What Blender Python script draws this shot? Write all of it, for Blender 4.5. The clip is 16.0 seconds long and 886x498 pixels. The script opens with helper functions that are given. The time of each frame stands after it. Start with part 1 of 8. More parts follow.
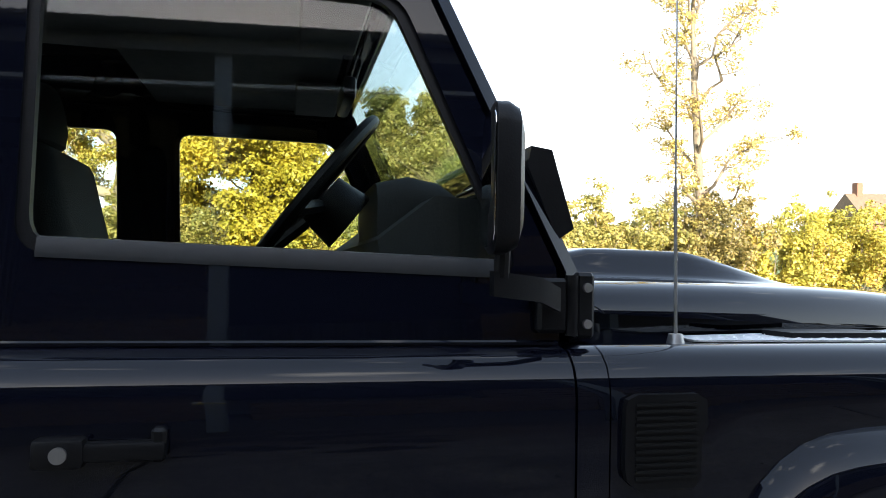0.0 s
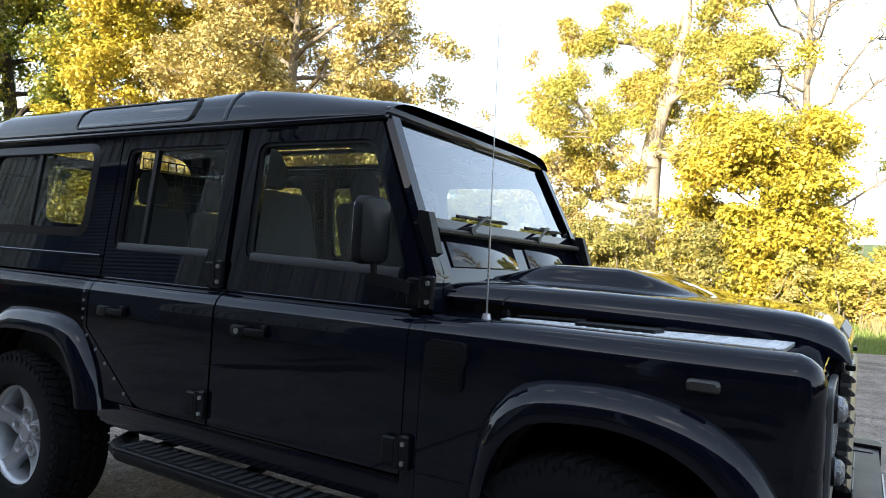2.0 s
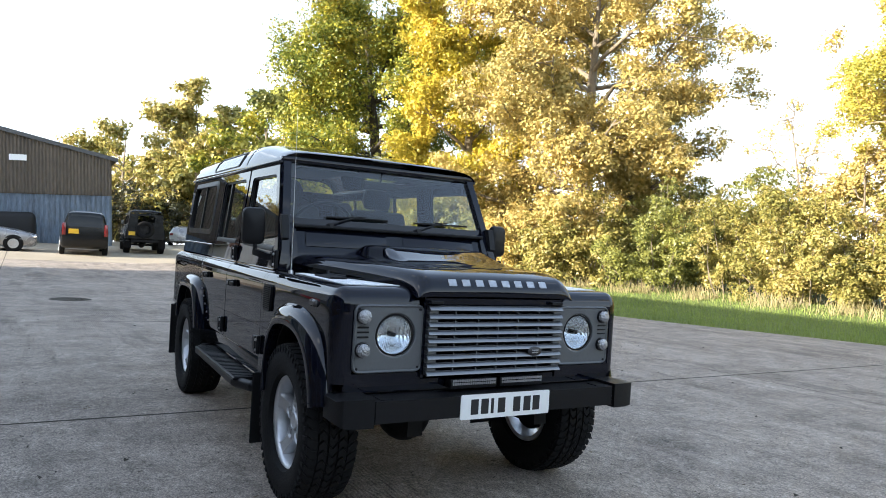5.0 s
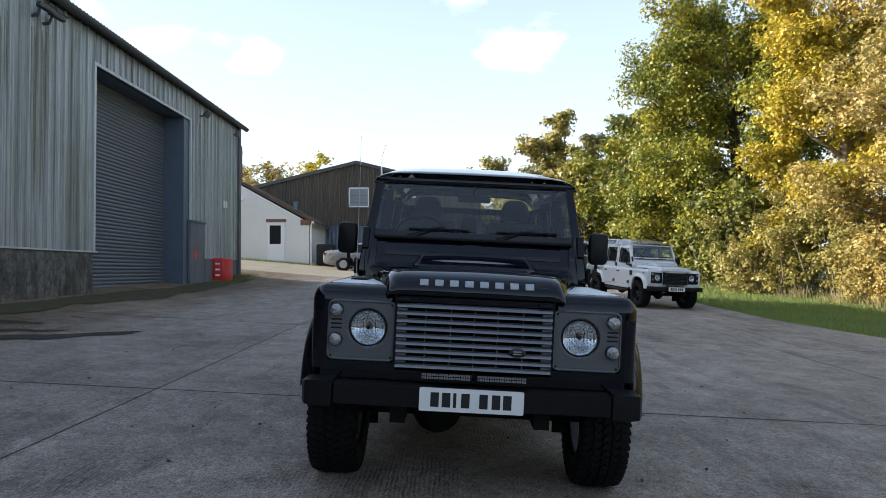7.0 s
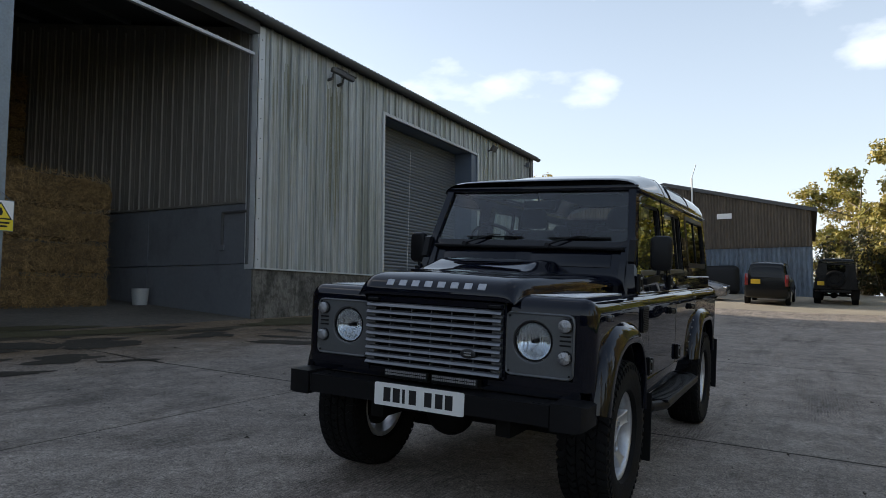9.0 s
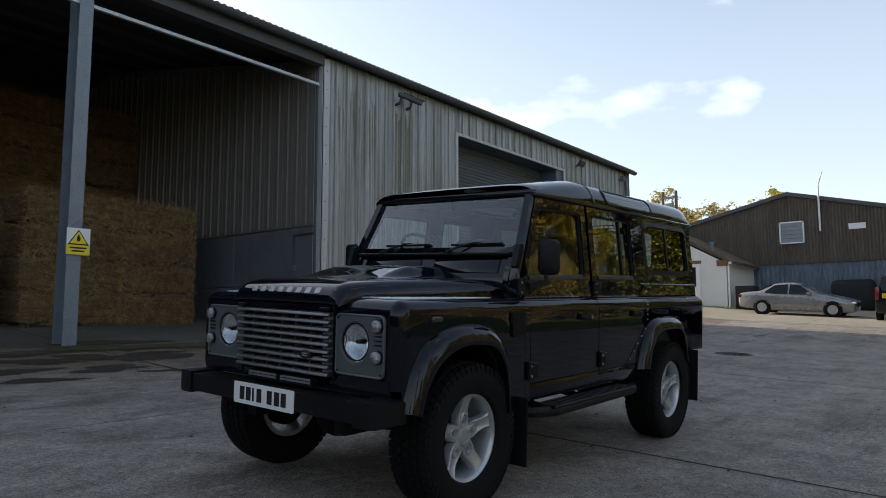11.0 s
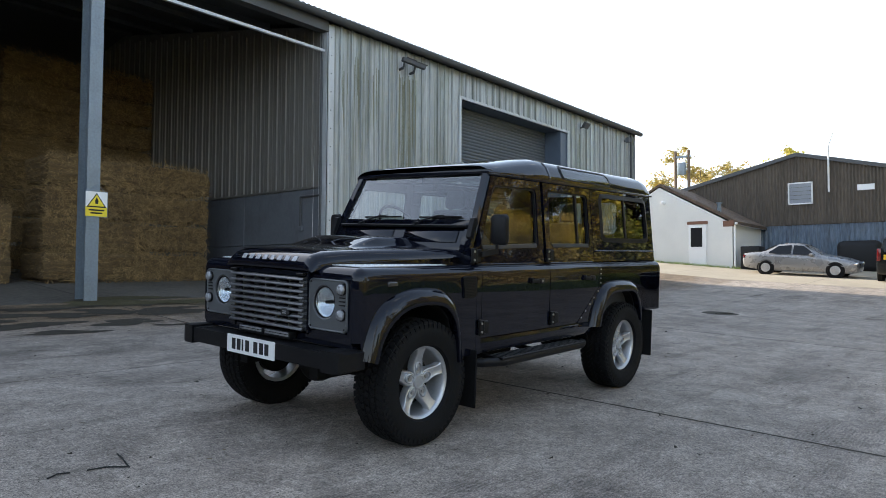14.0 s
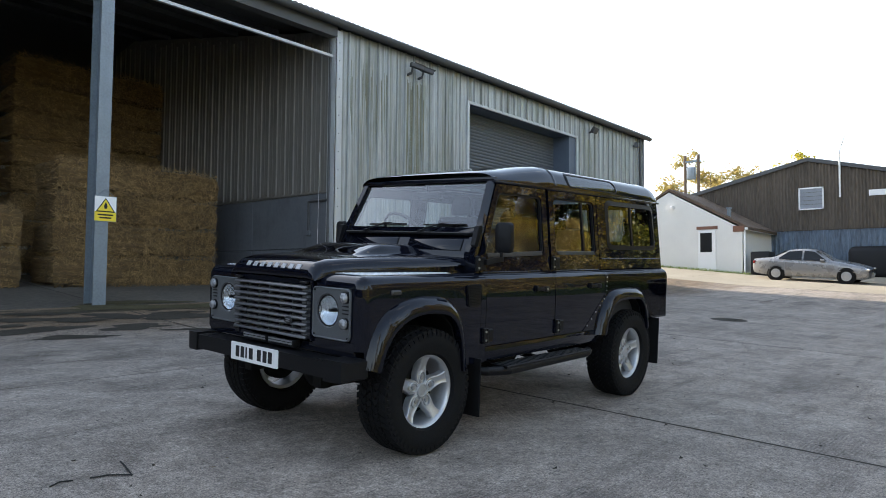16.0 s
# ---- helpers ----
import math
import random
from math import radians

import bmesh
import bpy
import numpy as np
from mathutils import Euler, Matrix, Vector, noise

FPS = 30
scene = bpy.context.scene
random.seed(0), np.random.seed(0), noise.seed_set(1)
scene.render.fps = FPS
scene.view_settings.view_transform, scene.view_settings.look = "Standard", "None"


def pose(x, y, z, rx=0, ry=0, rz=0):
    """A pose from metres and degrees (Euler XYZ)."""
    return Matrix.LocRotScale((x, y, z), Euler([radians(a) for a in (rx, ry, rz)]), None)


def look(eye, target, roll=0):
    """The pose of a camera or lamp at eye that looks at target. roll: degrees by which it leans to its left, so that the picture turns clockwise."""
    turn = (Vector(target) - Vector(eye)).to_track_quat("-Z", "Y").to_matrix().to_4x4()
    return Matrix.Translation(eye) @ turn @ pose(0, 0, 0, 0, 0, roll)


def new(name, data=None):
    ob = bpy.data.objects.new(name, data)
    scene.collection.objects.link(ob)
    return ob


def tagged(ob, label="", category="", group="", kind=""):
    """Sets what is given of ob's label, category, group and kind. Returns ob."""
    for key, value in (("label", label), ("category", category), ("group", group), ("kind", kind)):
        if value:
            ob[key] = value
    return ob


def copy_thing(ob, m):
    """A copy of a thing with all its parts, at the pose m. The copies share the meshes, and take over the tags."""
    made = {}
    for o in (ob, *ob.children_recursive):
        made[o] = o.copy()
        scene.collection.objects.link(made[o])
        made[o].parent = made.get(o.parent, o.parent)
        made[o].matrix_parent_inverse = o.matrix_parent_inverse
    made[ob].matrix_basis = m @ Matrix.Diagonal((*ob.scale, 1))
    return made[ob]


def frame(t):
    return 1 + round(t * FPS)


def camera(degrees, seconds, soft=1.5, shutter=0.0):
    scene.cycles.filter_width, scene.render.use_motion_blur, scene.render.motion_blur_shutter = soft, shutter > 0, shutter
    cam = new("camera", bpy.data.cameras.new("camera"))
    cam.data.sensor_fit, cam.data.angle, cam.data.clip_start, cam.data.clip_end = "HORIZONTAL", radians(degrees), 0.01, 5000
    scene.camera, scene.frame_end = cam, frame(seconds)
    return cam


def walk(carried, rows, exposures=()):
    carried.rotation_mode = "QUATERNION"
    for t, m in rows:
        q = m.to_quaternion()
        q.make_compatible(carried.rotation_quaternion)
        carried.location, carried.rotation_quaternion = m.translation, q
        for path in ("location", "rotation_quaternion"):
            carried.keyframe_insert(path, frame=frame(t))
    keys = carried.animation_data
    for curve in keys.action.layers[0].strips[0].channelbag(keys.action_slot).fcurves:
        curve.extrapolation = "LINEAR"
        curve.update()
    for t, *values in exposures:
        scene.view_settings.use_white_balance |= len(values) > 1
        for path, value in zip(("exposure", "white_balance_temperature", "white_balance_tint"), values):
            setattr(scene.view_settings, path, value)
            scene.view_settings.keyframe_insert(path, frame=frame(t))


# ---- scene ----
cam = camera(64.9, 16.0, soft=0.9)
# seconds, eye, target, roll
PATH = [
    (0, (-1.034, -1.791, 1.392), (-0.57, 0.154, 1.335), 0.1),
    (0.2, (-0.891, -1.92, 1.42), (-0.676, 0.067, 1.367), 0.0),
    (0.3, (-0.815, -1.997, 1.428), (-0.725, 0.0, 1.374), -0.2),
    (0.4, (-0.738, -2.027, 1.434), (-0.766, -0.028, 1.386), -0.0),
    (0.5, (-0.649, -2.072, 1.43), (-0.803, -0.078, 1.378), 0.0),
    (1, (-0.213, -2.273, 1.428), (-0.807, -0.364, 1.382), 0.2),
    (1.5, (0.215, -2.478, 1.439), (-0.645, -0.673, 1.407), 0.3),
    (2, (0.633, -2.618, 1.437), (-0.381, -0.894, 1.409), 0.3),
    (2.5, (1.182, -2.71, 1.452), (-0.103, -1.178, 1.429), 0.3),
    (3, (1.686, -2.821, 1.43), (0.205, -1.477, 1.415), 0.3),
    (3.2, (1.872, -2.837, 1.451), (0.293, -1.609, 1.437), 0.2),
    (5.3, (3.645, -1.695, 1.305), (1.871, -0.772, 1.291), -0.4),
    (5.5, (3.745, -1.509, 1.279), (1.916, -0.7, 1.271), -0.5),
    (6, (3.984, -1.031, 1.273), (2.043, -0.552, 1.293), -0.6),
    (6.5, (4.217, -0.632, 1.256), (2.225, -0.463, 1.305), -0.4),
    (7, (4.209, -0.089, 1.222), (2.21, -0.102, 1.285), -0.4),
    (7.5, (4.192, 0.382, 1.161), (2.196, 0.286, 1.237), -0.3),
    (8, (4.066, 0.819, 1.098), (2.097, 0.477, 1.178), -0.3),
    (8.5, (3.896, 1.335, 1.113), (2.013, 0.669, 1.213), -0.2),
    (8.7, (3.864, 1.523, 1.098), (2.028, 0.737, 1.216), 0.0),
    (10.8, (3.174, 3.043, 0.969), (1.618, 1.806, 1.183), -0.1),
    (11, (3.085, 3.14, 0.971), (1.53, 1.899, 1.178), -0.1),
    (11.5, (3.006, 3.39, 0.998), (1.454, 2.143, 1.182), -0.0),
    (12, (3.103, 3.541, 1.033), (1.554, 2.283, 1.163), 0.1),
    (12.5, (3.321, 3.666, 1.016), (1.777, 2.4, 1.125), 0.3),
    (13, (3.43, 3.747, 1.02), (1.889, 2.475, 1.107), 0.4),
    (13.5, (3.408, 3.804, 1.021), (1.871, 2.527, 1.105), 0.3),
    (14, (3.374, 3.84, 1.017), (1.841, 2.558, 1.101), 0.3),
    (14.5, (3.351, 3.853, 1.036), (1.822, 2.566, 1.126), 0.4),
    (15, (3.345, 3.835, 1.025), (1.821, 2.543, 1.116), 0.5),
    (15.5, (3.352, 3.831, 1.029), (1.832, 2.535, 1.122), 0.5),
    (16, (3.345, 3.856, 1.046), (1.829, 2.555, 1.141), 0.5),
]
# seconds, stops, white balance
EXPOSURES = [(0.0, 2.0, 6800, 10), (1.0, 1.95, 6600, 10), (2.0, 1.76, 6600, 10), (3.0, 1.65, 6600, 10), (5.5, 1.98, 6500, 10), (6.0, 1.82, 6450, 10), (7.0, 0.96, 6300, 10), (8.5, 0.56, 6650, 11), (11.0, 0.58, 6600, 11), (12.5, 1.06, 6550, 10), (14.0, 1.58, 6500, 10), (16.0, 1.60, 6500, 10)]
walk(cam, [(t, look(eye, target, roll)) for t, eye, target, roll in PATH], EXPOSURES)

# ---- world and sun ----
SUN_EL, SUN_AZ = 17.5, (-0.03, -1.0)
world = bpy.data.worlds.new("sky")
scene.world = world
world.use_nodes = True
wn, wl = world.node_tree.nodes, world.node_tree.links
sky = wn.new("ShaderNodeTexSky")
sky.sky_type, sky.sun_disc = "NISHITA", False
sky.sun_elevation, sky.sun_rotation = radians(SUN_EL), math.atan2(SUN_AZ[0], SUN_AZ[1])
sky.air_density, sky.dust_density = 1.0, 1.5
# broken high cloud over the clear sky
wco, wmap, wcl, wrmp, wmix = (wn.new("ShaderNode" + k) for k in ("TexCoord", "Mapping", "TexNoise", "ValToRGB", "Mix"))
wmap.inputs["Scale"].default_value = (1.0, 1.0, 2.2)
wmap.inputs["Location"].default_value = (0.35, 1.1, 0.03)
wcl.inputs["Scale"].default_value, wcl.inputs["Detail"].default_value, wcl.inputs["Roughness"].default_value = 3.4, 8.0, 0.5
wrmp.color_ramp.elements[0].position, wrmp.color_ramp.elements[1].position = 0.60, 0.76
wmix.data_type = "RGBA"
wmix.inputs["B"].default_value = (8.4, 8.6, 8.9, 1)
wl.new(wco.outputs["Generated"], wmap.inputs["Vector"])
wl.new(wmap.outputs["Vector"], wcl.inputs["Vector"])
wl.new(wcl.outputs["Fac"], wrmp.inputs["Fac"])
wl.new(wrmp.outputs["Color"], wmix.inputs["Factor"])
wl.new(sky.outputs["Color"], wmix.inputs["A"])
# pale haze that thins out with height
wsep, whz, wmix2 = (wn.new("ShaderNode" + k) for k in ("SeparateXYZ", "ValToRGB", "Mix"))
wl.new(wco.outputs["Generated"], wsep.inputs[0])
wl.new(wsep.outputs["Z"], whz.inputs["Fac"])
whz.color_ramp.elements[0].position, whz.color_ramp.elements[0].color = 0.0, (0.92, 0.92, 0.92, 1)
whz.color_ramp.elements[1].position, whz.color_ramp.elements[1].color = 0.62, (0.14, 0.14, 0.14, 1)
hz_mid = whz.color_ramp.elements.new(0.2)
hz_mid.color = (0.50, 0.50, 0.50, 1)
wmix2.data_type = "RGBA"
wmix2.inputs["B"].default_value = (4.7, 5.3, 6.0, 1)
wl.new(whz.outputs["Color"], wmix2.inputs["Factor"])
wl.new(wmix.outputs["Result"], wmix2.inputs["A"])
wl.new(wmix2.outputs["Result"], wn["Background"].inputs["Color"])
wn["Background"].inputs["Strength"].default_value = 0.15
sun = new("sun", bpy.data.lights.new("sun", "SUN"))
sun.data.energy, sun.data.angle, sun.data.color = 5.0, radians(0.6), (1.0, 0.91, 0.77)
_sd = Vector((SUN_AZ[0], SUN_AZ[1], 0)).normalized() * math.cos(radians(SUN_EL)) + Vector((0, 0, math.sin(radians(SUN_EL))))
sun.matrix_world = look(_sd * 50, (0, 0, 0))

# ---- building helpers ----
RNG = np.random.default_rng(7)


def _input(node, **values):
    for key, value in values.items():
        node.inputs[key.replace("_", " ")].default_value = value
    return node


def mat(name, color, rough=0.5, metal=0.0, dark=0.75, light=1.15, scale=3.0, fine=40.0, bump=0.0, bump_scale=60.0, coat=0.0, spec=0.5, stretch=(1, 1, 1), island=0.0, rough_var=0.1):
    """A surface with variation at two scales, bump and uneven gloss."""
    m = bpy.data.materials.new(name)
    m.use_nodes = True
    n, l = m.node_tree.nodes, m.node_tree.links
    p = n["Principled BSDF"]
    co, mp, a, b, mix, ramp = (n.new("ShaderNode" + k) for k in ("TexCoord", "Mapping", "TexNoise", "TexNoise", "Math", "ValToRGB"))
    mp.inputs["Scale"].default_value = stretch
    l.new(co.outputs["Object"], mp.inputs["Vector"])
    for t, s in ((a, scale), (b, fine)):
        _input(t, Scale=s, Detail=6.0, Roughness=0.6)
        l.new(mp.outputs["Vector"], t.inputs["Vector"])
    mix.operation = "MULTIPLY_ADD"
    mix.inputs[1].default_value = 0.6
    l.new(b.outputs["Fac"], mix.inputs[0])
    half = n.new("ShaderNodeMath")
    half.operation, half.inputs[1].default_value = "MULTIPLY", 0.5
    l.new(a.outputs["Fac"], half.inputs[0])
    l.new(half.outputs[0], mix.inputs[2])
    last = mix.outputs[0]
    if island:
        g = n.new("ShaderNodeNewGeometry")
        o = n.new("ShaderNodeObjectInfo")
        s1, s2 = n.new("ShaderNodeMath"), n.new("ShaderNodeMath")
        s1.operation, s2.operation = "ADD", "MULTIPLY_ADD"
        l.new(g.outputs["Random Per Island"], s1.inputs[0])
        l.new(o.outputs["Random"], s1.inputs[1])
        s2.inputs[1].default_value = island
        l.new(s1.outputs[0], s2.inputs[0])
        l.new(last, s2.inputs[2])
        s3 = n.new("ShaderNodeMath")
        s3.operation, s3.inputs[1].default_value = "SUBTRACT", island
        l.new(s2.outputs[0], s3.inputs[0])
        last = s3.outputs[0]
    e = ramp.color_ramp.elements
    e[0].position, e[1].position = 0.32, 0.78
    e[0].color = (*[min(1, c * dark) for c in color], 1)
    e[1].color = (*[min(1, c * light) for c in color], 1)
    l.new(last, ramp.inputs["Fac"])
    l.new(ramp.outputs["Color"], p.inputs["Base Color"])
    _input(p, Metallic=metal)
    p.inputs["Specular IOR Level"].default_value = spec
    p.inputs["Coat Weight"].default_value, p.inputs["Coat Roughness"].default_value = coat, 0.03
    rr = n.new("ShaderNodeMapRange")
    _input(rr, To_Min=max(0.0, rough - rough_var), To_Max=min(1.0, rough + rough_var))
    l.new(a.outputs["Fac"], rr.inputs["Value"])
    l.new(rr.outputs["Result"], p.inputs["Roughness"])
    if bump:
        c, bp = n.new("ShaderNodeTexNoise"), n.new("ShaderNodeBump")
        _input(c, Scale=bump_scale, Detail=5.0)
        l.new(mp.outputs["Vector"], c.inputs["Vector"])
        bp.inputs["Strength"].default_value, bp.inputs["Distance"].default_value = bump, 0.02
        l.new(c.outputs["Fac"], bp.inputs["Height"])
        l.new(bp.outputs["Normal"], p.inputs["Normal"])
    return m


def glass_mat(name, tint, rough=0.0, gloss=0.06, power=3.4):
    """Window glass: clear tinted sheet with a mirror-like surface."""
    m = bpy.data.materials.new(name)
    m.use_nodes = True
    n, l = m.node_tree.nodes, m.node_tree.links
    n.remove(n["Principled BSDF"])
    tr, gl, mx, lw, pw, fr = (n.new("ShaderNode" + k) for k in ("BsdfTransparent", "BsdfGlossy", "MixShader", "LayerWeight", "Math", "Math"))
    tr.inputs["Color"].default_value = (*tint, 1)
    gl.inputs["Roughness"].default_value = rough
    # gloss of a thin sheet, the same from both sides
    lw.inputs["Blend"].default_value = 0.5
    pw.operation, pw.inputs[1].default_value = "POWER", power
    fr.operation, fr.inputs[1].default_value, fr.inputs[2].default_value = "MULTIPLY_ADD", 0.85, gloss
    l.new(lw.outputs["Facing"], pw.inputs[0])
    l.new(pw.outputs[0], fr.inputs[0])
    l.new(fr.outputs[0], mx.inputs[0])
    l.new(tr.outputs[0], mx.inputs[1])
    l.new(gl.outputs[0], mx.inputs[2])
    l.new(mx.outputs[0], n["Material Output"].inputs["Surface"])
    return m


def mesh_of(bm, name, smooth=None):
    bmesh.ops.recalc_face_normals(bm, faces=bm.faces)
    me = bpy.data.meshes.new(name)
    bm.to_mesh(me)
    bm.free()
    if smooth is not None:
        me.shade_smooth()
        me.set_sharp_from_angle(angle=radians(smooth))
    return me


def part(name, bm, material, parent=None, label="", smooth=35):
    """Links a bmesh (or a mesh) as one mesh object under a thing or part."""
    me = bm if isinstance(bm, bpy.types.Mesh) else mesh_of(bm, name, smooth)
    if not me.materials:
        for m in material if isinstance(material, (list, tuple)) else [material]:
            me.materials.append(m)
    ob = new(name, me)
    ob.parent = parent
    if label:
        tagged(ob, label)
    return ob


def thing(name, label, category, group="", kind="", m=None):
    ob = new(name)
    ob.empty_display_size = 0.2
    if m is not None:
        ob.matrix_basis = m
    return tagged(ob, label, category, group, kind)


def box(bm, x0, x1, y0, y1, z0, z1, bevel=0.0, seg=2, m=None):
    r = bmesh.ops.create_cube(bm, size=1.0)
    bmesh.ops.scale(bm, vec=(abs(x1 - x0), abs(y1 - y0), abs(z1 - z0)), verts=r["verts"])
    bmesh.ops.translate(bm, vec=((x0 + x1) / 2, (y0 + y1) / 2, (z0 + z1) / 2), verts=r["verts"])
    vs = r["verts"]
    if bevel:
        es = list({e for v in vs for e in v.link_edges})
        out = bmesh.ops.bevel(bm, geom=es, offset=bevel, segments=seg, affect="EDGES", profile=0.5)
        vs = list({v for fc in out["faces"] for v in fc.verts} | {v for v in vs if v.is_valid})
    if m is not None:
        bmesh.ops.transform(bm, matrix=m, verts=vs)
    return vs


def rod(bm, a, b, r0, r1=None, n=12, cap=True):
    """A round bar from a to b."""
    a, b = Vector(a), Vector(b)
    q = (b - a).to_track_quat("Z", "Y").to_matrix().to_4x4()
    r = bmesh.ops.create_cone(bm, cap_ends=cap, segments=n, radius1=r0, radius2=r0 if r1 is None else r1, depth=(b - a).length)
    bmesh.ops.transform(bm, matrix=Matrix.Translation((a + b) / 2) @ q, verts=r["verts"])
    return r["verts"]


def pipe(bm, pts, r, n=10):
    for a, b in zip(pts, pts[1:]):
        rod(bm, a, b, r, n=n)
    for p in pts[1:-1]:
        s = bmesh.ops.create_uvsphere(bm, u_segments=n, v_segments=6, radius=r)
        bmesh.ops.translate(bm, vec=p, verts=s["verts"])


def prism(bm, poly, axis, a, b):
    """A polygon in the plane across an axis, extruded along it from a to b; poly holds the two other coordinates in x, y, z order."""
    def at(p, v):
        c = list(p)
        c.insert("xyz".index(axis), v)
        return c
    lo = [bm.verts.new(at(p, a)) for p in poly]
    hi = [bm.verts.new(at(p, b)) for p in poly]
    bm.faces.new(lo)
    bm.faces.new(hi[::-1])
    k = len(poly)
    for i in range(k):
        bm.faces.new((lo[i], hi[i], hi[(i + 1) % k], lo[(i + 1) % k]))
    return lo + hi


def loft(bm, rings, closed=True, caps=False):
    """Skins rings of equal length, one after the other."""
    vs = [[bm.verts.new(p) for p in ring] for ring in rings]
    k = len(rings[0])
    for u, v in zip(vs, vs[1:]):
        for i in range(k if closed else k - 1):
            bm.faces.new((u[i], u[(i + 1) % k], v[(i + 1) % k], v[i]))
    if caps:
        bm.faces.new(vs[0])
        bm.faces.new(vs[-1][::-1])
    return vs


def bevel_all(bm, off, seg=2, angle=30):
    es = [e for e in bm.edges if len(e.link_faces) == 2 and e.calc_face_angle(0) > radians(angle)]
    if es:
        bmesh.ops.bevel(bm, geom=es, offset=off, segments=seg, affect="EDGES", profile=0.5)


def rounded(w, h, r, n=4, cx=0.0, cy=0.0):
    """The outline of a rectangle with round corners."""
    out = []
    for sx, sy, a0 in ((1, 1, 0), (-1, 1, 90), (-1, -1, 180), (1, -1, 270)):
        for i in range(n + 1):
            a = radians(a0 + 90 * i / n)
            out.append((cx + sx * (w / 2 - r) + r * math.cos(a), cy + sy * (h / 2 - r) + r * math.sin(a)))
    return out


def quads_mesh(name, corners, material):
    """One mesh out of an array of flat leaves or blades, n x corners x 3."""
    n, k = corners.shape[:2]
    me = bpy.data.meshes.new(name)
    me.vertices.add(n * k)
    me.vertices.foreach_set("co", corners.reshape(-1).astype(np.float32))
    me.loops.add(n * k)
    me.loops.foreach_set("vertex_index", np.arange(n * k, dtype=np.int32))
    me.polygons.add(n)
    me.polygons.foreach_set("loop_start", np.arange(0, n * k, k, dtype=np.int32))
    me.update(calc_edges=True)
    me.materials.append(material)
    return me

# ---- ground ----
CAR = Matrix.Rotation(radians(-0.7), 4, "Z") @ Matrix.Rotation(radians(1.0), 4, "Y") @ Matrix.Rotation(radians(-3.2), 4, "X")
_n = CAR.to_3x3() @ Vector((0, 0, 1))


def gz(x, y):
    """Height of the ground: the yard falls to the south-east, and rises behind."""
    yy = min(max(y, -14), 14)
    xx = min(max(x, -60), 30)
    rise = 0.014 * min(max(-7 - x, 0), 13) - 0.009 * min(max(-20 - x, 0), 20)
    return -(_n.x * xx + _n.y * yy) / _n.z + 0.04 * min(max(-20 - x, 0), 20) + 0.035 * min(max(-5.5 - y, 0), 8) + rise * min(max((y - 1) / 5, 0), 1)


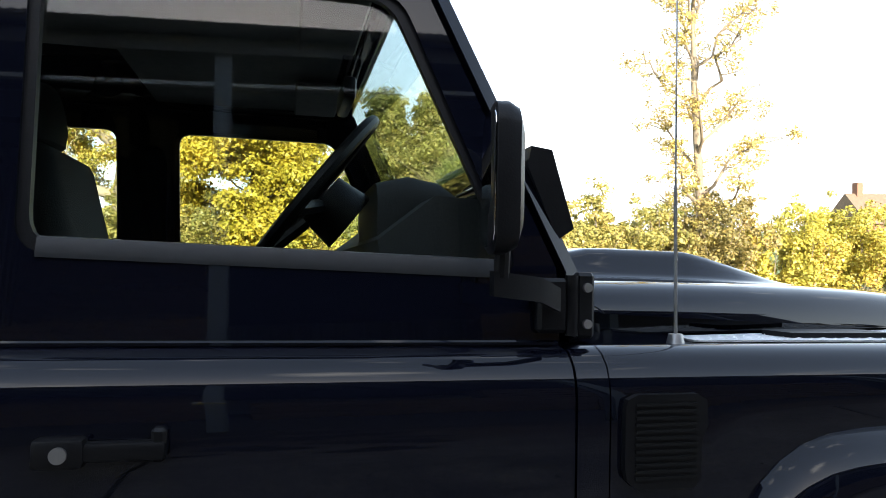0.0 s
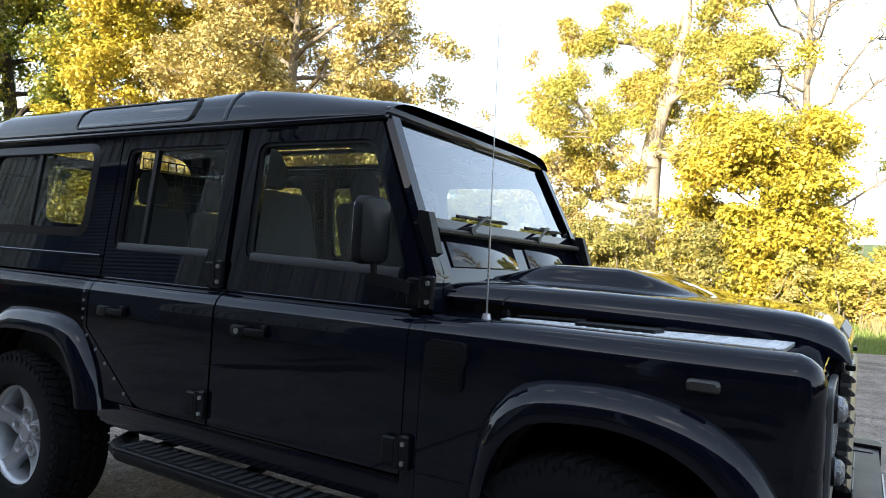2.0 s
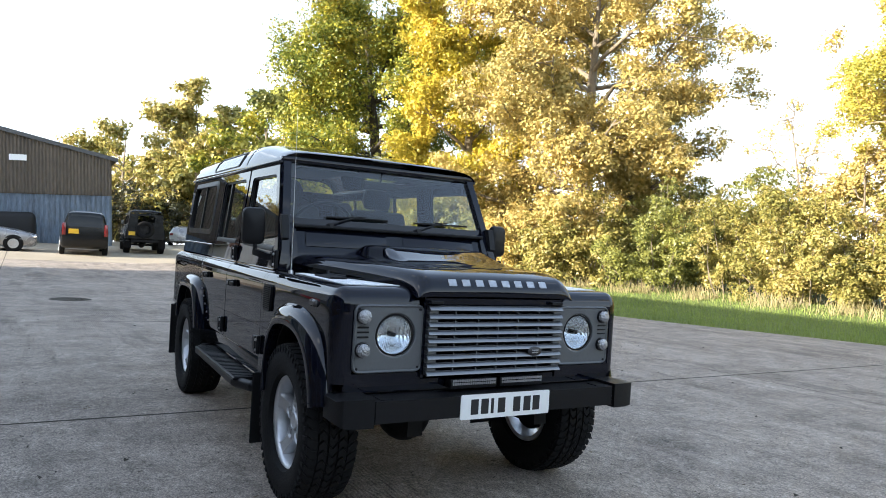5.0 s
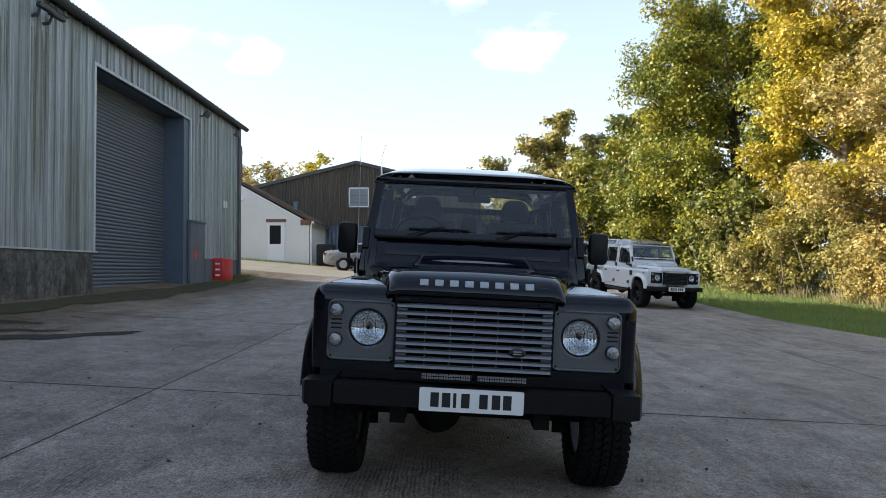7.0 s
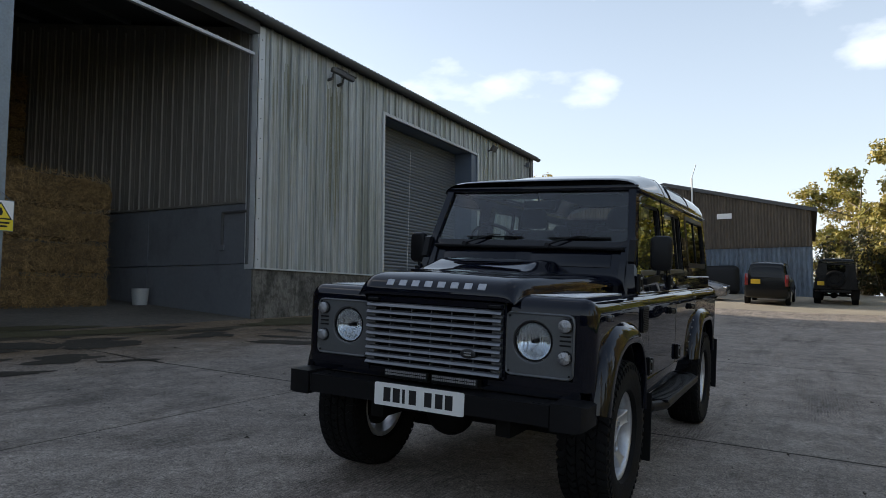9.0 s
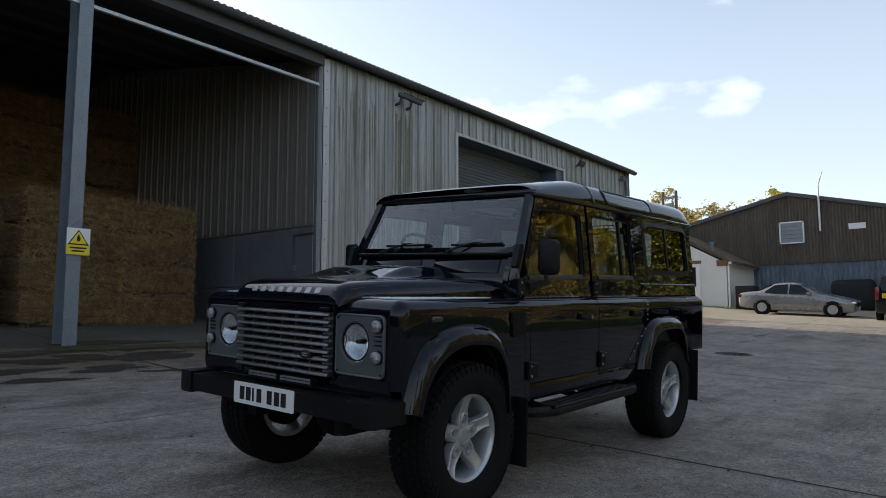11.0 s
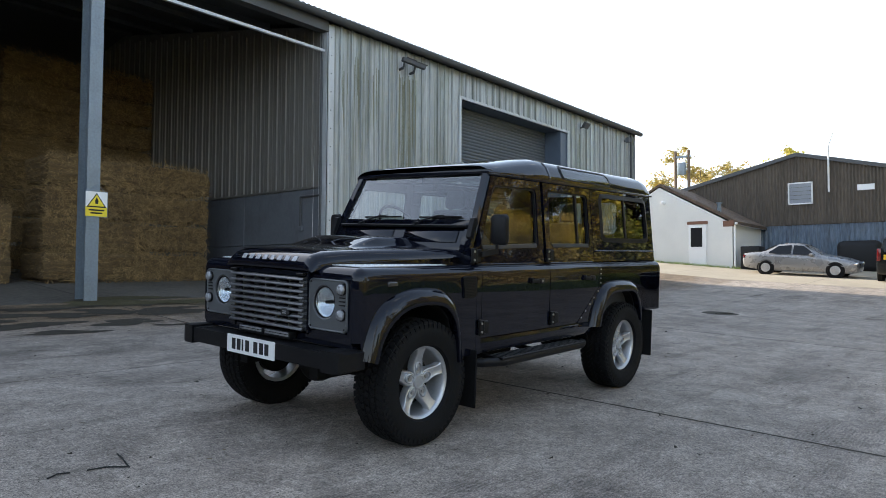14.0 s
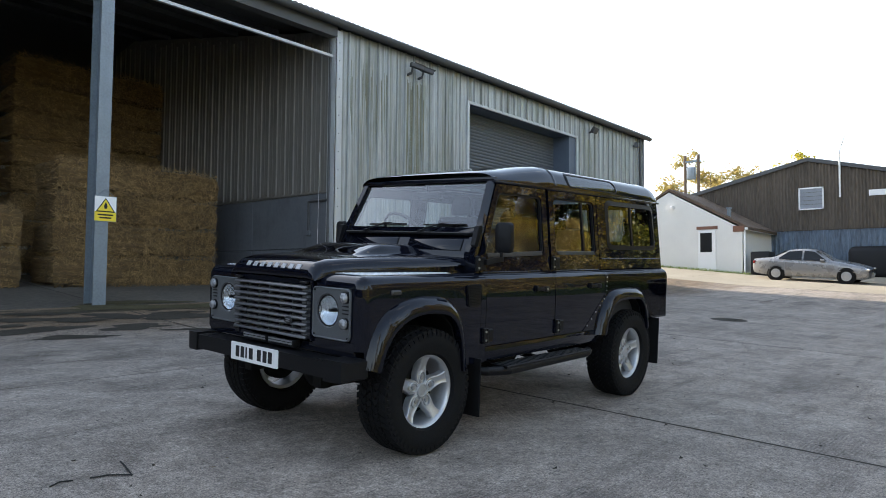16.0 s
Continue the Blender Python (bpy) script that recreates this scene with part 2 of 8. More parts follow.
def yard_concrete():
    """Brushed concrete: slab to slab tone, dirt in patches, pale scuffs, raked ribs that come and go, grit, and brown dirt that drifted out from the barn's foot."""
    m = mat("concrete_yard", (0.318, 0.270, 0.228), 0.85, dark=0.74, light=1.18, scale=0.55, fine=9.0, bump=0.0, island=0.08, spec=0.35)
    n, l = m.node_tree.nodes, m.node_tree.links
    p = n["Principled BSDF"]
    col = p.inputs["Base Color"].links[0].from_socket
    co = n.new("ShaderNodeTexCoord")

    def field(stretch, scale, detail, rough, lo, hi, vlo, vhi):
        mp, tx, mr = (n.new("ShaderNode" + k) for k in ("Mapping", "TexNoise", "MapRange"))
        mp.inputs["Scale"].default_value = stretch
        _input(tx, Scale=scale, Detail=detail, Roughness=rough)
        _input(mr, From_Min=lo, From_Max=hi, To_Min=vlo, To_Max=vhi)
        l.new(co.outputs["Object"], mp.inputs["Vector"])
        l.new(mp.outputs["Vector"], tx.inputs["Vector"])
        l.new(tx.outputs["Fac"], mr.inputs["Value"])
        return tx.outputs["Fac"], mr.outputs["Result"]

    def maths(op, a, b):
        k = n.new("ShaderNodeMath")
        k.operation = op
        for i, v in enumerate((a, b)):
            if isinstance(v, float):
                k.inputs[i].default_value = v
            else:
                l.new(v, k.inputs[i])
        return k.outputs[0]

    def multiply(value, by, factor=None):
        mu = n.new("ShaderNodeMix")
        mu.data_type, mu.blend_type = "RGBA", "MULTIPLY"
        mu.inputs["Factor"].default_value = 1.0
        if factor is not None:
            l.new(factor, mu.inputs["Factor"])
        l.new(value, mu.inputs["A"])
        if isinstance(by, tuple):
            mu.inputs["B"].default_value = (*by, 1)
        else:
            l.new(by, mu.inputs["B"])
        return mu.outputs["Result"]

    # blotches, worn scuffs along the way the traffic goes, grit and fine sand
    for row in (((1, 1, 1), 2.6, 8.0, 0.65, 0.35, 0.62, 0.74, 1.12), ((1, 1, 1), 24.0, 5.0, 0.75, 0.34, 0.66, 0.66, 1.30), ((0.30, 2.6, 1), 1.4, 6.0, 0.65, 0.54, 0.70, 1.0, 0.66), ((0.5, 1.0, 1), 0.9, 6.0, 0.6, 0.54, 0.74, 1.0, 0.66), ((0.4, 1.6, 1), 0.8, 6.0, 0.65, 0.55, 0.70, 1.0, 1.22)):
        col = multiply(col, field(*row)[1])
    sand, sand_tone = field((1, 1, 1), 90.0, 4.0, 0.8, 0.32, 0.68, 0.15, 1.85)
    col = multiply(col, sand_tone)
    # raked ribs run along the yard and show in worn stretches only
    wave = n.new("ShaderNodeTexWave")
    wave.bands_direction = "Y"
    _input(wave, Scale=11.5, Distortion=5.0, Detail=4.0, Detail_Scale=0.9)
    l.new(co.outputs["Object"], wave.inputs["Vector"])
    where = field((0.55, 1.0, 1), 0.9, 5.0, 0.6, 0.50, 0.64, 0.0, 1.0)[1]
    broken = field((4, 26, 1), 1.0, 4.0, 0.7, 0.36, 0.62, 0.15, 1.0)[1]
    ribs = maths("MULTIPLY", maths("MULTIPLY", wave.outputs["Fac"], where), broken)
    col = multiply(col, (0.45, 0.44, 0.43), ribs)
    # brown dirt, thick by the barn and thinning out over some metres
    sep, mr = n.new("ShaderNodeSeparateXYZ"), n.new("ShaderNodeMapRange")
    l.new(co.outputs["Object"], sep.inputs[0])
    drift = maths("ADD", maths("MULTIPLY", sep.outputs["Y"], -0.22), field((0.5, 1.3, 1), 0.8, 7.0, 0.65, 0.0, 1.0, 0.0, 2.2)[0])
    _input(mr, From_Min=1.55, From_Max=2.0)
    l.new(drift, mr.inputs["Value"])
    col = multiply(col, (0.60, 0.50, 0.38), mr.outputs["Result"])
    l.new(col, p.inputs["Base Color"])
    bp = n.new("ShaderNodeBump")
    bp.inputs["Strength"].default_value, bp.inputs["Distance"].default_value = 0.7, 0.012
    l.new(maths("SUBTRACT", sand, maths("MULTIPLY", ribs, 1.2)), bp.inputs["Height"])
    l.new(bp.outputs["Normal"], p.inputs["Normal"])
    return m


m_concrete = yard_concrete()
# bay floor slabs, darker than the yard's concrete
m_bayfloor = mat("dark_bay_floor", (0.125, 0.112, 0.096), 0.95, spec=0.1, dark=0.6, light=1.35, scale=0.9, fine=12.0, bump=0.3, bump_scale=30.0, island=0.06)
m_sandy = mat("sandy_gravelled_concrete", (0.33, 0.285, 0.215), 0.95, dark=0.7, light=1.2, scale=0.6, fine=12.0, bump=0.3, bump_scale=30.0, island=0.06)
m_grass = mat("grass", (0.095, 0.13, 0.025), 0.9, dark=0.6, light=1.5, scale=0.8, fine=9.0, bump=0.5)
m_blade = mat("grass_blade", (0.125, 0.17, 0.03), 0.7, dark=0.6, light=1.5, scale=0.5, fine=3.0, island=0.25)
m_straw_grass = mat("dry_grass", (0.30, 0.25, 0.12), 0.8, dark=0.7, light=1.3, scale=0.5, fine=3.0, island=0.25)

bm = bmesh.new()
xs = [-600, -300, -150, -100, -80] + list(range(-62, 34, 3)) + [50, 80, 150, 300, 600]
ys = [-600, -300, -150, -80, -40, -25] + list(range(-20, 26, 2)) + [30, 40, 60, 100, 200, 400, 600]
grid = [[bm.verts.new((x, y, gz(x, y) - 0.06)) for y in ys] for x in xs]
for i in range(len(xs) - 1):
    for j in range(len(ys) - 1):
        bm.faces.new((grid[i][j], grid[i + 1][j], grid[i + 1][j + 1], grid[i][j + 1]))
tagged(part("ground", bm, m_grass), "mown green grass field reaching the horizon", "ground", kind="structure")


def grass_edge(x):
    """Where the concrete stops and the verge begins."""
    pts = ((-60, 14.5), (-44, 13.6), (-36, 11.0), (-30, 9.2), (-19, 8.4), (-14, 8.4), (-10.4, 9.2), (-7.6, 10.5), (-4.9, 11.5), (2, 13.6), (12, 15.5), (40, 16))
    for (x0, y0), (x1, y1) in zip(pts, pts[1:]):
        if x <= x1:
            return y0 + (y1 - y0) * max(0, x - x0) / (x1 - x0)
    return pts[-1][1]

# ---- buildings ----
m_sheet = mat("weathered_box_profile_sheet", (0.46, 0.48, 0.485), 0.45, dark=0.6, light=1.2, scale=1.3, fine=9.0, metal=0.25, stretch=(3.0, 3.0, 0.22), bump=0.05, island=0.06)


def streaked(m, rows):
    """Darkens a wall's paint by dirt that ran down it in streaks and by blotches of mould."""
    n, l = m.node_tree.nodes, m.node_tree.links
    p = n["Principled BSDF"]
    col = p.inputs["Base Color"].links[0].from_socket
    co = n.new("ShaderNodeTexCoord")
    for stretch, scale, lo, hi, tint in rows:
        mp, tx, mr, mu = (n.new("ShaderNode" + k) for k in ("Mapping", "TexNoise", "MapRange", "Mix"))
        mp.inputs["Scale"].default_value = stretch
        _input(tx, Scale=scale, Detail=7.0, Roughness=0.62)
        _input(mr, From_Min=lo, From_Max=hi)
        mu.data_type, mu.blend_type = "RGBA", "MULTIPLY"
        mu.inputs["B"].default_value = (*tint, 1)
        l.new(co.outputs["Object"], mp.inputs["Vector"])
        l.new(mp.outputs["Vector"], tx.inputs["Vector"])
        l.new(tx.outputs["Fac"], mr.inputs["Value"])
        l.new(mr.outputs["Result"], mu.inputs["Factor"])
        l.new(col, mu.inputs["A"])
        col = mu.outputs["Result"]
    l.new(col, p.inputs["Base Color"])
    return m


streaked(m_sheet, (((26, 26, 0.12), 1.0, 0.47, 0.60, (0.66, 0.66, 0.63)), ((5, 5, 0.10), 1.0, 0.50, 0.66, (0.60, 0.60, 0.53)), ((0.8, 0.8, 0.3), 1.2, 0.54, 0.72, (0.66, 0.67, 0.58))))
# inner sheets and panels toned low, the bay's shade put into their colour
m_inner = mat("shade_toned_inner_sheet", (0.175, 0.165, 0.147), 0.65, dark=0.7, light=1.15, scale=1.5, fine=12.0, stretch=(3, 3, 0.3), island=0.06)
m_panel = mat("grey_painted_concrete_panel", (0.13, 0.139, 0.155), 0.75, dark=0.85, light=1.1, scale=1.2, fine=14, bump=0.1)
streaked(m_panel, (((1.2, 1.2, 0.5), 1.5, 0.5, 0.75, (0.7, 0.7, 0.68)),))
m_flash = mat("pale_flashing", (0.50, 0.52, 0.53), 0.45, dark=0.8, light=1.1, metal=0.2)
m_plinth = mat("mouldy_concrete_plinth", (0.165, 0.155, 0.138), 0.9, dark=0.45, light=1.35, scale=1.6, fine=26.0, bump=0.3, stretch=(1, 1, 0.7))
streaked(m_plinth, (((1, 1, 0.6), 2.2, 0.46, 0.60, (0.42, 0.42, 0.40)), ((4, 4, 0.5), 1.5, 0.5, 0.65, (0.6, 0.6, 0.57)), ((9, 9, 1.2), 1.6, 0.52, 0.6, (0.7, 0.7, 0.68)), ((1, 1, 1), 9.0, 0.5, 0.60, (0.6, 0.6, 0.57))))
m_shutter = mat("blue_grey_shutter", (0.095, 0.11, 0.124), 0.5, dark=0.8, light=1.15, scale=1.0, fine=20, stretch=(0.4, 1, 3))
m_bluesteel = mat("dark_blue_steel", (0.085, 0.11, 0.15), 0.5, dark=0.8, light=1.2)
m_gutter = mat("dark_grey_gutter", (0.07, 0.072, 0.075), 0.6)
m_roof = mat("old_fibre_cement_roof", (0.16, 0.145, 0.125), 0.95, dark=0.6, light=1.3, scale=1.2, fine=20)
m_galv = mat("galvanised_steel", (0.20, 0.235, 0.27), 0.5, metal=0.45, dark=0.75, light=1.2, scale=4, fine=30)
m_brown = mat("brown_fibre_cement", (0.105, 0.085, 0.067), 0.95, dark=0.45, light=1.5, scale=0.8, fine=8.0, stretch=(2, 2, 0.25))
m_blue = mat("faded_blue_sheet", (0.08, 0.105, 0.138), 0.6, dark=0.45, light=2.2, scale=1.0, fine=8.0, stretch=(2, 2, 0.3))
m_white = mat("white_render", (0.70, 0.69, 0.66), 0.85, dark=0.9, light=1.05, scale=1.5, fine=20, bump=0.05)
m_upvc = mat("white_plastic", (0.78, 0.78, 0.78), 0.35, dark=0.95, light=1.03)
m_tile = mat("brown_roof_tile", (0.12, 0.085, 0.06), 0.9, dark=0.6, light=1.5, scale=2, fine=12, island=0.25)
m_brick = mat("brown_brick", (0.18, 0.09, 0.06), 0.9, dark=0.7, light=1.3)
m_red = mat("red_enamel", (0.55, 0.03, 0.03), 0.35, dark=0.9, light=1.1)
m_yellow = mat("yellow_sign", (0.80, 0.62, 0.03), 0.45, dark=0.92, light=1.04)
m_wet = mat("dark_damp_dirt", (0.050, 0.044, 0.035), 0.85, spec=0.12, dark=0.6, light=1.5, scale=2.0, fine=20, bump=0.1)
m_moss = mat("mossy_litter", (0.075, 0.066, 0.038), 0.95, spec=0.1, dark=0.6, light=1.5, scale=3, fine=30, bump=0.3)
m_darkglass = mat("dark_window", (0.012, 0.013, 0.015), 0.1, spec=0.3)
# straw toned well down, with the bay's shade in its colour
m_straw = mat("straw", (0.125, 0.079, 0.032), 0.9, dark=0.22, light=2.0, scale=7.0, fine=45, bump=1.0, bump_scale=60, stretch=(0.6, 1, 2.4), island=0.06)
m_wisp = mat("straw_wisp", (0.225, 0.145, 0.06), 0.8, dark=0.3, light=2.0, island=0.35)
m_hole = mat("dark_seam", (0.02, 0.02, 0.018), 0.9)
m_wood = mat("orange_timber", (0.45, 0.25, 0.10), 0.8, dark=0.8, light=1.2, stretch=(1, 1, 5))

# concrete yard of cast slabs
yard = tagged(thing("yard", "pale concrete yard cast in large slabs", "yard"), kind="structure")
X_LINES = [-62, -56, -50, -44.2, -38, -32.2, -26.2, -20.1, -14.1, -8.1, -2.03, 4.0, 10.1, 16.2, 24]
Y_LINES = [-25.0, -19.0, -13.3, -8.25, -2.7, 5.5, 15.0]


def slab(x0, x1, y0, y1):
    g, n = 0.010, 8
    bm = bmesh.new()
    top, bot = [], []
    for i in range(n + 1):
        rt, rb = [], []
        for j in range(n + 1):
            x = x0 + g + (x1 - x0 - 2 * g) * i / n
            lim = grass_edge(x)
            y = min(y0 + g + (y1 - y0 - 2 * g) * j / n, max(lim, y0 + 0.05))
            rt.append(bm.verts.new((x, y, gz(x, y))))
            rb.append(bm.verts.new((x, y, gz(x, y) - 0.14)))
        top.append(rt)
        bot.append(rb)
    for i in range(n):
        for j in range(n):
            bm.faces.new((top[i][j], top[i + 1][j], top[i + 1][j + 1], top[i][j + 1]))
    for i in range(n):
        for j in (0, n):
            bm.faces.new((top[i][j], bot[i][j], bot[i + 1][j], top[i + 1][j]))
            bm.faces.new((top[j][i], top[j][i + 1], bot[j][i + 1], bot[j][i]))
    return bm


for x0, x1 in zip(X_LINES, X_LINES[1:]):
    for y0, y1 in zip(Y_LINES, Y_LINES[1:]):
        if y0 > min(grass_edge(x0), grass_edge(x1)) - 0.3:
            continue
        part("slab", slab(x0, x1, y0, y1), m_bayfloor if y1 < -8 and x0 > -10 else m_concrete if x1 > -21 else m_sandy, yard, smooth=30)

# dark filling in the joints
bm = bmesh.new()
n = 30
for k, lines in ((0, Y_LINES[1:-1]), (1, X_LINES[1:-1])):
    for v in lines:
        a, b = (X_LINES[0], X_LINES[-1]) if k == 0 else (Y_LINES[0], 15.0)
        pts = []
        for i in range(n + 1):
            t = a + (b - a) * i / n
            x, y = (t, v) if k == 0 else (v, min(t, grass_edge(v)))
            pts.append((x, y))
        for (xa, ya), (xb, yb) in zip(pts, pts[1:]):
            lift = -0.0015 if k == 0 else 0.0015
            if abs(xa - xb) + abs(ya - yb) < 0.02 or ya > grass_edge(xa):
                continue
            dx, dy = (0, 0.013) if k == 0 else (0.018, 0)
            vs = [bm.verts.new((xa - dx, ya - dy, gz(xa, ya) + lift)), bm.verts.new((xb - dx, yb - dy, gz(xb, yb) + lift)), bm.verts.new((xb + dx, yb + dy, gz(xb, yb) + lift)), bm.verts.new((xa + dx, ya + dy, gz(xa, ya) + lift))]
            bm.faces.new(vs)
tagged(part("joint_filler", bm, m_wet, yard), "dark bitumen joint filling", kind="stuff")


def blot(bm, cx, cy, rx, ry, seed, lift=0.004, turn=0.0, n=26):
    """A flat stain with a ragged edge that lies on the ground."""
    rr = random.Random(seed)
    ph = [rr.uniform(0, 6.3) for _ in range(4)]
    c = bm.verts.new((cx, cy, gz(cx, cy) + lift))
    ring = []
    for i in range(n):
        a = 2 * math.pi * i / n
        k = 1 + 0.22 * math.sin(2 * a + ph[0]) + 0.16 * math.sin(3 * a + ph[1]) + 0.12 * math.sin(5 * a + ph[2]) + rr.uniform(-0.08, 0.08)
        u, v = rx * k * math.cos(a), ry * k * math.sin(a)
        x, y = cx + u * math.cos(turn) - v * math.sin(turn), cy + u * math.sin(turn) + v * math.cos(turn)
        ring.append(bm.verts.new((x, y, gz(x, y) + lift)))
    for i in range(n):
        bm.faces.new((c, ring[i], ring[(i + 1) % n]))


for i, (x, y, rx, ry, turn) in enumerate(((-0.35, -5.43, 0.50, 0.15, -0.35), (-0.2, -6.15, 0.55, 0.24, 0.1), (-1.37, -5.93, 0.46, 0.24, 0.0), (-0.5, -7.05, 0.6, 0.20, -0.25), (-1.9, -5.42, 0.30, 0.10, -0.35), (-1.6, -7.0, 0.5, 0.28, -0.3), (-2.45, -6.75, 0.65, 0.32, -0.2), (-5.05, -5.3, 0.80, 0.27, 2.45), (-5.5, -5.0, 0.50, 0.16, 2.4), (-5.35, -5.95, 0.5, 0.14, 2.3), (-6.1, -6.55, 0.34, 0.14, 2.0), (-7.25, -6.2, 0.14, 0.05, 1.5))):
    bm = bmesh.new()
    blot(bm, x, y, rx, ry, i, 0.005 + 0.0002 * i, turn=turn, n=48)
    tagged(part("damp_stain", bm, m_wet), "dark damp stain on the concrete", "stain", "damp stains")
_r = random.Random(21)
for i in range(14):
    x, y = _r.uniform(-5.5, 0.6), _r.uniform(-7.9, -6.4)
    bm = bmesh.new()
    blot(bm, x, y, _r.uniform(0.15, 0.5), _r.uniform(0.08, 0.2), 200 + i, 0.0075 + 0.0002 * i, n=48)
    tagged(part("damp_stain", bm, m_wet), "dark damp stain on the concrete", "stain", "damp stains")
m_dirt = mat("brown_yard_dirt", (0.078, 0.065, 0.045), 0.95, spec=0.1, dark=0.55, light=1.6, scale=1.6, fine=14, bump=0.2)
for i, (x, y, rx, ry) in enumerate(((-2.6, -7.75, 1.5, 0.30), (1.6, -8.0, 2.0, 0.25), (-4.6, -7.3, 1.2, 0.25))):
    bm = bmesh.new()
    blot(bm, x, y, rx, ry, 80 + i, 0.002, n=60)
    tagged(part("dirt_patch", bm, m_dirt), "brown dirt and straw litter before the bay", "dirt", "dirt patches")
for i, (x, y, rx, ry) in enumerate(((-2.2, -7.95, 0.9, 0.34), (-3.2, -7.75, 0.9, 0.30), (-2.6, -8.5, 1.0, 0.2), (-8.6, -7.6, 2.6, 0.45), (-11.5, -7.3, 2.6, 0.55), (-15, -7.5, 3.4, 0.6), (-20.5, -7.9, 2.8, 0.5), (-23.6, -8.6, 0.9, 0.8))):
    bm = bmesh.new()
    blot(bm, x, y, rx, ry, 40 + i, 0.0115 + 0.0003 * i, n=90)
    tagged(part("moss_patch", bm, m_moss), "mossy leaf litter against the barn wall", "moss", "moss patches")

# fallen leaves and bits of straw on the concrete
_r = random.Random(77)
m_litter = mat("dead_leaf_litter", (0.075, 0.055, 0.03), 0.9, dark=0.4, light=2.2, island=0.45)
bm = bmesh.new()
for i in range(1500):
    if i < 800:
        x, y = _r.uniform(-6.6, 3.5), -8.15 + abs(_r.gauss(0, 1.5))
    elif i < 1050:
        x, y = _r.uniform(-22.5, -7.0), -8.2 + abs(_r.gauss(0, 0.35))
    else:
        x, y = _r.uniform(-16.0, 4.0), _r.uniform(-7.5, 9.0)
    w, q, a = _r.uniform(0.008, 0.026), _r.uniform(0.004, 0.014), _r.uniform(0, 6.3)
    if y > 8.0:
        continue
    c, d = math.cos(a), math.sin(a)
    z = gz(x, y) + 0.007
    bm.faces.new([bm.verts.new((x + u * c - v * d, y + u * d + v * c, z + h)) for u, v, h in ((w, 0, 0.004), (0, q, 0.0), (-w, 0, 0.005), (0, -q, 0.001))])
tagged(part("leaf_litter", bm, m_litter), "small dead leaves and straw scattered on the concrete", "leaf litter", kind="stuff")

# manhole cover
bm = bmesh.new()
cx, cy = -12.05, -1.25
loft(bm, [[(cx + r * math.cos(a), cy + r * math.sin(a), gz(cx + r * math.cos(a), cy + r * math.sin(a)) + z) for a in [2 * math.pi * q / 28 for q in range(28)]] for r, z in ((0.38, 0.003), (0.34, 0.012), (0.32, 0.008), (0.02, 0.008))], caps=False)
for q in range(5):
    box(bm, cx - 0.25, cx + 0.25, cy - 0.21 + q * 0.1, cy - 0.19 + q * 0.1, gz(cx, cy) + 0.004, gz(cx, cy) + 0.014)
tagged(part("manhole_cover", bm, m_wet), "dark iron manhole cover set in the yard", "manhole cover")

# twigs on the concrete
for pts in ([(1.69, -0.05), (1.60, -0.02), (1.51, 0.04)], [(1.45, -0.22), (1.47, -0.12), (1.51, 0.05)], [(1.89, -0.05), (1.83, -0.08), (1.77, -0.07)]):
    bm = bmesh.new()
    pipe(bm, [(x, y, gz(x, y) + 0.006 + 0.004 * (i == 1)) for i, (x, y) in enumerate(pts)], 0.0045, 6)
    tagged(part("twig", bm, m_hole), "thin dark twig lying on the concrete", "twig", "fallen twigs")

# grit and leaf crumbs
bm = bmesh.new()
rr = random.Random(5)
for i in range(5200):
    x, y = rr.uniform(-9, 4.5), rr.uniform(-7, 7.5)
    s = rr.uniform(0.003, 0.010) * (2.4 if i % 11 == 0 else 1.0)
    z = gz(x, y) + 0.002
    vs = [bm.verts.new((x + s * rr.uniform(-1, 1), y + s * rr.uniform(-1, 1), z + (s * 0.6 if k == 0 else 0))) for k in range(4)]
    for tri in ((0, 1, 2), (0, 2, 3), (0, 3, 1)):
        bm.faces.new([vs[k] for k in tri])
tagged(part("grit", bm, m_wet), "scattered grit and leaf crumbs on concrete", "grit", kind="stuff")

# ---- barn ----
BY, BX0, BX1, EAVE = -8.30, -6.96, -23.20, 6.86


def rib_profile(length, pitch=0.333, depth=0.05):
    """Points (along, out) of a box-profile sheet."""
    out, t = [], 0.0
    while t < length - 1e-6:
        for a, d in ((0.0, 0.0), (0.10, 0.0), (0.105, 0.006), (0.12, 0.006), (0.125, 0.0), (0.23, 0.0), (0.238, depth), (0.285, depth), (0.293, 0.0)):
            if t + a < length:
                out.append((t + a, d))
        t += pitch
    out.append((length, 0.0))
    return out


def wave_profile(length, pitch, depth):
    """Points (along, out) of a corrugated sheet."""
    n = max(1, round(length / pitch)) * 6
    return [(length * i / n, depth * (0.5 - 0.5 * math.cos(2 * math.pi * i / 6))) for i in range(n + 1)]


def wall_sheet(u0, u1, z0, z1, place, material, parent, pitch=0.333, depth=0.05, z1b=None):
    """A profiled sheet from u0 to u1 along a wall; place(u, out, z) gives the point."""
    prof = rib_profile(abs(u1 - u0), pitch, depth) if pitch > 0.26 else wave_profile(abs(u1 - u0), pitch, depth)
    sg = 1 if u1 > u0 else -1
    bm = bmesh.new()
    zt = (lambda u: z1) if z1b is None else z1b
    a = [bm.verts.new(place(u0 + sg * t, d, z0)) for t, d in prof]
    b = [bm.verts.new(place(u0 + sg * t, d, zt(u0 + sg * t))) for t, d in prof]
    for i in range(len(a) - 1):
        bm.faces.new((a[i], a[i + 1], b[i + 1], b[i]))
    return part("wall_sheet", bm, material, parent, smooth=20)


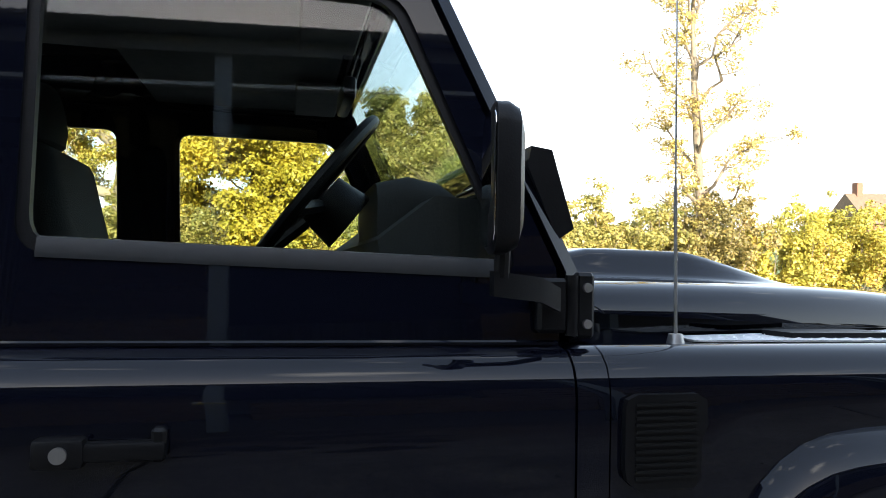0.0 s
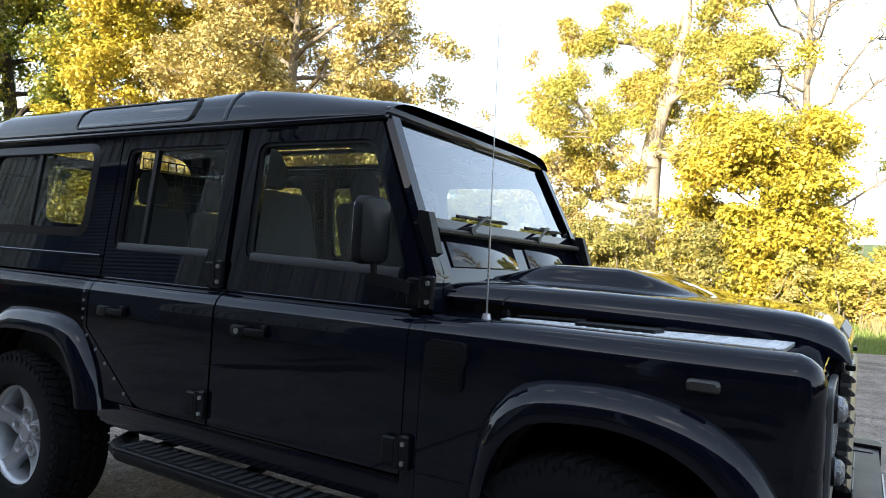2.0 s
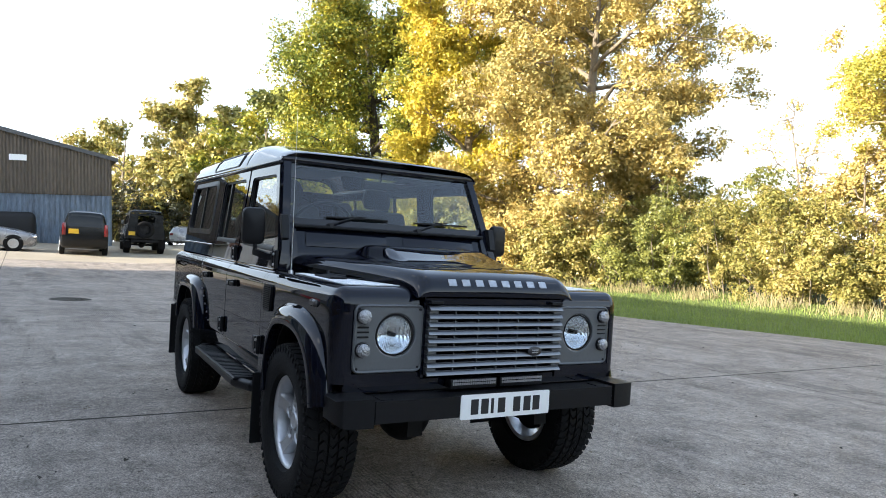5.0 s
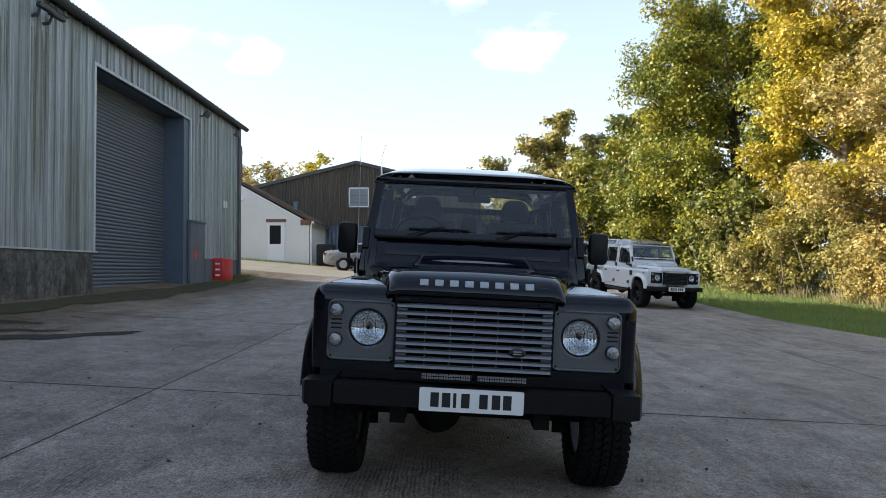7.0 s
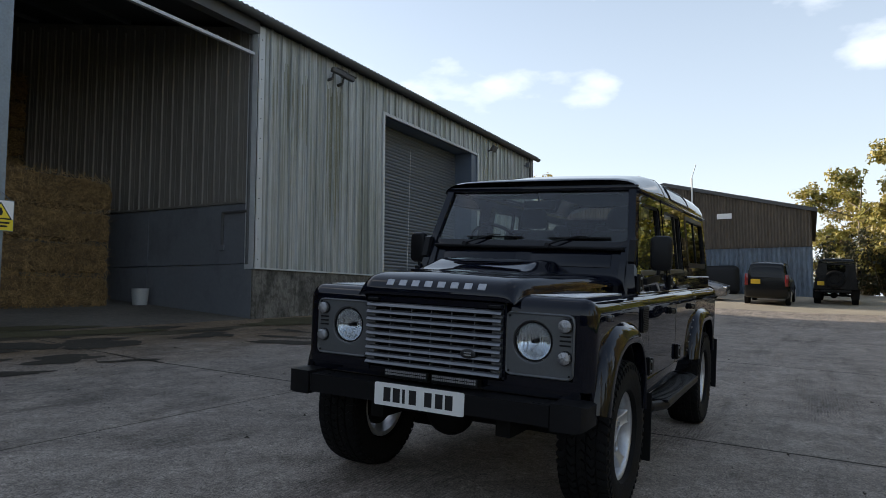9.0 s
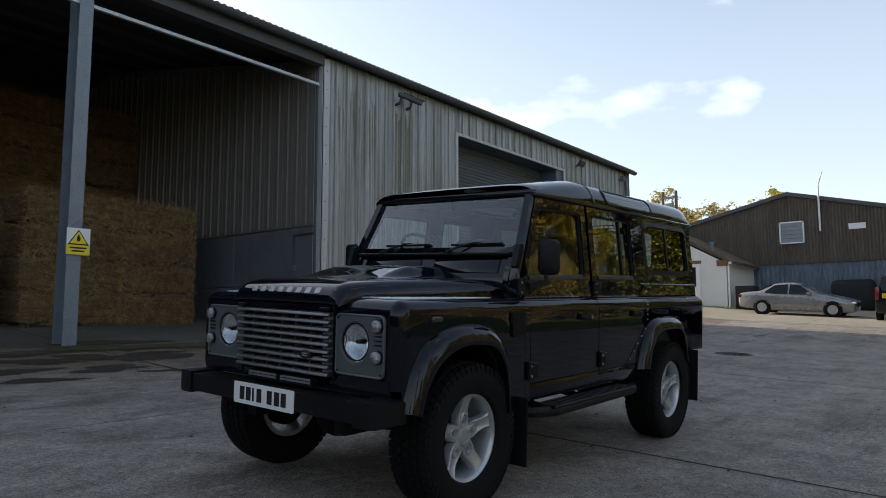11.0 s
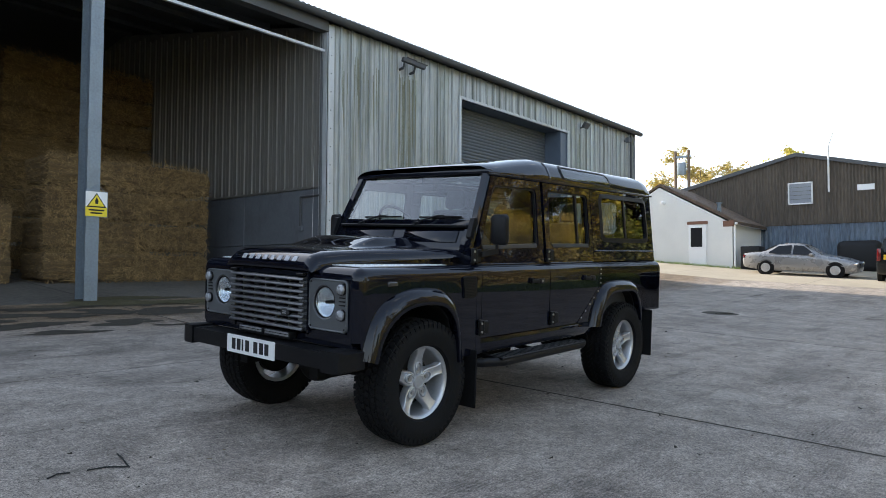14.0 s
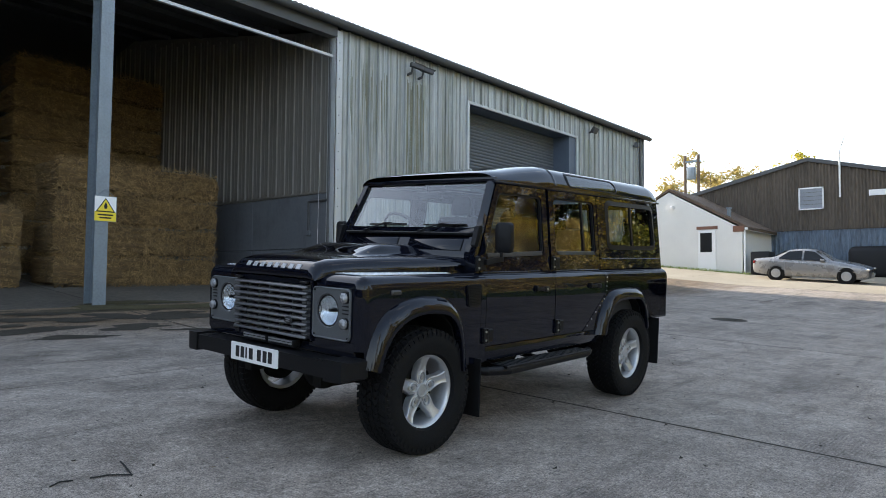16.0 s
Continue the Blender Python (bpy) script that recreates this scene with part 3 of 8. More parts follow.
barn = thing("barn", "grey sheeted farm barn with an open hay bay", "barn")
tagged(barn, kind="structure")


def on_front(u, d, z):
    return (u, BY + d, z)


def sheets(a, b, z0, z1, place=on_front, material=m_sheet, width=1.0, **kw):
    k = max(1, round(abs(b - a) / width))
    for i in range(k):
        u0, u1 = a + (b - a) * i / k, a + (b - a) * (i + 1) / k
        wall_sheet(u0, u1, z0, z1, place, material, barn, **kw)


sheets(BX0 - 0.16, -11.85, 1.72, EAVE)
sheets(-11.85, -17.85, 6.12, EAVE)
sheets(-17.85, BX1, 1.70, EAVE)
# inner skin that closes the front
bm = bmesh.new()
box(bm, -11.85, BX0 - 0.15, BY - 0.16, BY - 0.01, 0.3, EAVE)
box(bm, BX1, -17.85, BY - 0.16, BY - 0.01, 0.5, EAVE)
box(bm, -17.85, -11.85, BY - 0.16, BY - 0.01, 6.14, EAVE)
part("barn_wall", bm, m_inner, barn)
bm = bmesh.new()
box(bm, -11.83, BX0, BY - 0.02, BY + 0.02, 0.2, 1.71, 0.01, 1)
part("plinth", bm, m_plinth, barn, "stained concrete plinth")
bm = bmesh.new()
box(bm, BX1, -19.25, BY - 0.02, BY + 0.03, 0.4, 1.69, 0.01, 1)
part("plinth", bm, m_panel, barn)
bm = bmesh.new()
box(bm, -11.95, BX0, BY - 0.005, BY + 0.065, 1.700, 1.735, 0.004, 1)
part("drip_flashing", bm, m_flash, barn)
bm = bmesh.new()
box(bm, BX0 - 0.19, BX0 + 0.02, BY + 0.005, BY + 0.05, 1.70, 6.80, 0.004, 1)
box(bm, BX0 - 0.02, BX0 + 0.025, BY - 0.20, BY + 0.05, 1.70, 6.80, 0.004, 1)
part("corner_flashing", bm, m_flash, barn)
for k in range(12):
    bm = bmesh.new()
    rod(bm, (BX0 - 0.10, BY + 0.05, 1.9 + 0.42 * k), (BX0 - 0.10, BY + 0.056, 1.9 + 0.42 * k), 0.014, n=8)
    part("sheet_screw", bm, m_gutter, barn)
bm = bmesh.new()
box(bm, -11.87, -11.78, BY, BY + 0.055, 1.70, 6.16, 0.004, 1)
box(bm, -17.92, -11.78, BY, BY + 0.05, 6.08, 6.16, 0.004, 1)
box(bm, -17.92, -17.83, BY, BY + 0.055, 2.85, 6.16, 0.004, 1)
part("door_flashing", bm, m_flash, barn)
# roller shutter
bm = bmesh.new()
box(bm, -17.6, -11.85, BY - 0.72, BY - 0.66, 0.3, 6.6)
shutter = part("roller_shutter", bm, m_shutter, barn, "closed blue-grey steel roller shutter")
for k in range(56):
    z = 0.62 + 0.098 * k
    bm = bmesh.new()
    prism(bm, [(BY - 0.66, z), (BY - 0.645, z + 0.012), (BY - 0.628, z + 0.045), (BY - 0.638, z + 0.082), (BY - 0.66, z + 0.096)], "x", -17.55, -11.87)
    part("shutter_slat", bm, m_shutter, shutter, smooth=50)
bm = bmesh.new()
box(bm, -17.85, -17.42, BY - 0.70, BY - 0.01, 0.4, 6.12, 0.01, 1)
box(bm, -11.85, -11.80, BY - 0.70, BY - 0.01, 0.4, 6.12)
box(bm, -17.85, -11.80, BY - 0.70, BY - 0.10, 6.10, 6.16)
part("door_jamb", bm, m_bluesteel, barn)
# small metal door and sign marks beside the shutter
bm = bmesh.new()
box(bm, -18.98, -17.74, BY + 0.0, BY + 0.10, 0.55, 2.84, 0.01, 1)
box(bm, -19.02, -17.70, BY + 0.0, BY + 0.14, 2.83, 2.90, 0.01, 1)
side_door = part("side_door", bm, m_panel, barn, "grey steel side door with two diamond signs")
for k, (x, material) in enumerate(((-18.15, m_red), (-18.52, m_bluesteel))):
    bm = bmesh.new()
    prism(bm, [(x, 2.02), (x + 0.15, 1.80), (x, 1.58), (x - 0.15, 1.80)], "y", BY + 0.10, BY + 0.106)
    part("diamond_sign", bm, material, side_door)
bm = bmesh.new()
box(bm, -20.95, -19.95, BY + 0.03, BY + 0.45, 0.86, 1.72, 0.03, 2)
fire = part("fire_cabinet", bm, m_red, None, "")
tagged(fire, "red fire extinguisher cabinet beside the barn wall", "cabinet")
for k in range(3):
    bm = bmesh.new()
    box(bm, -19.948, -19.944, BY + 0.14, BY + 0.30, 1.5 - 0.2 * k, 1.56 - 0.2 * k)
    part("label_bar", bm, m_upvc, fire)
# eaves: gutter, roof, gable
bm = bmesh.new()
loft(bm, [[(x, BY + 0.21 + 0.10 * math.cos(a), 6.93 + 0.10 * math.sin(a)) for a in [math.pi + math.pi * q / 8 for q in range(9)]] + [(x, BY + 0.30, 6.95), (x, BY + 0.12, 6.95)] for x in (BX1 - 0.25, 16.5)], caps=True)
part("gutter", bm, m_gutter, barn)
bm = bmesh.new()
RIDGE_Y, RIDGE_Z = -18.0, 8.9
prof = []
npts = 2 * int((16.5 - BX1) / 0.15)
for side in (0, 1):
    a, b = [], []
    for i in range(npts + 1):
        x = BX1 - 0.2 + (16.7 - BX1) * i / npts
        up = 0.03 * (i % 2)
        a.append(bm.verts.new((x, BY + 0.24 if side == 0 else 2 * RIDGE_Y - BY, 6.985 + up)))
        b.append(bm.verts.new((x, RIDGE_Y, RIDGE_Z + up)))
    for i in range(npts):
        bm.faces.new((a[i], a[i + 1], b[i + 1], b[i]))
part("barn_roof", bm, m_roof, barn, "old corrugated fibre cement roof")
bm = bmesh.new()
prism(bm, [(BY + 0.15, 6.87), (BY + 0.15, 6.96), (RIDGE_Y, RIDGE_Z - 0.03), (RIDGE_Y, RIDGE_Z - 0.12)], "x", BX1, 16.4)
prism(bm, [(2 * RIDGE_Y - BY, 6.87), (2 * RIDGE_Y - BY, 6.96), (RIDGE_Y, RIDGE_Z - 0.03), (RIDGE_Y, RIDGE_Z - 0.12)], "x", BX1, 16.4)
part("roof_underside", bm, m_gutter, barn)
bm = bmesh.new()
for x0, x1 in ((BX1, BX1 + 0.12), (16.3, 16.42)):
    prism(bm, [(BY, -0.4), (BY, 6.9), (RIDGE_Y, RIDGE_Z - 0.08), (2 * RIDGE_Y - BY, 6.9), (2 * RIDGE_Y - BY, -0.4)], "x", x0, x1)
box(bm, BX1, 16.4, 2 * RIDGE_Y - BY, 2 * RIDGE_Y - BY + 0.12, -0.4, 6.95)
part("end_wall", bm, m_sheet, barn)
bm = bmesh.new()
pipe(bm, [(-22.75, BY + 0.10, 6.9), (-22.75, BY + 0.10, 0.95)], 0.045, 10)
part("downpipe", bm, m_gutter, barn)
bm = bmesh.new()
box(bm, BX1 - 0.02, BX1 + 0.10, BY + 0.0, BY + 0.06, 0.9, 6.9)
part("corner_flashing", bm, m_panel, barn)
# algae that ran down the sheets below the cameras and the floodlight
m_algae = mat("grey_green_algae", (0.20, 0.20, 0.145), 0.8, dark=0.6, light=1.3, stretch=(3, 3, 0.3))
_r = random.Random(9)
bm = bmesh.new()
for i in range(120):
    cx, spread_x, top, low = ((-9.62, 0.30, 6.25, 2.2), (-9.62, 0.38, 6.2, 3.0), (-8.0, 0.7, 6.3, 4.6), (-18.7, 0.3, 6.2, 3.8))[i % 4]
    x, w = cx + _r.uniform(-spread_x, spread_x), _r.uniform(0.004, 0.016)
    z1 = top - _r.uniform(0.0, 0.5)
    z0 = max(1.8, z1 - _r.uniform(0.3, 1.0) * (top - low))
    y = BY + 0.004 + 0.00002 * i
    bm.faces.new([bm.verts.new(p) for p in ((x - w, y, z1), (x + w, y, z1), (x + w * 0.9, y, z0 + 0.2 * (z1 - z0)), (x, y, z0), (x - w * 0.9, y, z0 + 0.15 * (z1 - z0)))])
tagged(part("algae_streak", bm, m_algae, barn), "grey-green algae streaks on the sheets", kind="stuff")
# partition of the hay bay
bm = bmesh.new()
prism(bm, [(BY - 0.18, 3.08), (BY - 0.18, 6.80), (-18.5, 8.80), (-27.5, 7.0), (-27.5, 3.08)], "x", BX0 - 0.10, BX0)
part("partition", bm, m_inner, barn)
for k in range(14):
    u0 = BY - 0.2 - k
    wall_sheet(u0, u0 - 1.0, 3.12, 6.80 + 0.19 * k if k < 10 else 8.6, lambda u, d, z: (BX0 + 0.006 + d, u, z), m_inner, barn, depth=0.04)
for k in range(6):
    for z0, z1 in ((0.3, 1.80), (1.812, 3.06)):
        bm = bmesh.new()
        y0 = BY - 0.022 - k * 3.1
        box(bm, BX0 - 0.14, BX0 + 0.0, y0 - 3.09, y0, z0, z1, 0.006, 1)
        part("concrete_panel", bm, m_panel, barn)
bm = bmesh.new()
pipe(bm, [(BX0 + 0.03, -8.42, 2.90), (BX0 + 0.03, -9.12, 2.90), (BX0 + 0.03, -9.12, 2.20)], 0.03, 8)
part("conduit", bm, m_gutter, barn)
bm = bmesh.new()
box(bm, BX0, BX0 + 0.06, -9.18, -9.05, 2.10, 2.22, 0.01, 1)
part("switch_box", bm, m_panel, barn)
bm = bmesh.new()
pipe(bm, [(BX0 + 0.05, BY - 0.10, 6.7), (BX0 + 0.05, BY - 0.10, 1.8)], 0.03, 8)
part("conduit", bm, m_gutter, barn)
# columns, rail
for k, x in enumerate((-1.86, 3.2, 8.3, 13.4)):
    bm = bmesh.new()
    box(bm, x - 0.11, x + 0.11, BY - 0.02, BY, 0.35, 6.9)
    box(bm, x - 0.11, x + 0.11, BY - 0.36, BY - 0.34, 0.35, 6.9)
    box(bm, x - 0.01, x + 0.01, BY - 0.35, BY - 0.01, 0.35, 6.9)
    box(bm, x - 0.16, x + 0.16, BY - 0.42, BY + 0.05, 0.45, 0.50)
    part("column", bm, m_galv, barn, "galvanised steel stanchion")
bm = bmesh.new()
box(bm, BX0 + 0.02, 16.0, BY - 0.10, BY - 0.03, 6.17, 6.23)
part("rail", bm, m_flash, barn)
bm = bmesh.new()
box(bm, BX0, 16.3, BY - 0.15, BY + 0.08, 6.62, 6.88)
part("eaves_beam", bm, m_gutter, barn)
for k in range(5):
    y = -10.5 - k * 1.8
    bm = bmesh.new()
    box(bm, BX0, 16.3, y - 0.04, y + 0.04, 7.0 + 0.198 * (-8.3 - y) - 0.25, 7.0 + 0.198 * (-8.3 - y) - 0.08)
    part("purlin", bm, m_gutter, barn)
# warning sign on the column
sign = thing("warning_sign", "yellow and white flammable warning sign on the column", "sign")
bm = bmesh.new()
sx0, sx1, sz0, sz1 = -2.09, -1.73, 2.04, 2.46
box(bm, sx0 - 0.01, sx1 + 0.01, BY + 0.012, BY + 0.02, sz0 - 0.01, sz1 + 0.01)
part("backing", bm, m_galv, sign)
bm = bmesh.new()
box(bm, sx0, sx1, BY + 0.02, BY + 0.024, sz0 + 0.16, sz1)
part("white_panel", bm, m_upvc, sign)
bm = bmesh.new()
box(bm, sx0, sx1, BY + 0.02, BY + 0.024, sz0, sz0 + 0.16)
part("yellow_panel", bm, m_yellow, sign)
cxs = (sx0 + sx1) / 2
for r, material, y in ((0.175, m_hole, 0.026), (0.14, m_yellow, 0.028)):
    bm = bmesh.new()
    prism(bm, [(cxs, 2.30 + r * 0.80), (cxs + r * 0.95, 2.30 - r * 0.62), (cxs - r * 0.95, 2.30 - r * 0.62)], "y", BY + 0.02, BY + y)
    part("triangle", bm, material, sign)
bm = bmesh.new()
prism(bm, [(cxs, 2.37), (cxs + 0.03, 2.30), (cxs + 0.02, 2.25), (cxs - 0.02, 2.25), (cxs - 0.03, 2.30)], "y", BY + 0.02, BY + 0.030)
part("flame_mark", bm, m_hole, sign)
for z, w in ((2.145, 0.13), (2.095, 0.10)):
    bm = bmesh.new()
    box(bm, cxs - w, cxs + w, BY + 0.024, BY + 0.027, z - 0.013, z + 0.013)
    part("text_bar", bm, m_hole, sign)
bm = bmesh.new()
pipe(bm, [(sx0 + 0.03, BY + 0.015, sz1), (cxs, BY + 0.015, sz1 + 0.13), (sx1 - 0.03, BY + 0.015, sz1)], 0.006, 6)
part("hanger", bm, m_galv, sign)
# cameras and floodlight on the front
for x, z in ((-9.35, 6.42), (-9.75, 6.40)):
    bm = bmesh.new()
    rod(bm, (x, BY + 0.02, z - 0.10), (x, BY + 0.16, z - 0.08), 0.035, n=10)
    rod(bm, (x, BY + 0.16, z - 0.08), (x, BY + 0.20, z + 0.06), 0.025, n=8)
    cctv = tagged(part("security_camera", bm, m_gutter), "dark security camera on the barn wall", "camera", "security cameras")
    bm = bmesh.new()
    vs = box(bm, -0.10, 0.26, -0.06, 0.06, -0.055, 0.055, 0.02, 2)
    vs += box(bm, 0.0, 0.30, -0.07, 0.07, 0.056, 0.068)
    bmesh.ops.transform(bm, matrix=Matrix.Translation((x, BY + 0.24, z + 0.10)) @ Matrix.Rotation(radians(160), 4, "Z") @ Matrix.Rotation(radians(10), 4, "Y"), verts=vs)
    part("camera_body", bm, m_gutter, cctv)
bm = bmesh.new()
rod(bm, (-18.75, BY + 0.02, 6.42), (-18.75, BY + 0.16, 6.44), 0.03, n=8)
fl = tagged(part("floodlight", bm, m_gutter), "small black floodlight over the shutter", "floodlight")
bm = bmesh.new()
vs = box(bm, -0.16, 0.16, -0.06, 0.06, -0.11, 0.11, 0.02, 2)
bmesh.ops.transform(bm, matrix=Matrix.Translation((-18.75, BY + 0.25, 6.48)) @ Matrix.Rotation(radians(-35), 4, "X"), verts=vs)
part("lamp_head", bm, m_gutter, fl)
bm = bmesh.new()
rod(bm, (-22.3, BY + 0.02, 6.5), (-22.3, BY + 0.13, 6.5), 0.03, n=8)
vs = box(bm, -0.07, 0.07, 0.1, 0.26, 6.42, 6.62, 0.02, 2)
bmesh.ops.translate(bm, vec=(-22.3, BY, 0), verts=vs)
tagged(part("security_camera", bm, m_panel), "pale security camera near the barn corner", "camera", "security cameras")
bm = bmesh.new()
box(bm, -21.55, -21.15, BY + 0.03, BY + 0.045, 3.6, 3.85)
tagged(part("wall_notice", bm, m_upvc), "small white notice on the barn wall", "sign")

# bucket in the bay, its white toned down to grey
m_bucket = mat("greyed_white_plastic", (0.36, 0.37, 0.37), 0.5)
bm = bmesh.new()
bxk, byk = -6.62, -11.2
loft(bm, [[(bxk + r * math.cos(a), byk + r * math.sin(a), gz(bxk, byk) + z) for a in [2 * math.pi * q / 20 for q in range(20)]] for r, z in ((0.15, 0.0), (0.185, 0.36), (0.195, 0.37), (0.18, 0.37), (0.15, 0.05))], caps=True)
tagged(part("bucket", bm, m_bucket), "white plastic bucket on the bay floor", "bucket")


# ---- straw bales ----
def bale_mesh(w, d, h, seed):
    rr = random.Random(seed)
    bm = bmesh.new()
    box(bm, -w / 2, w / 2, -d / 2, d / 2, 0, h)
    bmesh.ops.subdivide_edges(bm, edges=bm.edges, cuts=13, use_grid_fill=True)
    for v in bm.verts:
        p = v.co * 2.3 + Vector((seed, seed * 2.0, 0))
        f = 0.05 * noise.noise(p) + 0.035 * noise.noise(p * 3) + 0.03 * noise.noise(p * 8)
        # pressed layers along the sides, edges drawn in by the twine
        f += 0.014 * math.sin(v.co.z * 34 + 2.0 * noise.noise(p * 0.6)) - 0.075 * (abs(v.co.z - h / 2) / (h / 2)) ** 5
        v.co += Vector((v.co.x / w, v.co.y / d, (v.co.z - h / 2) / h)).normalized() * (f - 0.02)
    return mesh_of(bm, "bale", 60)


BALES = [bale_mesh(2.07, 1.2, 0.738, k) for k in range(4)]
wisps = []


def stack(x0, nx, y, layers, ny=1, sx=1.0, sz=1.0, loose=True):
    """Bales side by side from x0 towards the west, front face at y, sx and sz scale the bale."""
    w, h = 2.0 * sx, 0.748 * sz
    for layer in range(layers):
        for i in range(nx):
            for j in range(ny):
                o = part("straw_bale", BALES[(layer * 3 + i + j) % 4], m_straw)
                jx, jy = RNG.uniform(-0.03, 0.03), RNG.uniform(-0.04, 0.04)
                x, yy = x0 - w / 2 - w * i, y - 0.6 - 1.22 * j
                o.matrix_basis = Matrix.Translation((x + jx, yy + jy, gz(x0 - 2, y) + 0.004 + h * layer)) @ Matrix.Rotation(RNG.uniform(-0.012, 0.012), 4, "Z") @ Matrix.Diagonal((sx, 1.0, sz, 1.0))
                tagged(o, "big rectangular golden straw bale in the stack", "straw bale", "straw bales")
                z0 = gz(x0 - 2, y) + h * layer
                if j == 0 and loose:
                    k = 1500
                    px, pz = RNG.uniform(x - w / 2, x + w / 2, k), RNG.uniform(z0, z0 + h, k)
                    ln, an = RNG.uniform(0.05, 0.20, k), RNG.normal(0.0, 1.0, k)
                    dx, dz, dy = ln * np.cos(an), ln * np.sin(an), RNG.uniform(0.0, 0.06, k)
                    base = np.stack([px, np.full(k, yy + 0.60), pz], 1)
                    tip = base + np.stack([dx, dy, dz], 1)
                    off = np.stack([np.sin(an) * 0.005, np.zeros(k), -np.cos(an) * 0.005], 1)
                    wisps.append(np.stack([base - off, base + off, tip + off * 0.4, tip - off * 0.4], 1))
                    # ends that stick out at the bale's short sides
                    k = 300
                    sd = RNG.choice((-1.0, 1.0), k)
                    py, pz = RNG.uniform(yy - 0.6, yy + 0.6, k), RNG.uniform(z0, z0 + h, k)
                    base = np.stack([x + sd * w / 2, py, pz], 1)
                    tip = base + np.stack([sd * RNG.uniform(0.02, 0.14, k), RNG.normal(0, 0.05, k), RNG.normal(0, 0.06, k)], 1)
                    off = np.stack([np.zeros(k), np.zeros(k), np.full(k, 0.003)], 1)
                    wisps.append(np.stack([base - off, base + off, tip + off * 0.4, tip - off * 0.4], 1))


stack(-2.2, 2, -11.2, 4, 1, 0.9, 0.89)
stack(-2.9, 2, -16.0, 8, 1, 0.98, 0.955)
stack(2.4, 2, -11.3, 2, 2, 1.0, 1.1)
# unseen bales added further east, they keep light out of the bay
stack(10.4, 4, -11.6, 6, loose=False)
tagged(part("straw_wisp", quads_mesh("straw_wisp", np.concatenate(wisps), m_wisp), m_wisp), "loose straw ends sticking from bales", "straw", kind="stuff")

# ---- far shed ----
m_louvre = mat("grey_louvre_glass", (0.30, 0.32, 0.36), 0.4)
m_tank = mat("black_tank_plastic", (0.012, 0.012, 0.013), 0.6, spec=0.3)
SX = -38.0
shed = tagged(thing("far_shed", "brown and blue sheeted gable shed", "shed"), kind="structure")
APY, APZ, EY0, EY1, EZ = -5.6, 7.85, -13.4, 1.95, 5.98


def gable_z(y):
    return APZ - (APZ - EZ) * (abs(y - APY) / (EY1 - APY))


for k in range(16):
    y0 = EY1 - k * 0.96
    wall_sheet(y0, y0 - 0.96, 4.02, 6.0, lambda u, d, z: (SX + d, u, z), m_brown, shed, pitch=0.16, depth=0.055, z1b=lambda u: gable_z(u) - 0.02)
for k in range(16):
    y0 = EY1 - k * 0.96
    wall_sheet(y0, y0 - 0.96, 0.9, 4.0, lambda u, d, z: (SX - 0.06 + d, u, z), m_blue, shed, pitch=0.24, depth=0.06)
bm = bmesh.new()
prism(bm, [(EY0, 0.5), (EY0, EZ - 0.1), (APY, APZ - 0.1), (EY1, EZ - 0.1), (EY1, 0.5)], "x", SX - 0.14, SX - 0.08)
box(bm, SX - 22, SX - 0.1, EY1 - 0.1, EY1, 0.5, EZ - 0.05)
part("shed_wall", bm, m_brown, shed)
bm = bmesh.new()
for (ya, za), (yb, zb) in (((EY1 + 0.3, EZ - 0.06), (APY, APZ)), ((APY, APZ), (EY0 - 0.3, EZ - 0.06))):
    prism(bm, [(ya, za), (yb, zb), (yb, zb + 0.10), (ya, za + 0.10)], "x", SX - 22, SX + 0.12)
part("shed_roof", bm, m_brown, shed)
bm = bmesh.new()
for (ya, za), (yb, zb) in (((EY1 + 0.3, EZ - 0.06), (APY, APZ)), ((APY, APZ), (EY0 - 0.3, EZ - 0.06))):
    prism(bm, [(ya, za - 0.10), (yb, zb - 0.10), (yb, zb + 0.11), (ya, za + 0.11)], "x", SX + 0.12, SX + 0.16)
part("barge_board", bm, m_gutter, shed)
bm = bmesh.new()
y0, y1, z0, z1 = -6.06, -4.83, 5.12, 6.32
for a, b, c, d in ((y0, y1, z1 - 0.07, z1), (y0, y1, z0, z0 + 0.07), (y0, y0 + 0.07, z0, z1), (y1 - 0.07, y1, z0, z1)):
    box(bm, SX + 0.05, SX + 0.12, a, b, c, d)
louvre = part("louvre_window", bm, m_upvc, shed, "white louvred window")
for k in range(5):
    bm = bmesh.new()
    vs = box(bm, -0.01, 0.01, y0 + 0.08, y1 - 0.08, -0.10, 0.10)
    bmesh.ops.transform(bm, matrix=Matrix.Translation((SX + 0.07, 0, z0 + 0.18 + 0.215 * k)) @ Matrix.Rotation(radians(14), 4, "Y"), verts=vs)
    part("louvre_blade", bm, m_louvre, louvre)
bm = bmesh.new()
rod(bm, (SX + 0.15, -4.05, 5.7), (SX + 0.15, -4.05, 8.1), 0.05, n=8)
rod(bm, (SX + 0.15, -4.05, 8.1), (SX + 0.15, -3.8, 8.9), 0.025, n=6)
rod(bm, (SX + 0.15, -4.05, 6.9), (SX + 0.02, -4.05, 6.9), 0.02, n=6)
tagged(part("aerial_mast", bm, m_upvc), "white aerial mast fixed to the shed", "mast")
bm = bmesh.new()
box(bm, SX + 0.06, SX + 0.09, -2.75, -1.98, 5.68, 5.98)
tagged(part("shed_sign", bm, m_upvc), "small white sign on the brown shed", "sign")

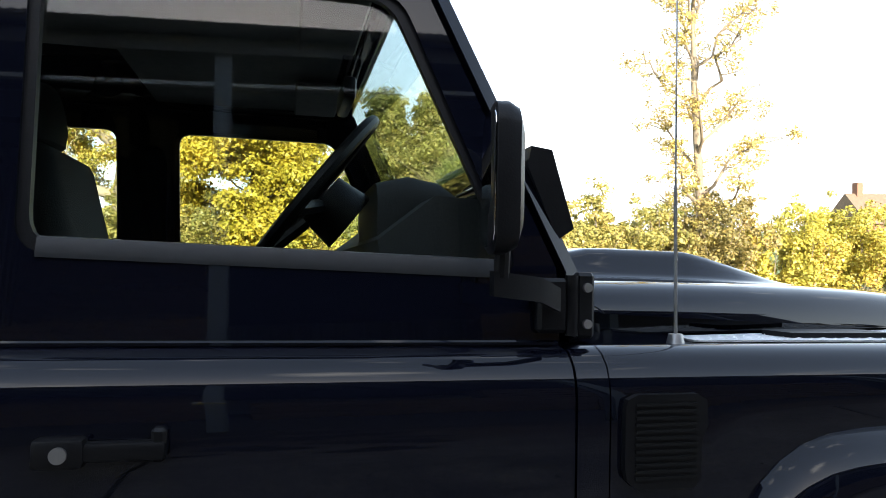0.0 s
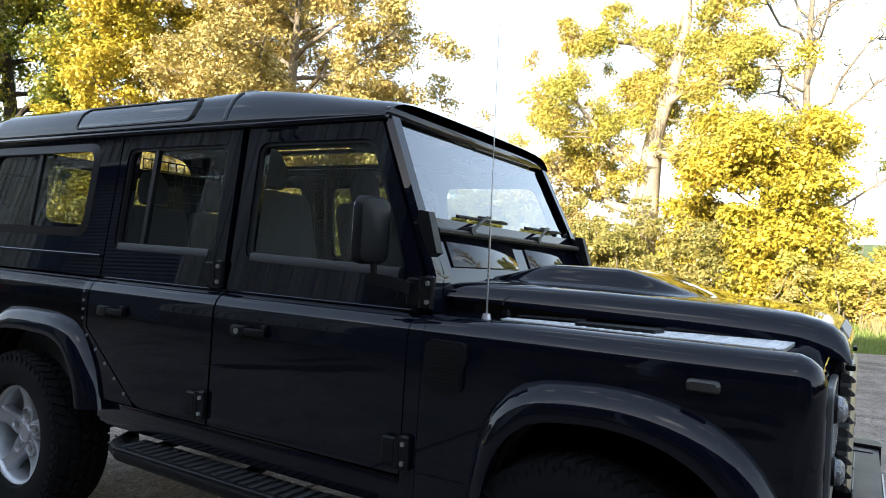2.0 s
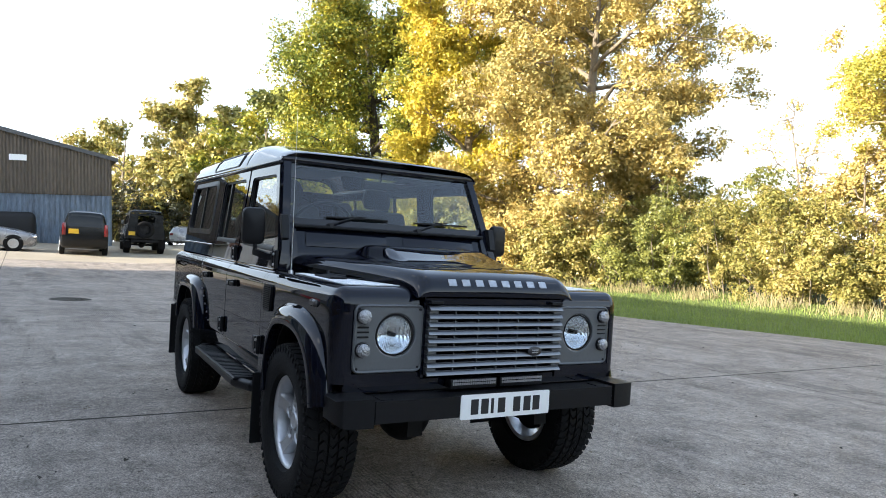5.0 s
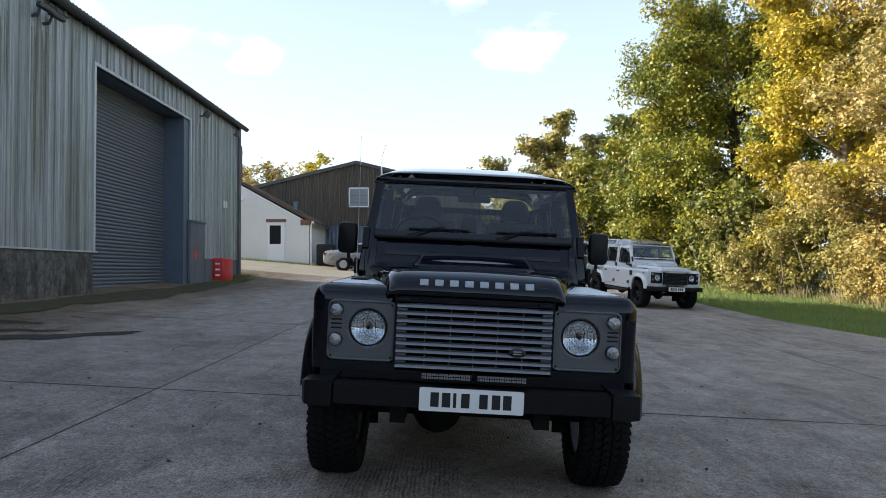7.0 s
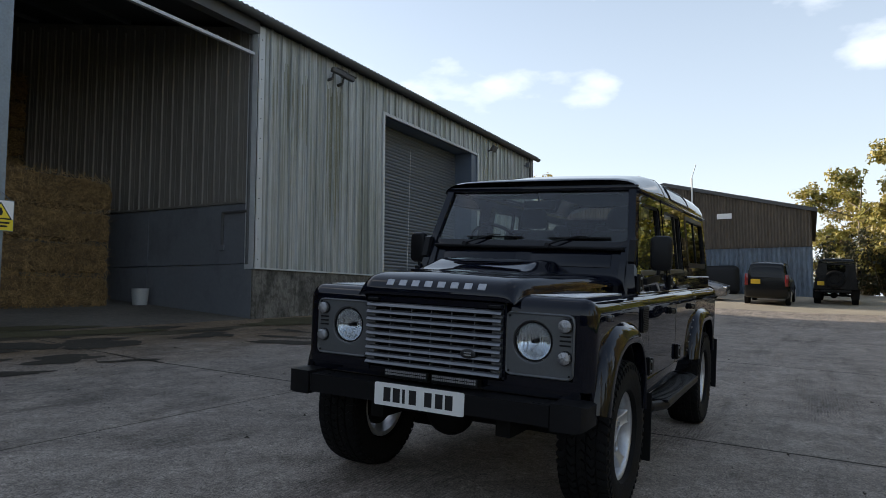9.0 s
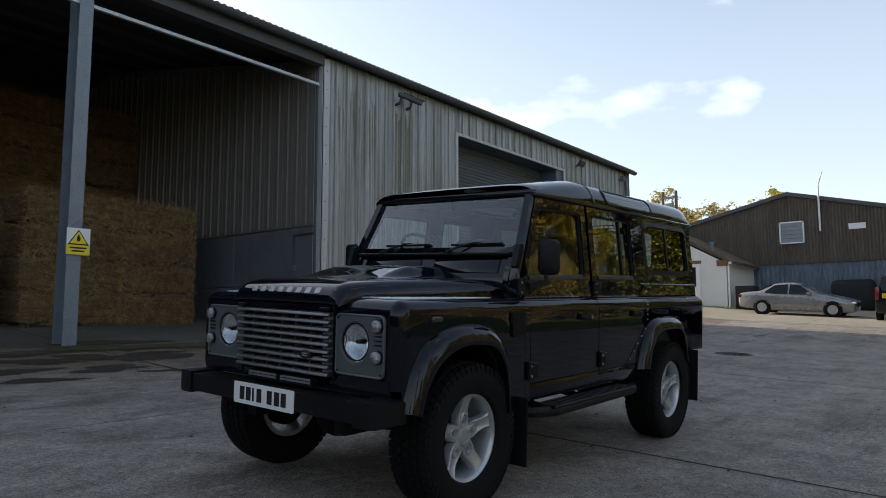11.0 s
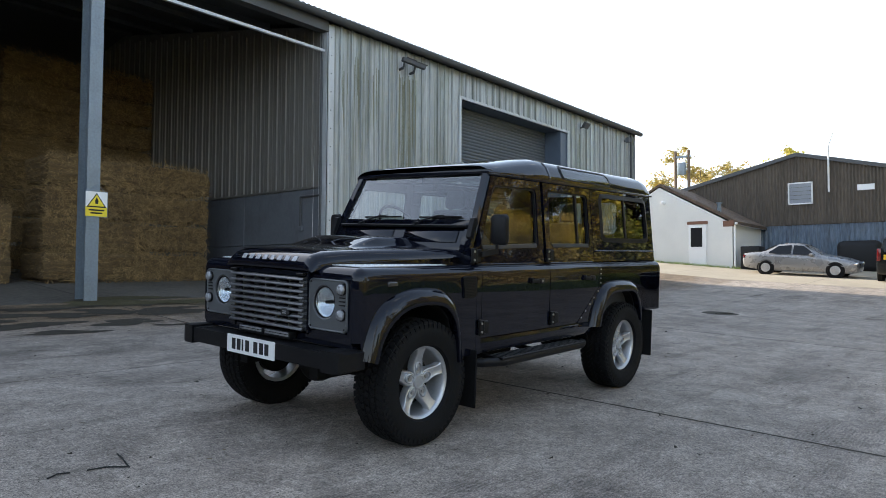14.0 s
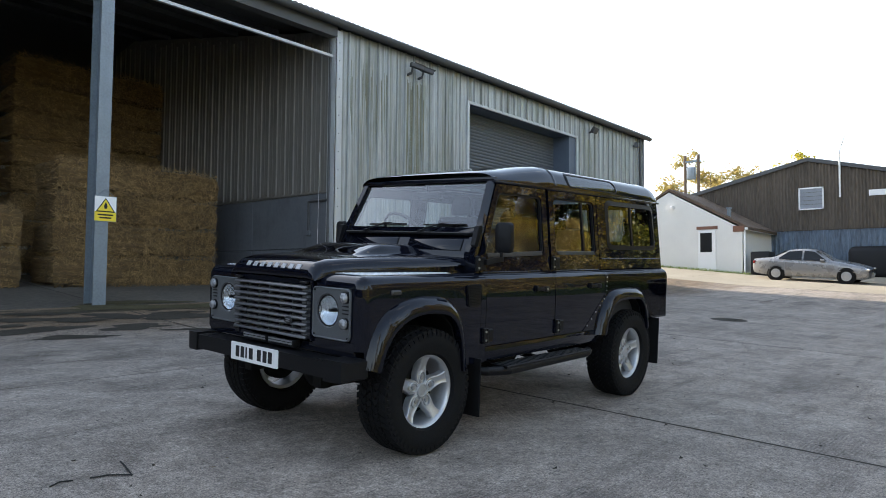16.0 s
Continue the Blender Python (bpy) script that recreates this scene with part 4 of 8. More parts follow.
# ---- white lean-to house ----
HX = -33.0
house = tagged(thing("white_house", "white rendered lean-to with a brown tiled roof", "house"), kind="structure")
bm = bmesh.new()
prism(bm, [(-7.5, 1.0), (-7.5, 3.86), (-11.3, 5.98), (-15.2, 3.8), (-15.2, 1.0)], "x", -38.0, HX)
part("house_wall", bm, m_white, house)
bm = bmesh.new()
prism(bm, [(-7.20, 3.80), (-11.3, 6.06), (-11.3, 6.18), (-7.20, 3.92)], "x", -38.0, HX + 0.03)
prism(bm, [(-15.4, 3.80), (-11.3, 6.06), (-11.3, 6.18), (-15.4, 3.92)], "x", -38.0, HX + 0.03)
roof = part("house_roof", bm, m_tile, house)
for j in range(15):
    t0 = j / 15
    for i in range(16):
        x = HX + 0.02 - i * 0.31 - (0.15 if j % 2 else 0)
        y, z = -7.2 - 4.05 * t0, 3.93 + 2.23 * t0
        bm = bmesh.new()
        vs = box(bm, -0.15, 0.15, -0.32, 0.0, 0.0, 0.03)
        bmesh.ops.transform(bm, matrix=Matrix.Translation((x - 0.15, y, z)) @ Matrix.Rotation(radians(-27), 4, "X"), verts=vs)
        part("roof_tile", bm, m_tile, roof)
bm = bmesh.new()
box(bm, HX, HX + 0.05, -9.72, -8.80, 1.62, 3.86, 0.01, 1)
hdoor = part("house_door", bm, m_upvc, house, "white plastic half-glazed door")
bm = bmesh.new()
box(bm, HX + 0.048, HX + 0.056, -9.60, -9.00, 2.72, 3.72)
part("pane", bm, m_darkglass, hdoor)
bm = bmesh.new()
box(bm, HX, HX + 0.03, -9.80, -8.72, 3.90, 4.06)
part("lintel", bm, m_brick, house)
bm = bmesh.new()
box(bm, HX - 0.1, HX + 0.04, -7.95, -7.42, 3.72, 4.02)
part("brick_corbel", bm, m_brick, house)
bm = bmesh.new()
box(bm, -37.8, HX + 0.1, -7.36, -7.22, 3.80, 3.92, 0.02, 1)
pipe(bm, [(HX - 0.05, -7.40, 3.8), (HX - 0.05, -7.40, 1.4)], 0.05, 8)
part("house_gutter", bm, m_upvc, house)
bm = bmesh.new()
box(bm, HX, HX + 0.012, -15.0, -7.5, 1.3, 1.62)
part("base_band", bm, m_gutter, house)
bm = bmesh.new()
rod(bm, (-33.8, -8.4, 4.4), (-33.8, -8.4, 5.0), 0.11, n=10)
rod(bm, (-33.8, -8.4, 5.0), (-33.8, -8.4, 5.06), 0.16, n=10)
part("flue", bm, m_galv, house)
bm = bmesh.new()
vs = box(bm, HX + 0.05, HX + 0.35, -11.1, -10.95, 5.05, 5.2, 0.02, 1)
tagged(part("security_camera", bm, m_upvc), "white security camera on the house gable", "camera", "security cameras")
bm = bmesh.new()
box(bm, -33.9, -32.9, -7.1, -6.2, gz(-33.4, -6.6) - 0.05, gz(-33.4, -6.6) + 1.15, 0.06, 2)
tagged(part("water_tank", bm, m_tank), "black plastic tank beside the house", "tank")
bm = bmesh.new()
box(bm, -37.6, -36.9, -3.6, -1.6, gz(-37, -2.5) - 0.05, gz(-37, -2.5) + 1.55, 0.3, 3)
tagged(part("covered_trailer", bm, m_tank), "dark covered load against the blue shed", "trailer")
# telegraph poles behind the house
poles = thing("transformer_poles", "two timber poles with a transformer between", "pole")
for dy in (-0.55, 0.55):
    bm = bmesh.new()
    rod(bm, (-52.8, -17.6 + dy, 1.5), (-52.8, -17.6 + dy, 11.6), 0.16, 0.12, n=10)
    part("pole", bm, m_tile, poles)
bm = bmesh.new()
box(bm, -52.9, -52.7, -18.3, -16.9, 11.0, 11.15)
box(bm, -53.0, -52.6, -17.95, -17.3, 9.6, 10.6, 0.05, 2)
part("crossarm", bm, m_galv, poles)

# ---- off-road car ----
def fluted(m, strength):
    """Adds vertical flutes to a lamp's glass or reflector, which faces its own +z and has y across."""
    n, l = m.node_tree.nodes, m.node_tree.links
    co, wv, bp = (n.new("ShaderNode" + k) for k in ("TexCoord", "TexWave", "Bump"))
    wv.bands_direction = "Y"
    _input(wv, Scale=22.0, Distortion=0.6, Detail=1.0)
    bp.inputs["Strength"].default_value, bp.inputs["Distance"].default_value = strength, 0.01
    l.new(co.outputs["Object"], wv.inputs["Vector"])
    l.new(wv.outputs["Fac"], bp.inputs["Height"])
    for nd in n:
        if nd.type in ("BSDF_PRINCIPLED", "BSDF_GLOSSY"):
            l.new(bp.outputs["Normal"], nd.inputs["Normal"])
    return m


m_paint = mat("black_gloss_paint", (0.004, 0.0048, 0.0095), 0.022, dark=0.9, light=1.1, scale=2.0, fine=60, spec=0.36, rough_var=0.01)
m_black = mat("black_satin_plastic", (0.007, 0.007, 0.008), 0.42, spec=0.2, dark=0.8, light=1.2, scale=6, fine=90, bump=0.05, bump_scale=300)
m_dark = mat("underbody_black", (0.006, 0.006, 0.006), 0.7, spec=0.2, dark=0.7, light=1.3)
m_rubber = mat("tyre_rubber", (0.0065, 0.0065, 0.007), 0.75, spec=0.17, dark=0.7, light=1.35, scale=5, fine=60, bump=0.15, bump_scale=120)
m_alloy = mat("silver_alloy", (0.50, 0.51, 0.53), 0.36, metal=0.7, dark=0.85, light=1.1, scale=6, fine=50)
m_grey = mat("grey_satin_trim", (0.10, 0.105, 0.11), 0.4, dark=0.9, light=1.1, scale=5, fine=60, metal=0.2)
m_slat = mat("sheen_silver_slat", (0.18, 0.184, 0.192), 0.33, dark=0.9, light=1.08, metal=1.0)
m_silver = mat("bright_letter", (0.40, 0.41, 0.43), 0.35, metal=0.6)
m_chequer = mat("aluminium_chequer_plate", (0.66, 0.67, 0.68), 0.45, metal=0.35, dark=0.9, light=1.1, scale=9, fine=80, bump=0.4, bump_scale=70)
m_silver_tread = mat("aluminium_tread", (0.86, 0.86, 0.86), 0.35, metal=0.5)
m_plate = mat("white_reflective_plate", (0.78, 0.78, 0.76), 0.45, dark=0.96, light=1.02)
m_ink = mat("black_ink", (0.01, 0.01, 0.012), 0.5)
m_lens = fluted(glass_mat("lamp_glass", (0.93, 0.97, 1.0), 0.03), 0.35)
m_reflector = mat("lamp_reflector", (0.95, 0.975, 1.0), 0.10, metal=0.9, dark=0.95, light=1.05)
fluted(m_reflector, 0.8)
m_mirror = mat("mirror_silver", (0.8, 0.82, 0.84), 0.03, metal=1.0, dark=0.98, light=1.02, rough_var=0.01)
m_clear = mat("clear_ribbed_lens", (0.33, 0.335, 0.35), 0.15, metal=0.6, bump=0.5, bump_scale=90)
m_glass = glass_mat("window_glass", (0.74, 0.80, 0.77))
m_wglass = glass_mat("windscreen_glass", (0.70, 0.78, 0.78), gloss=0.075, power=2.2)
m_tglass = glass_mat("privacy_glass", (0.50, 0.55, 0.53))
m_cloth = mat("charcoal_seat_cloth", (0.028, 0.029, 0.031), 0.9, bump=0.2, bump_scale=200)
m_trim = mat("dark_cabin_trim", (0.03, 0.03, 0.032), 0.8, bump=0.1, bump_scale=150)
m_lining = mat("grey_roof_lining", (0.10, 0.10, 0.10), 0.9)
m_sill = mat("grey_window_sill_rubber", (0.032, 0.033, 0.035), 0.45, spec=0.35, dark=0.85, light=1.15)
m_led = mat("led_lens", (0.30, 0.30, 0.31), 0.3, metal=0.4)
m_slatdark = mat("shade_grey_slat", (0.038, 0.039, 0.042), 0.35, metal=0.2, spec=0.3)
m_repeater = mat("smoked_lens", (0.05, 0.045, 0.042), 0.12)
m_steel = mat("steel_bolt", (0.45, 0.45, 0.45), 0.35, metal=0.9)

BODY = Matrix.Rotation(radians(0.83), 4, "Y")
SECTION = ((0.0, 1.06), (0.004, 1.085), (0.016, 1.11), (0.036, 1.128), (0.062, 1.138), (0.072, 1.139))
ARCH_F = ((-0.375, 0.5), (-0.35, 0.7), (-0.305, 0.873), (-0.19, 0.98), (-0.02, 1.006), (0.14, 1.003), (0.29, 0.966), (0.41, 0.893), (0.49, 0.765), (0.53, 0.6))
ARCH_FI = ((-0.30, 0.50), (-0.28, 0.67), (-0.24, 0.79), (-0.15, 0.875), (-0.01, 0.90), (0.12, 0.897), (0.24, 0.865), (0.34, 0.80), (0.41, 0.70), (0.45, 0.58))
ARCH_R = ((-2.16, 0.58), (-2.215, 0.75), (-2.33, 0.908), (-2.47, 0.963), (-2.62, 0.973), (-2.8, 0.973), (-2.96, 0.953), (-3.06, 0.873), (-3.12, 0.73), (-3.15, 0.58))
ARCH_RI = ((-2.26, 0.58), (-2.295, 0.70), (-2.39, 0.82), (-2.50, 0.865), (-2.64, 0.872), (-2.79, 0.872), (-2.91, 0.855), (-2.985, 0.79), (-3.035, 0.69), (-3.06, 0.58))


def lerp_line(pts, x):
    pts = sorted(pts)
    if x <= pts[0][0]:
        return pts[0][1]
    for (a, za), (b, zb) in zip(pts, pts[1:]):
        if x <= b:
            return za + (zb - za) * (x - a) / (b - a)
    return pts[-1][1]


def upper_y(z):
    """Half width of the cab above the waist, which leans inwards."""
    return 0.785 - (z - 1.14) * 0.115


def skin(bm, columns, thick=0.018):
    """A panel skinned over columns of points, with thickness."""
    fs = []
    vs = [[bm.verts.new(p) for p in c] for c in columns]
    for u, v in zip(vs, vs[1:]):
        for i in range(len(u) - 1):
            fs.append(bm.faces.new((u[i], u[i + 1], v[i + 1], v[i])))
    bmesh.ops.remove_doubles(bm, verts=bm.verts, dist=2e-4)
    fs = list(bm.faces)
    bmesh.ops.recalc_face_normals(bm, faces=fs)
    bmesh.ops.solidify(bm, geom=fs, thickness=thick)
    return fs


def side_panel(bm, s, plan, bottom, top=None, rows=5):
    """A lower body panel along plan points (x, y, inward normal), from bottom(x) up over the shoulder."""
    cols = []
    for x, y, nx, ny in plan:
        zb = bottom(x)
        lim = 1.06 if top is None else top(x)
        c = [(x, s * y, zb + (lim - zb) * i / rows) for i in range(rows + 1)]
        if top is None:
            c += [(x + nx * d, s * (y + ny * d), z) for d, z in SECTION[1:]]
        cols.append(c)
    skin(bm, cols)


def straight(x0, x1, n, extra=()):
    xs = sorted({*[x0 + (x1 - x0) * i / n for i in range(n + 1)], *extra})
    return [(x, 0.85, 0.0, -1.0) for x in xs]


def ray_out(c, ang, poly):
    """Where a ray from c meets the outline round it."""
    dx, dy = math.cos(ang), math.sin(ang)
    best = None
    for (ax, ay), (bx, by) in zip(poly, poly[1:] + poly[:1]):
        ex, ey = bx - ax, by - ay
        den = dx * ey - dy * ex
        if abs(den) < 1e-12:
            continue
        t = ((ax - c[0]) * ey - (ay - c[1]) * ex) / den
        u = ((ax - c[0]) * dy - (ay - c[1]) * dx) / den
        if t > 0 and -1e-6 <= u <= 1 + 1e-6 and (best is None or t > best):
            best = t
    return c[0] + dx * best, c[1] + dy * best


def upper_frame(bm, s, outer, hole, thick=0.03):
    """A leaning upper panel, its outline with a window opening in it; both outlines have as many points."""
    o1 = [bm.verts.new((x, s * upper_y(z), z)) for x, z in outer]
    h1 = [bm.verts.new((x, s * upper_y(z), z)) for x, z in hole]
    o2 = [bm.verts.new((x, s * (upper_y(z) - thick), z)) for x, z in outer]
    h2 = [bm.verts.new((x, s * (upper_y(z) - thick), z)) for x, z in hole]
    k = len(outer)
    for i in range(k):
        j = (i + 1) % k
        bm.faces.new((o1[i], o1[j], h1[j], h1[i]))
        bm.faces.new((o2[i], h2[i], h2[j], o2[j]))
        bm.faces.new((o1[i], o2[i], o2[j], o1[j]))
        bm.faces.new((h1[i], h1[j], h2[j], h2[i]))


def spread(poly, corners, n=6):
    """Resamples a four-cornered outline: n points along each of its sides, between the given corner points."""
    out = []
    k = len(poly)
    for a, b in zip(poly, poly[1:] + poly[:1]):
        for i in range(n):
            t = i / n
            out.append((a[0] + (b[0] - a[0]) * t, a[1] + (b[1] - a[1]) * t))
    return out


def round_quad(poly, r=0.045, n=6):
    """A four-cornered outline with round corners, as many points as spread() gives."""
    out = []
    k = len(poly)
    for i in range(k):
        p, q, w = Vector(poly[i - 1]), Vector(poly[i]), Vector(poly[(i + 1) % k])
        a, b = q + (p - q).normalized() * r, q + (w - q).normalized() * r
        for j in range(n):
            t = j / (n - 1)
            out.append(tuple((1 - t) ** 2 * a + 2 * t * (1 - t) * q + t * t * b))
    # start half way round the corner, like the outline it is joined to
    h = n // 2
    return out[h:] + out[:h]


def build_tyre():
    bm = bmesh.new()
    prof = ((0.232, -0.10), (0.245, -0.122), (0.30, -0.136), (0.345, -0.134), (0.378, -0.122), (0.390, -0.108), (0.391, 0.108), (0.378, 0.122), (0.345, 0.134), (0.30, 0.136), (0.245, 0.122), (0.232, 0.10))
    n = 56
    loft(bm, [[(r * math.cos(a), y, r * math.sin(a)) for r, y in prof] for a in [2 * math.pi * i / n for i in range(n + 1)]], closed=False)
    bmesh.ops.remove_doubles(bm, verts=bm.verts, dist=1e-4)
    # tread of interlocking chevron blocks in five rows, with lugs over the shoulder
    bt = bmesh.new()
    pitches = 54
    for k in range(pitches):
        for row, (y, w, sh, amp) in enumerate(((-0.101, 0.050, 0.0, 0.004), (-0.050, 0.043, 0.55, 0.011), (0.0, 0.043, 0.1, -0.011), (0.050, 0.043, 0.65, 0.011), (0.101, 0.050, 0.3, -0.004))):
            edge = abs(row - 2) == 2
            l = 0.0175 if edge else 0.0185
            r0, r1 = (0.374, 0.399) if edge else (0.384, 0.404)
            slant = (0.012, -0.006, 0.006, -0.006, -0.012)[row]
            poly = [(-l + amp - slant, -w / 2), (-l - amp, 0), (-l + amp + slant, w / 2), (l + amp + slant, w / 2), (l - amp, 0), (l + amp - slant, -w / 2)]
            a = 2 * math.pi * (k + sh) / pitches
            rings = []
            for r, f in ((r0, 1.06), (r1, 0.94)):
                rings.append([((r - (0.007 if edge and abs(y + v) > 0.11 else 0.0)) * math.cos(a + u * f / 0.395), y + v * f, (r - (0.007 if edge and abs(y + v) > 0.11 else 0.0)) * math.sin(a + u * f / 0.395)) for u, v in poly])
            loft(bt, rings, caps=True)
        for sy in (-1, 1):
            a = 2 * math.pi * (k + 0.25) / pitches
            vs = box(bt, -0.010, 0.010, -0.006, 0.006, -0.026 if k % 2 else -0.012, 0.012)
            bmesh.ops.transform(bt, matrix=Matrix.Rotation(-a, 4, "Y") @ Matrix.Translation((0, sy * 0.128, 0.366)), verts=vs)
    bmesh.ops.recalc_face_normals(bt, faces=bt.faces)
    return mesh_of(bm, "tyre", 40), mesh_of(bt, "tread", 40)


def build_rim():
    """A five-spoke alloy wheel that faces +y."""
    bm = bmesh.new()
    prof = ((0.20, -0.10), (0.21, 0.03), (0.213, 0.075), (0.222, 0.092), (0.236, 0.098), (0.238, 0.090), (0.226, 0.075), (0.226, -0.10))
    n = 48
    loft(bm, [[(r * math.cos(a), y, r * math.sin(a)) for r, y in prof] for a in [2 * math.pi * i / n for i in range(n + 1)]], closed=True)
    bmesh.ops.remove_doubles(bm, verts=bm.verts, dist=1e-4)
    for k in range(5):
        a = radians(90 + 72 * k)
        pts = []
        for r, w, y in ((0.030, 0.024, 0.060), (0.055, 0.040, 0.057), (0.085, 0.046, 0.054), (0.115, 0.043, 0.054), (0.145, 0.036, 0.058), (0.175, 0.033, 0.067), (0.203, 0.038, 0.078), (0.222, 0.056, 0.086)):
            pts.append([(r, y - 0.05, -w * 1.06), (r, y - 0.010, -w * 1.03), (r, y - 0.002, -w * 0.93), (r, y, -w * 0.80), (r, y - 0.005, -w * 0.55), (r, y - 0.006, w * 0.55), (r, y, w * 0.80), (r, y - 0.002, w * 0.93), (r, y - 0.010, w * 1.03), (r, y - 0.05, w * 1.06)])
        rings = loft(bm, pts, closed=True, caps=True)
        vs = [v for q in rings for v in q]
        # raised oval seat of the wheel nut
        seat = [[(0.082 + (d + 0.012) * math.cos(q), y, d * math.sin(q)) for q in [2 * math.pi * i / 16 for i in range(16)]] for d, y in ((0.033, 0.046), (0.031, 0.060), (0.027, 0.062), (0.024, 0.056), (0.022, 0.042))]
        vs += [v for q in loft(bm, seat, closed=True, caps=True) for v in q]
        bmesh.ops.transform(bm, matrix=Matrix.Rotation(-a, 4, "Y"), verts=vs)
    rod(bm, (0, -0.02, 0), (0, 0.034, 0), 0.085, 0.070, n=30)
    loft(bm, [[(r * math.cos(q), y, r * math.sin(q)) for q in [2 * math.pi * i / 28 for i in range(28)]] for r, y in ((0.052, 0.040), (0.049, 0.060), (0.044, 0.067), (0.036, 0.068), (0.034, 0.065), (0.004, 0.066))], caps=True)
    return mesh_of(bm, "rim", 40)


def build_nut():
    bm = bmesh.new()
    rod(bm, (0, 0.03, 0), (0, 0.060, 0), 0.0155, 0.0145, n=6)
    return mesh_of(bm, "wheel_nut", 30)


(TYRE, TREAD), RIM, NUT = build_tyre(), build_rim(), build_nut()
_bm = bmesh.new()
rod(_bm, (0, -0.06, 0), (0, -0.005, 0), 0.155, n=30)
DISC = mesh_of(_bm, "brake_disc", 30)


def wheel(root, x, y, s, steer=0.0):
    w = thing("wheel", "", "")
    w.parent = root
    for k in ("label", "category"):
        if k in w:
            del w[k]
    w.matrix_basis = Matrix.Translation((x, y, 0.40)) @ Matrix.Rotation(radians(steer), 4, "Z") @ (Matrix.Identity(4) if s > 0 else Matrix.Rotation(math.pi, 4, "Z"))
    part("tyre", TYRE, m_rubber, w, "black all-terrain tyre with chunky tread")
    tagged(part("tread", TREAD, m_rubber, w), kind="stuff")
    part("rim", RIM, m_alloy, w, "silver five-spoke alloy rim")
    part("brake_disc", DISC, m_dark, w)
    for k in range(5):
        a = radians(90 + 72 * k)
        o = part("wheel_nut", NUT, m_steel, w)
        o.matrix_basis = Matrix.Translation((0.082 * math.cos(a), 0, 0.082 * math.sin(a)))
    return w


def front_seat(root, y):
    seat = part("front_seat", _seat_mesh(), m_cloth, root, "charcoal cloth front seat with a headrest")
    seat.matrix_basis = BODY @ Matrix.Translation((-1.36, y, 0.94))
    return seat


_cache = {}


def _seat_mesh():
    if "seat" not in _cache:
        bm = bmesh.new()
        box(bm, -0.25, 0.26, -0.24, 0.24, 0.0, 0.16, 0.05, 3)
        vs = box(bm, -0.06, 0.06, -0.24, 0.24, 0.0, 0.56, 0.055, 3)
        bmesh.ops.transform(bm, matrix=Matrix.Translation((-0.24, 0, 0.10)) @ Matrix.Rotation(radians(-14), 4, "Y"), verts=vs)
        rings = []
        for z, w, d in ((0.0, 0.085, 0.022), (0.012, 0.108, 0.038), (0.06, 0.122, 0.048), (0.115, 0.116, 0.046), (0.16, 0.092, 0.038), (0.182, 0.062, 0.026), (0.188, 0.03, 0.012)):
            rings.append([(d * math.cos(q) - 0.10 * z, w * math.sin(q), z) for q in [2 * math.pi * k / 18 for k in range(18)]])
        for ring in loft(bm, rings, caps=True):
            for v in ring:
                v.co += Vector((-0.385, 0, 0.655))
        for yy in (-0.05, 0.05):
            rod(bm, (-0.37, yy, 0.58), (-0.388, yy, 0.70), 0.007)
        _cache["seat"] = mesh_of(bm, "seat", 40)
    return _cache["seat"]


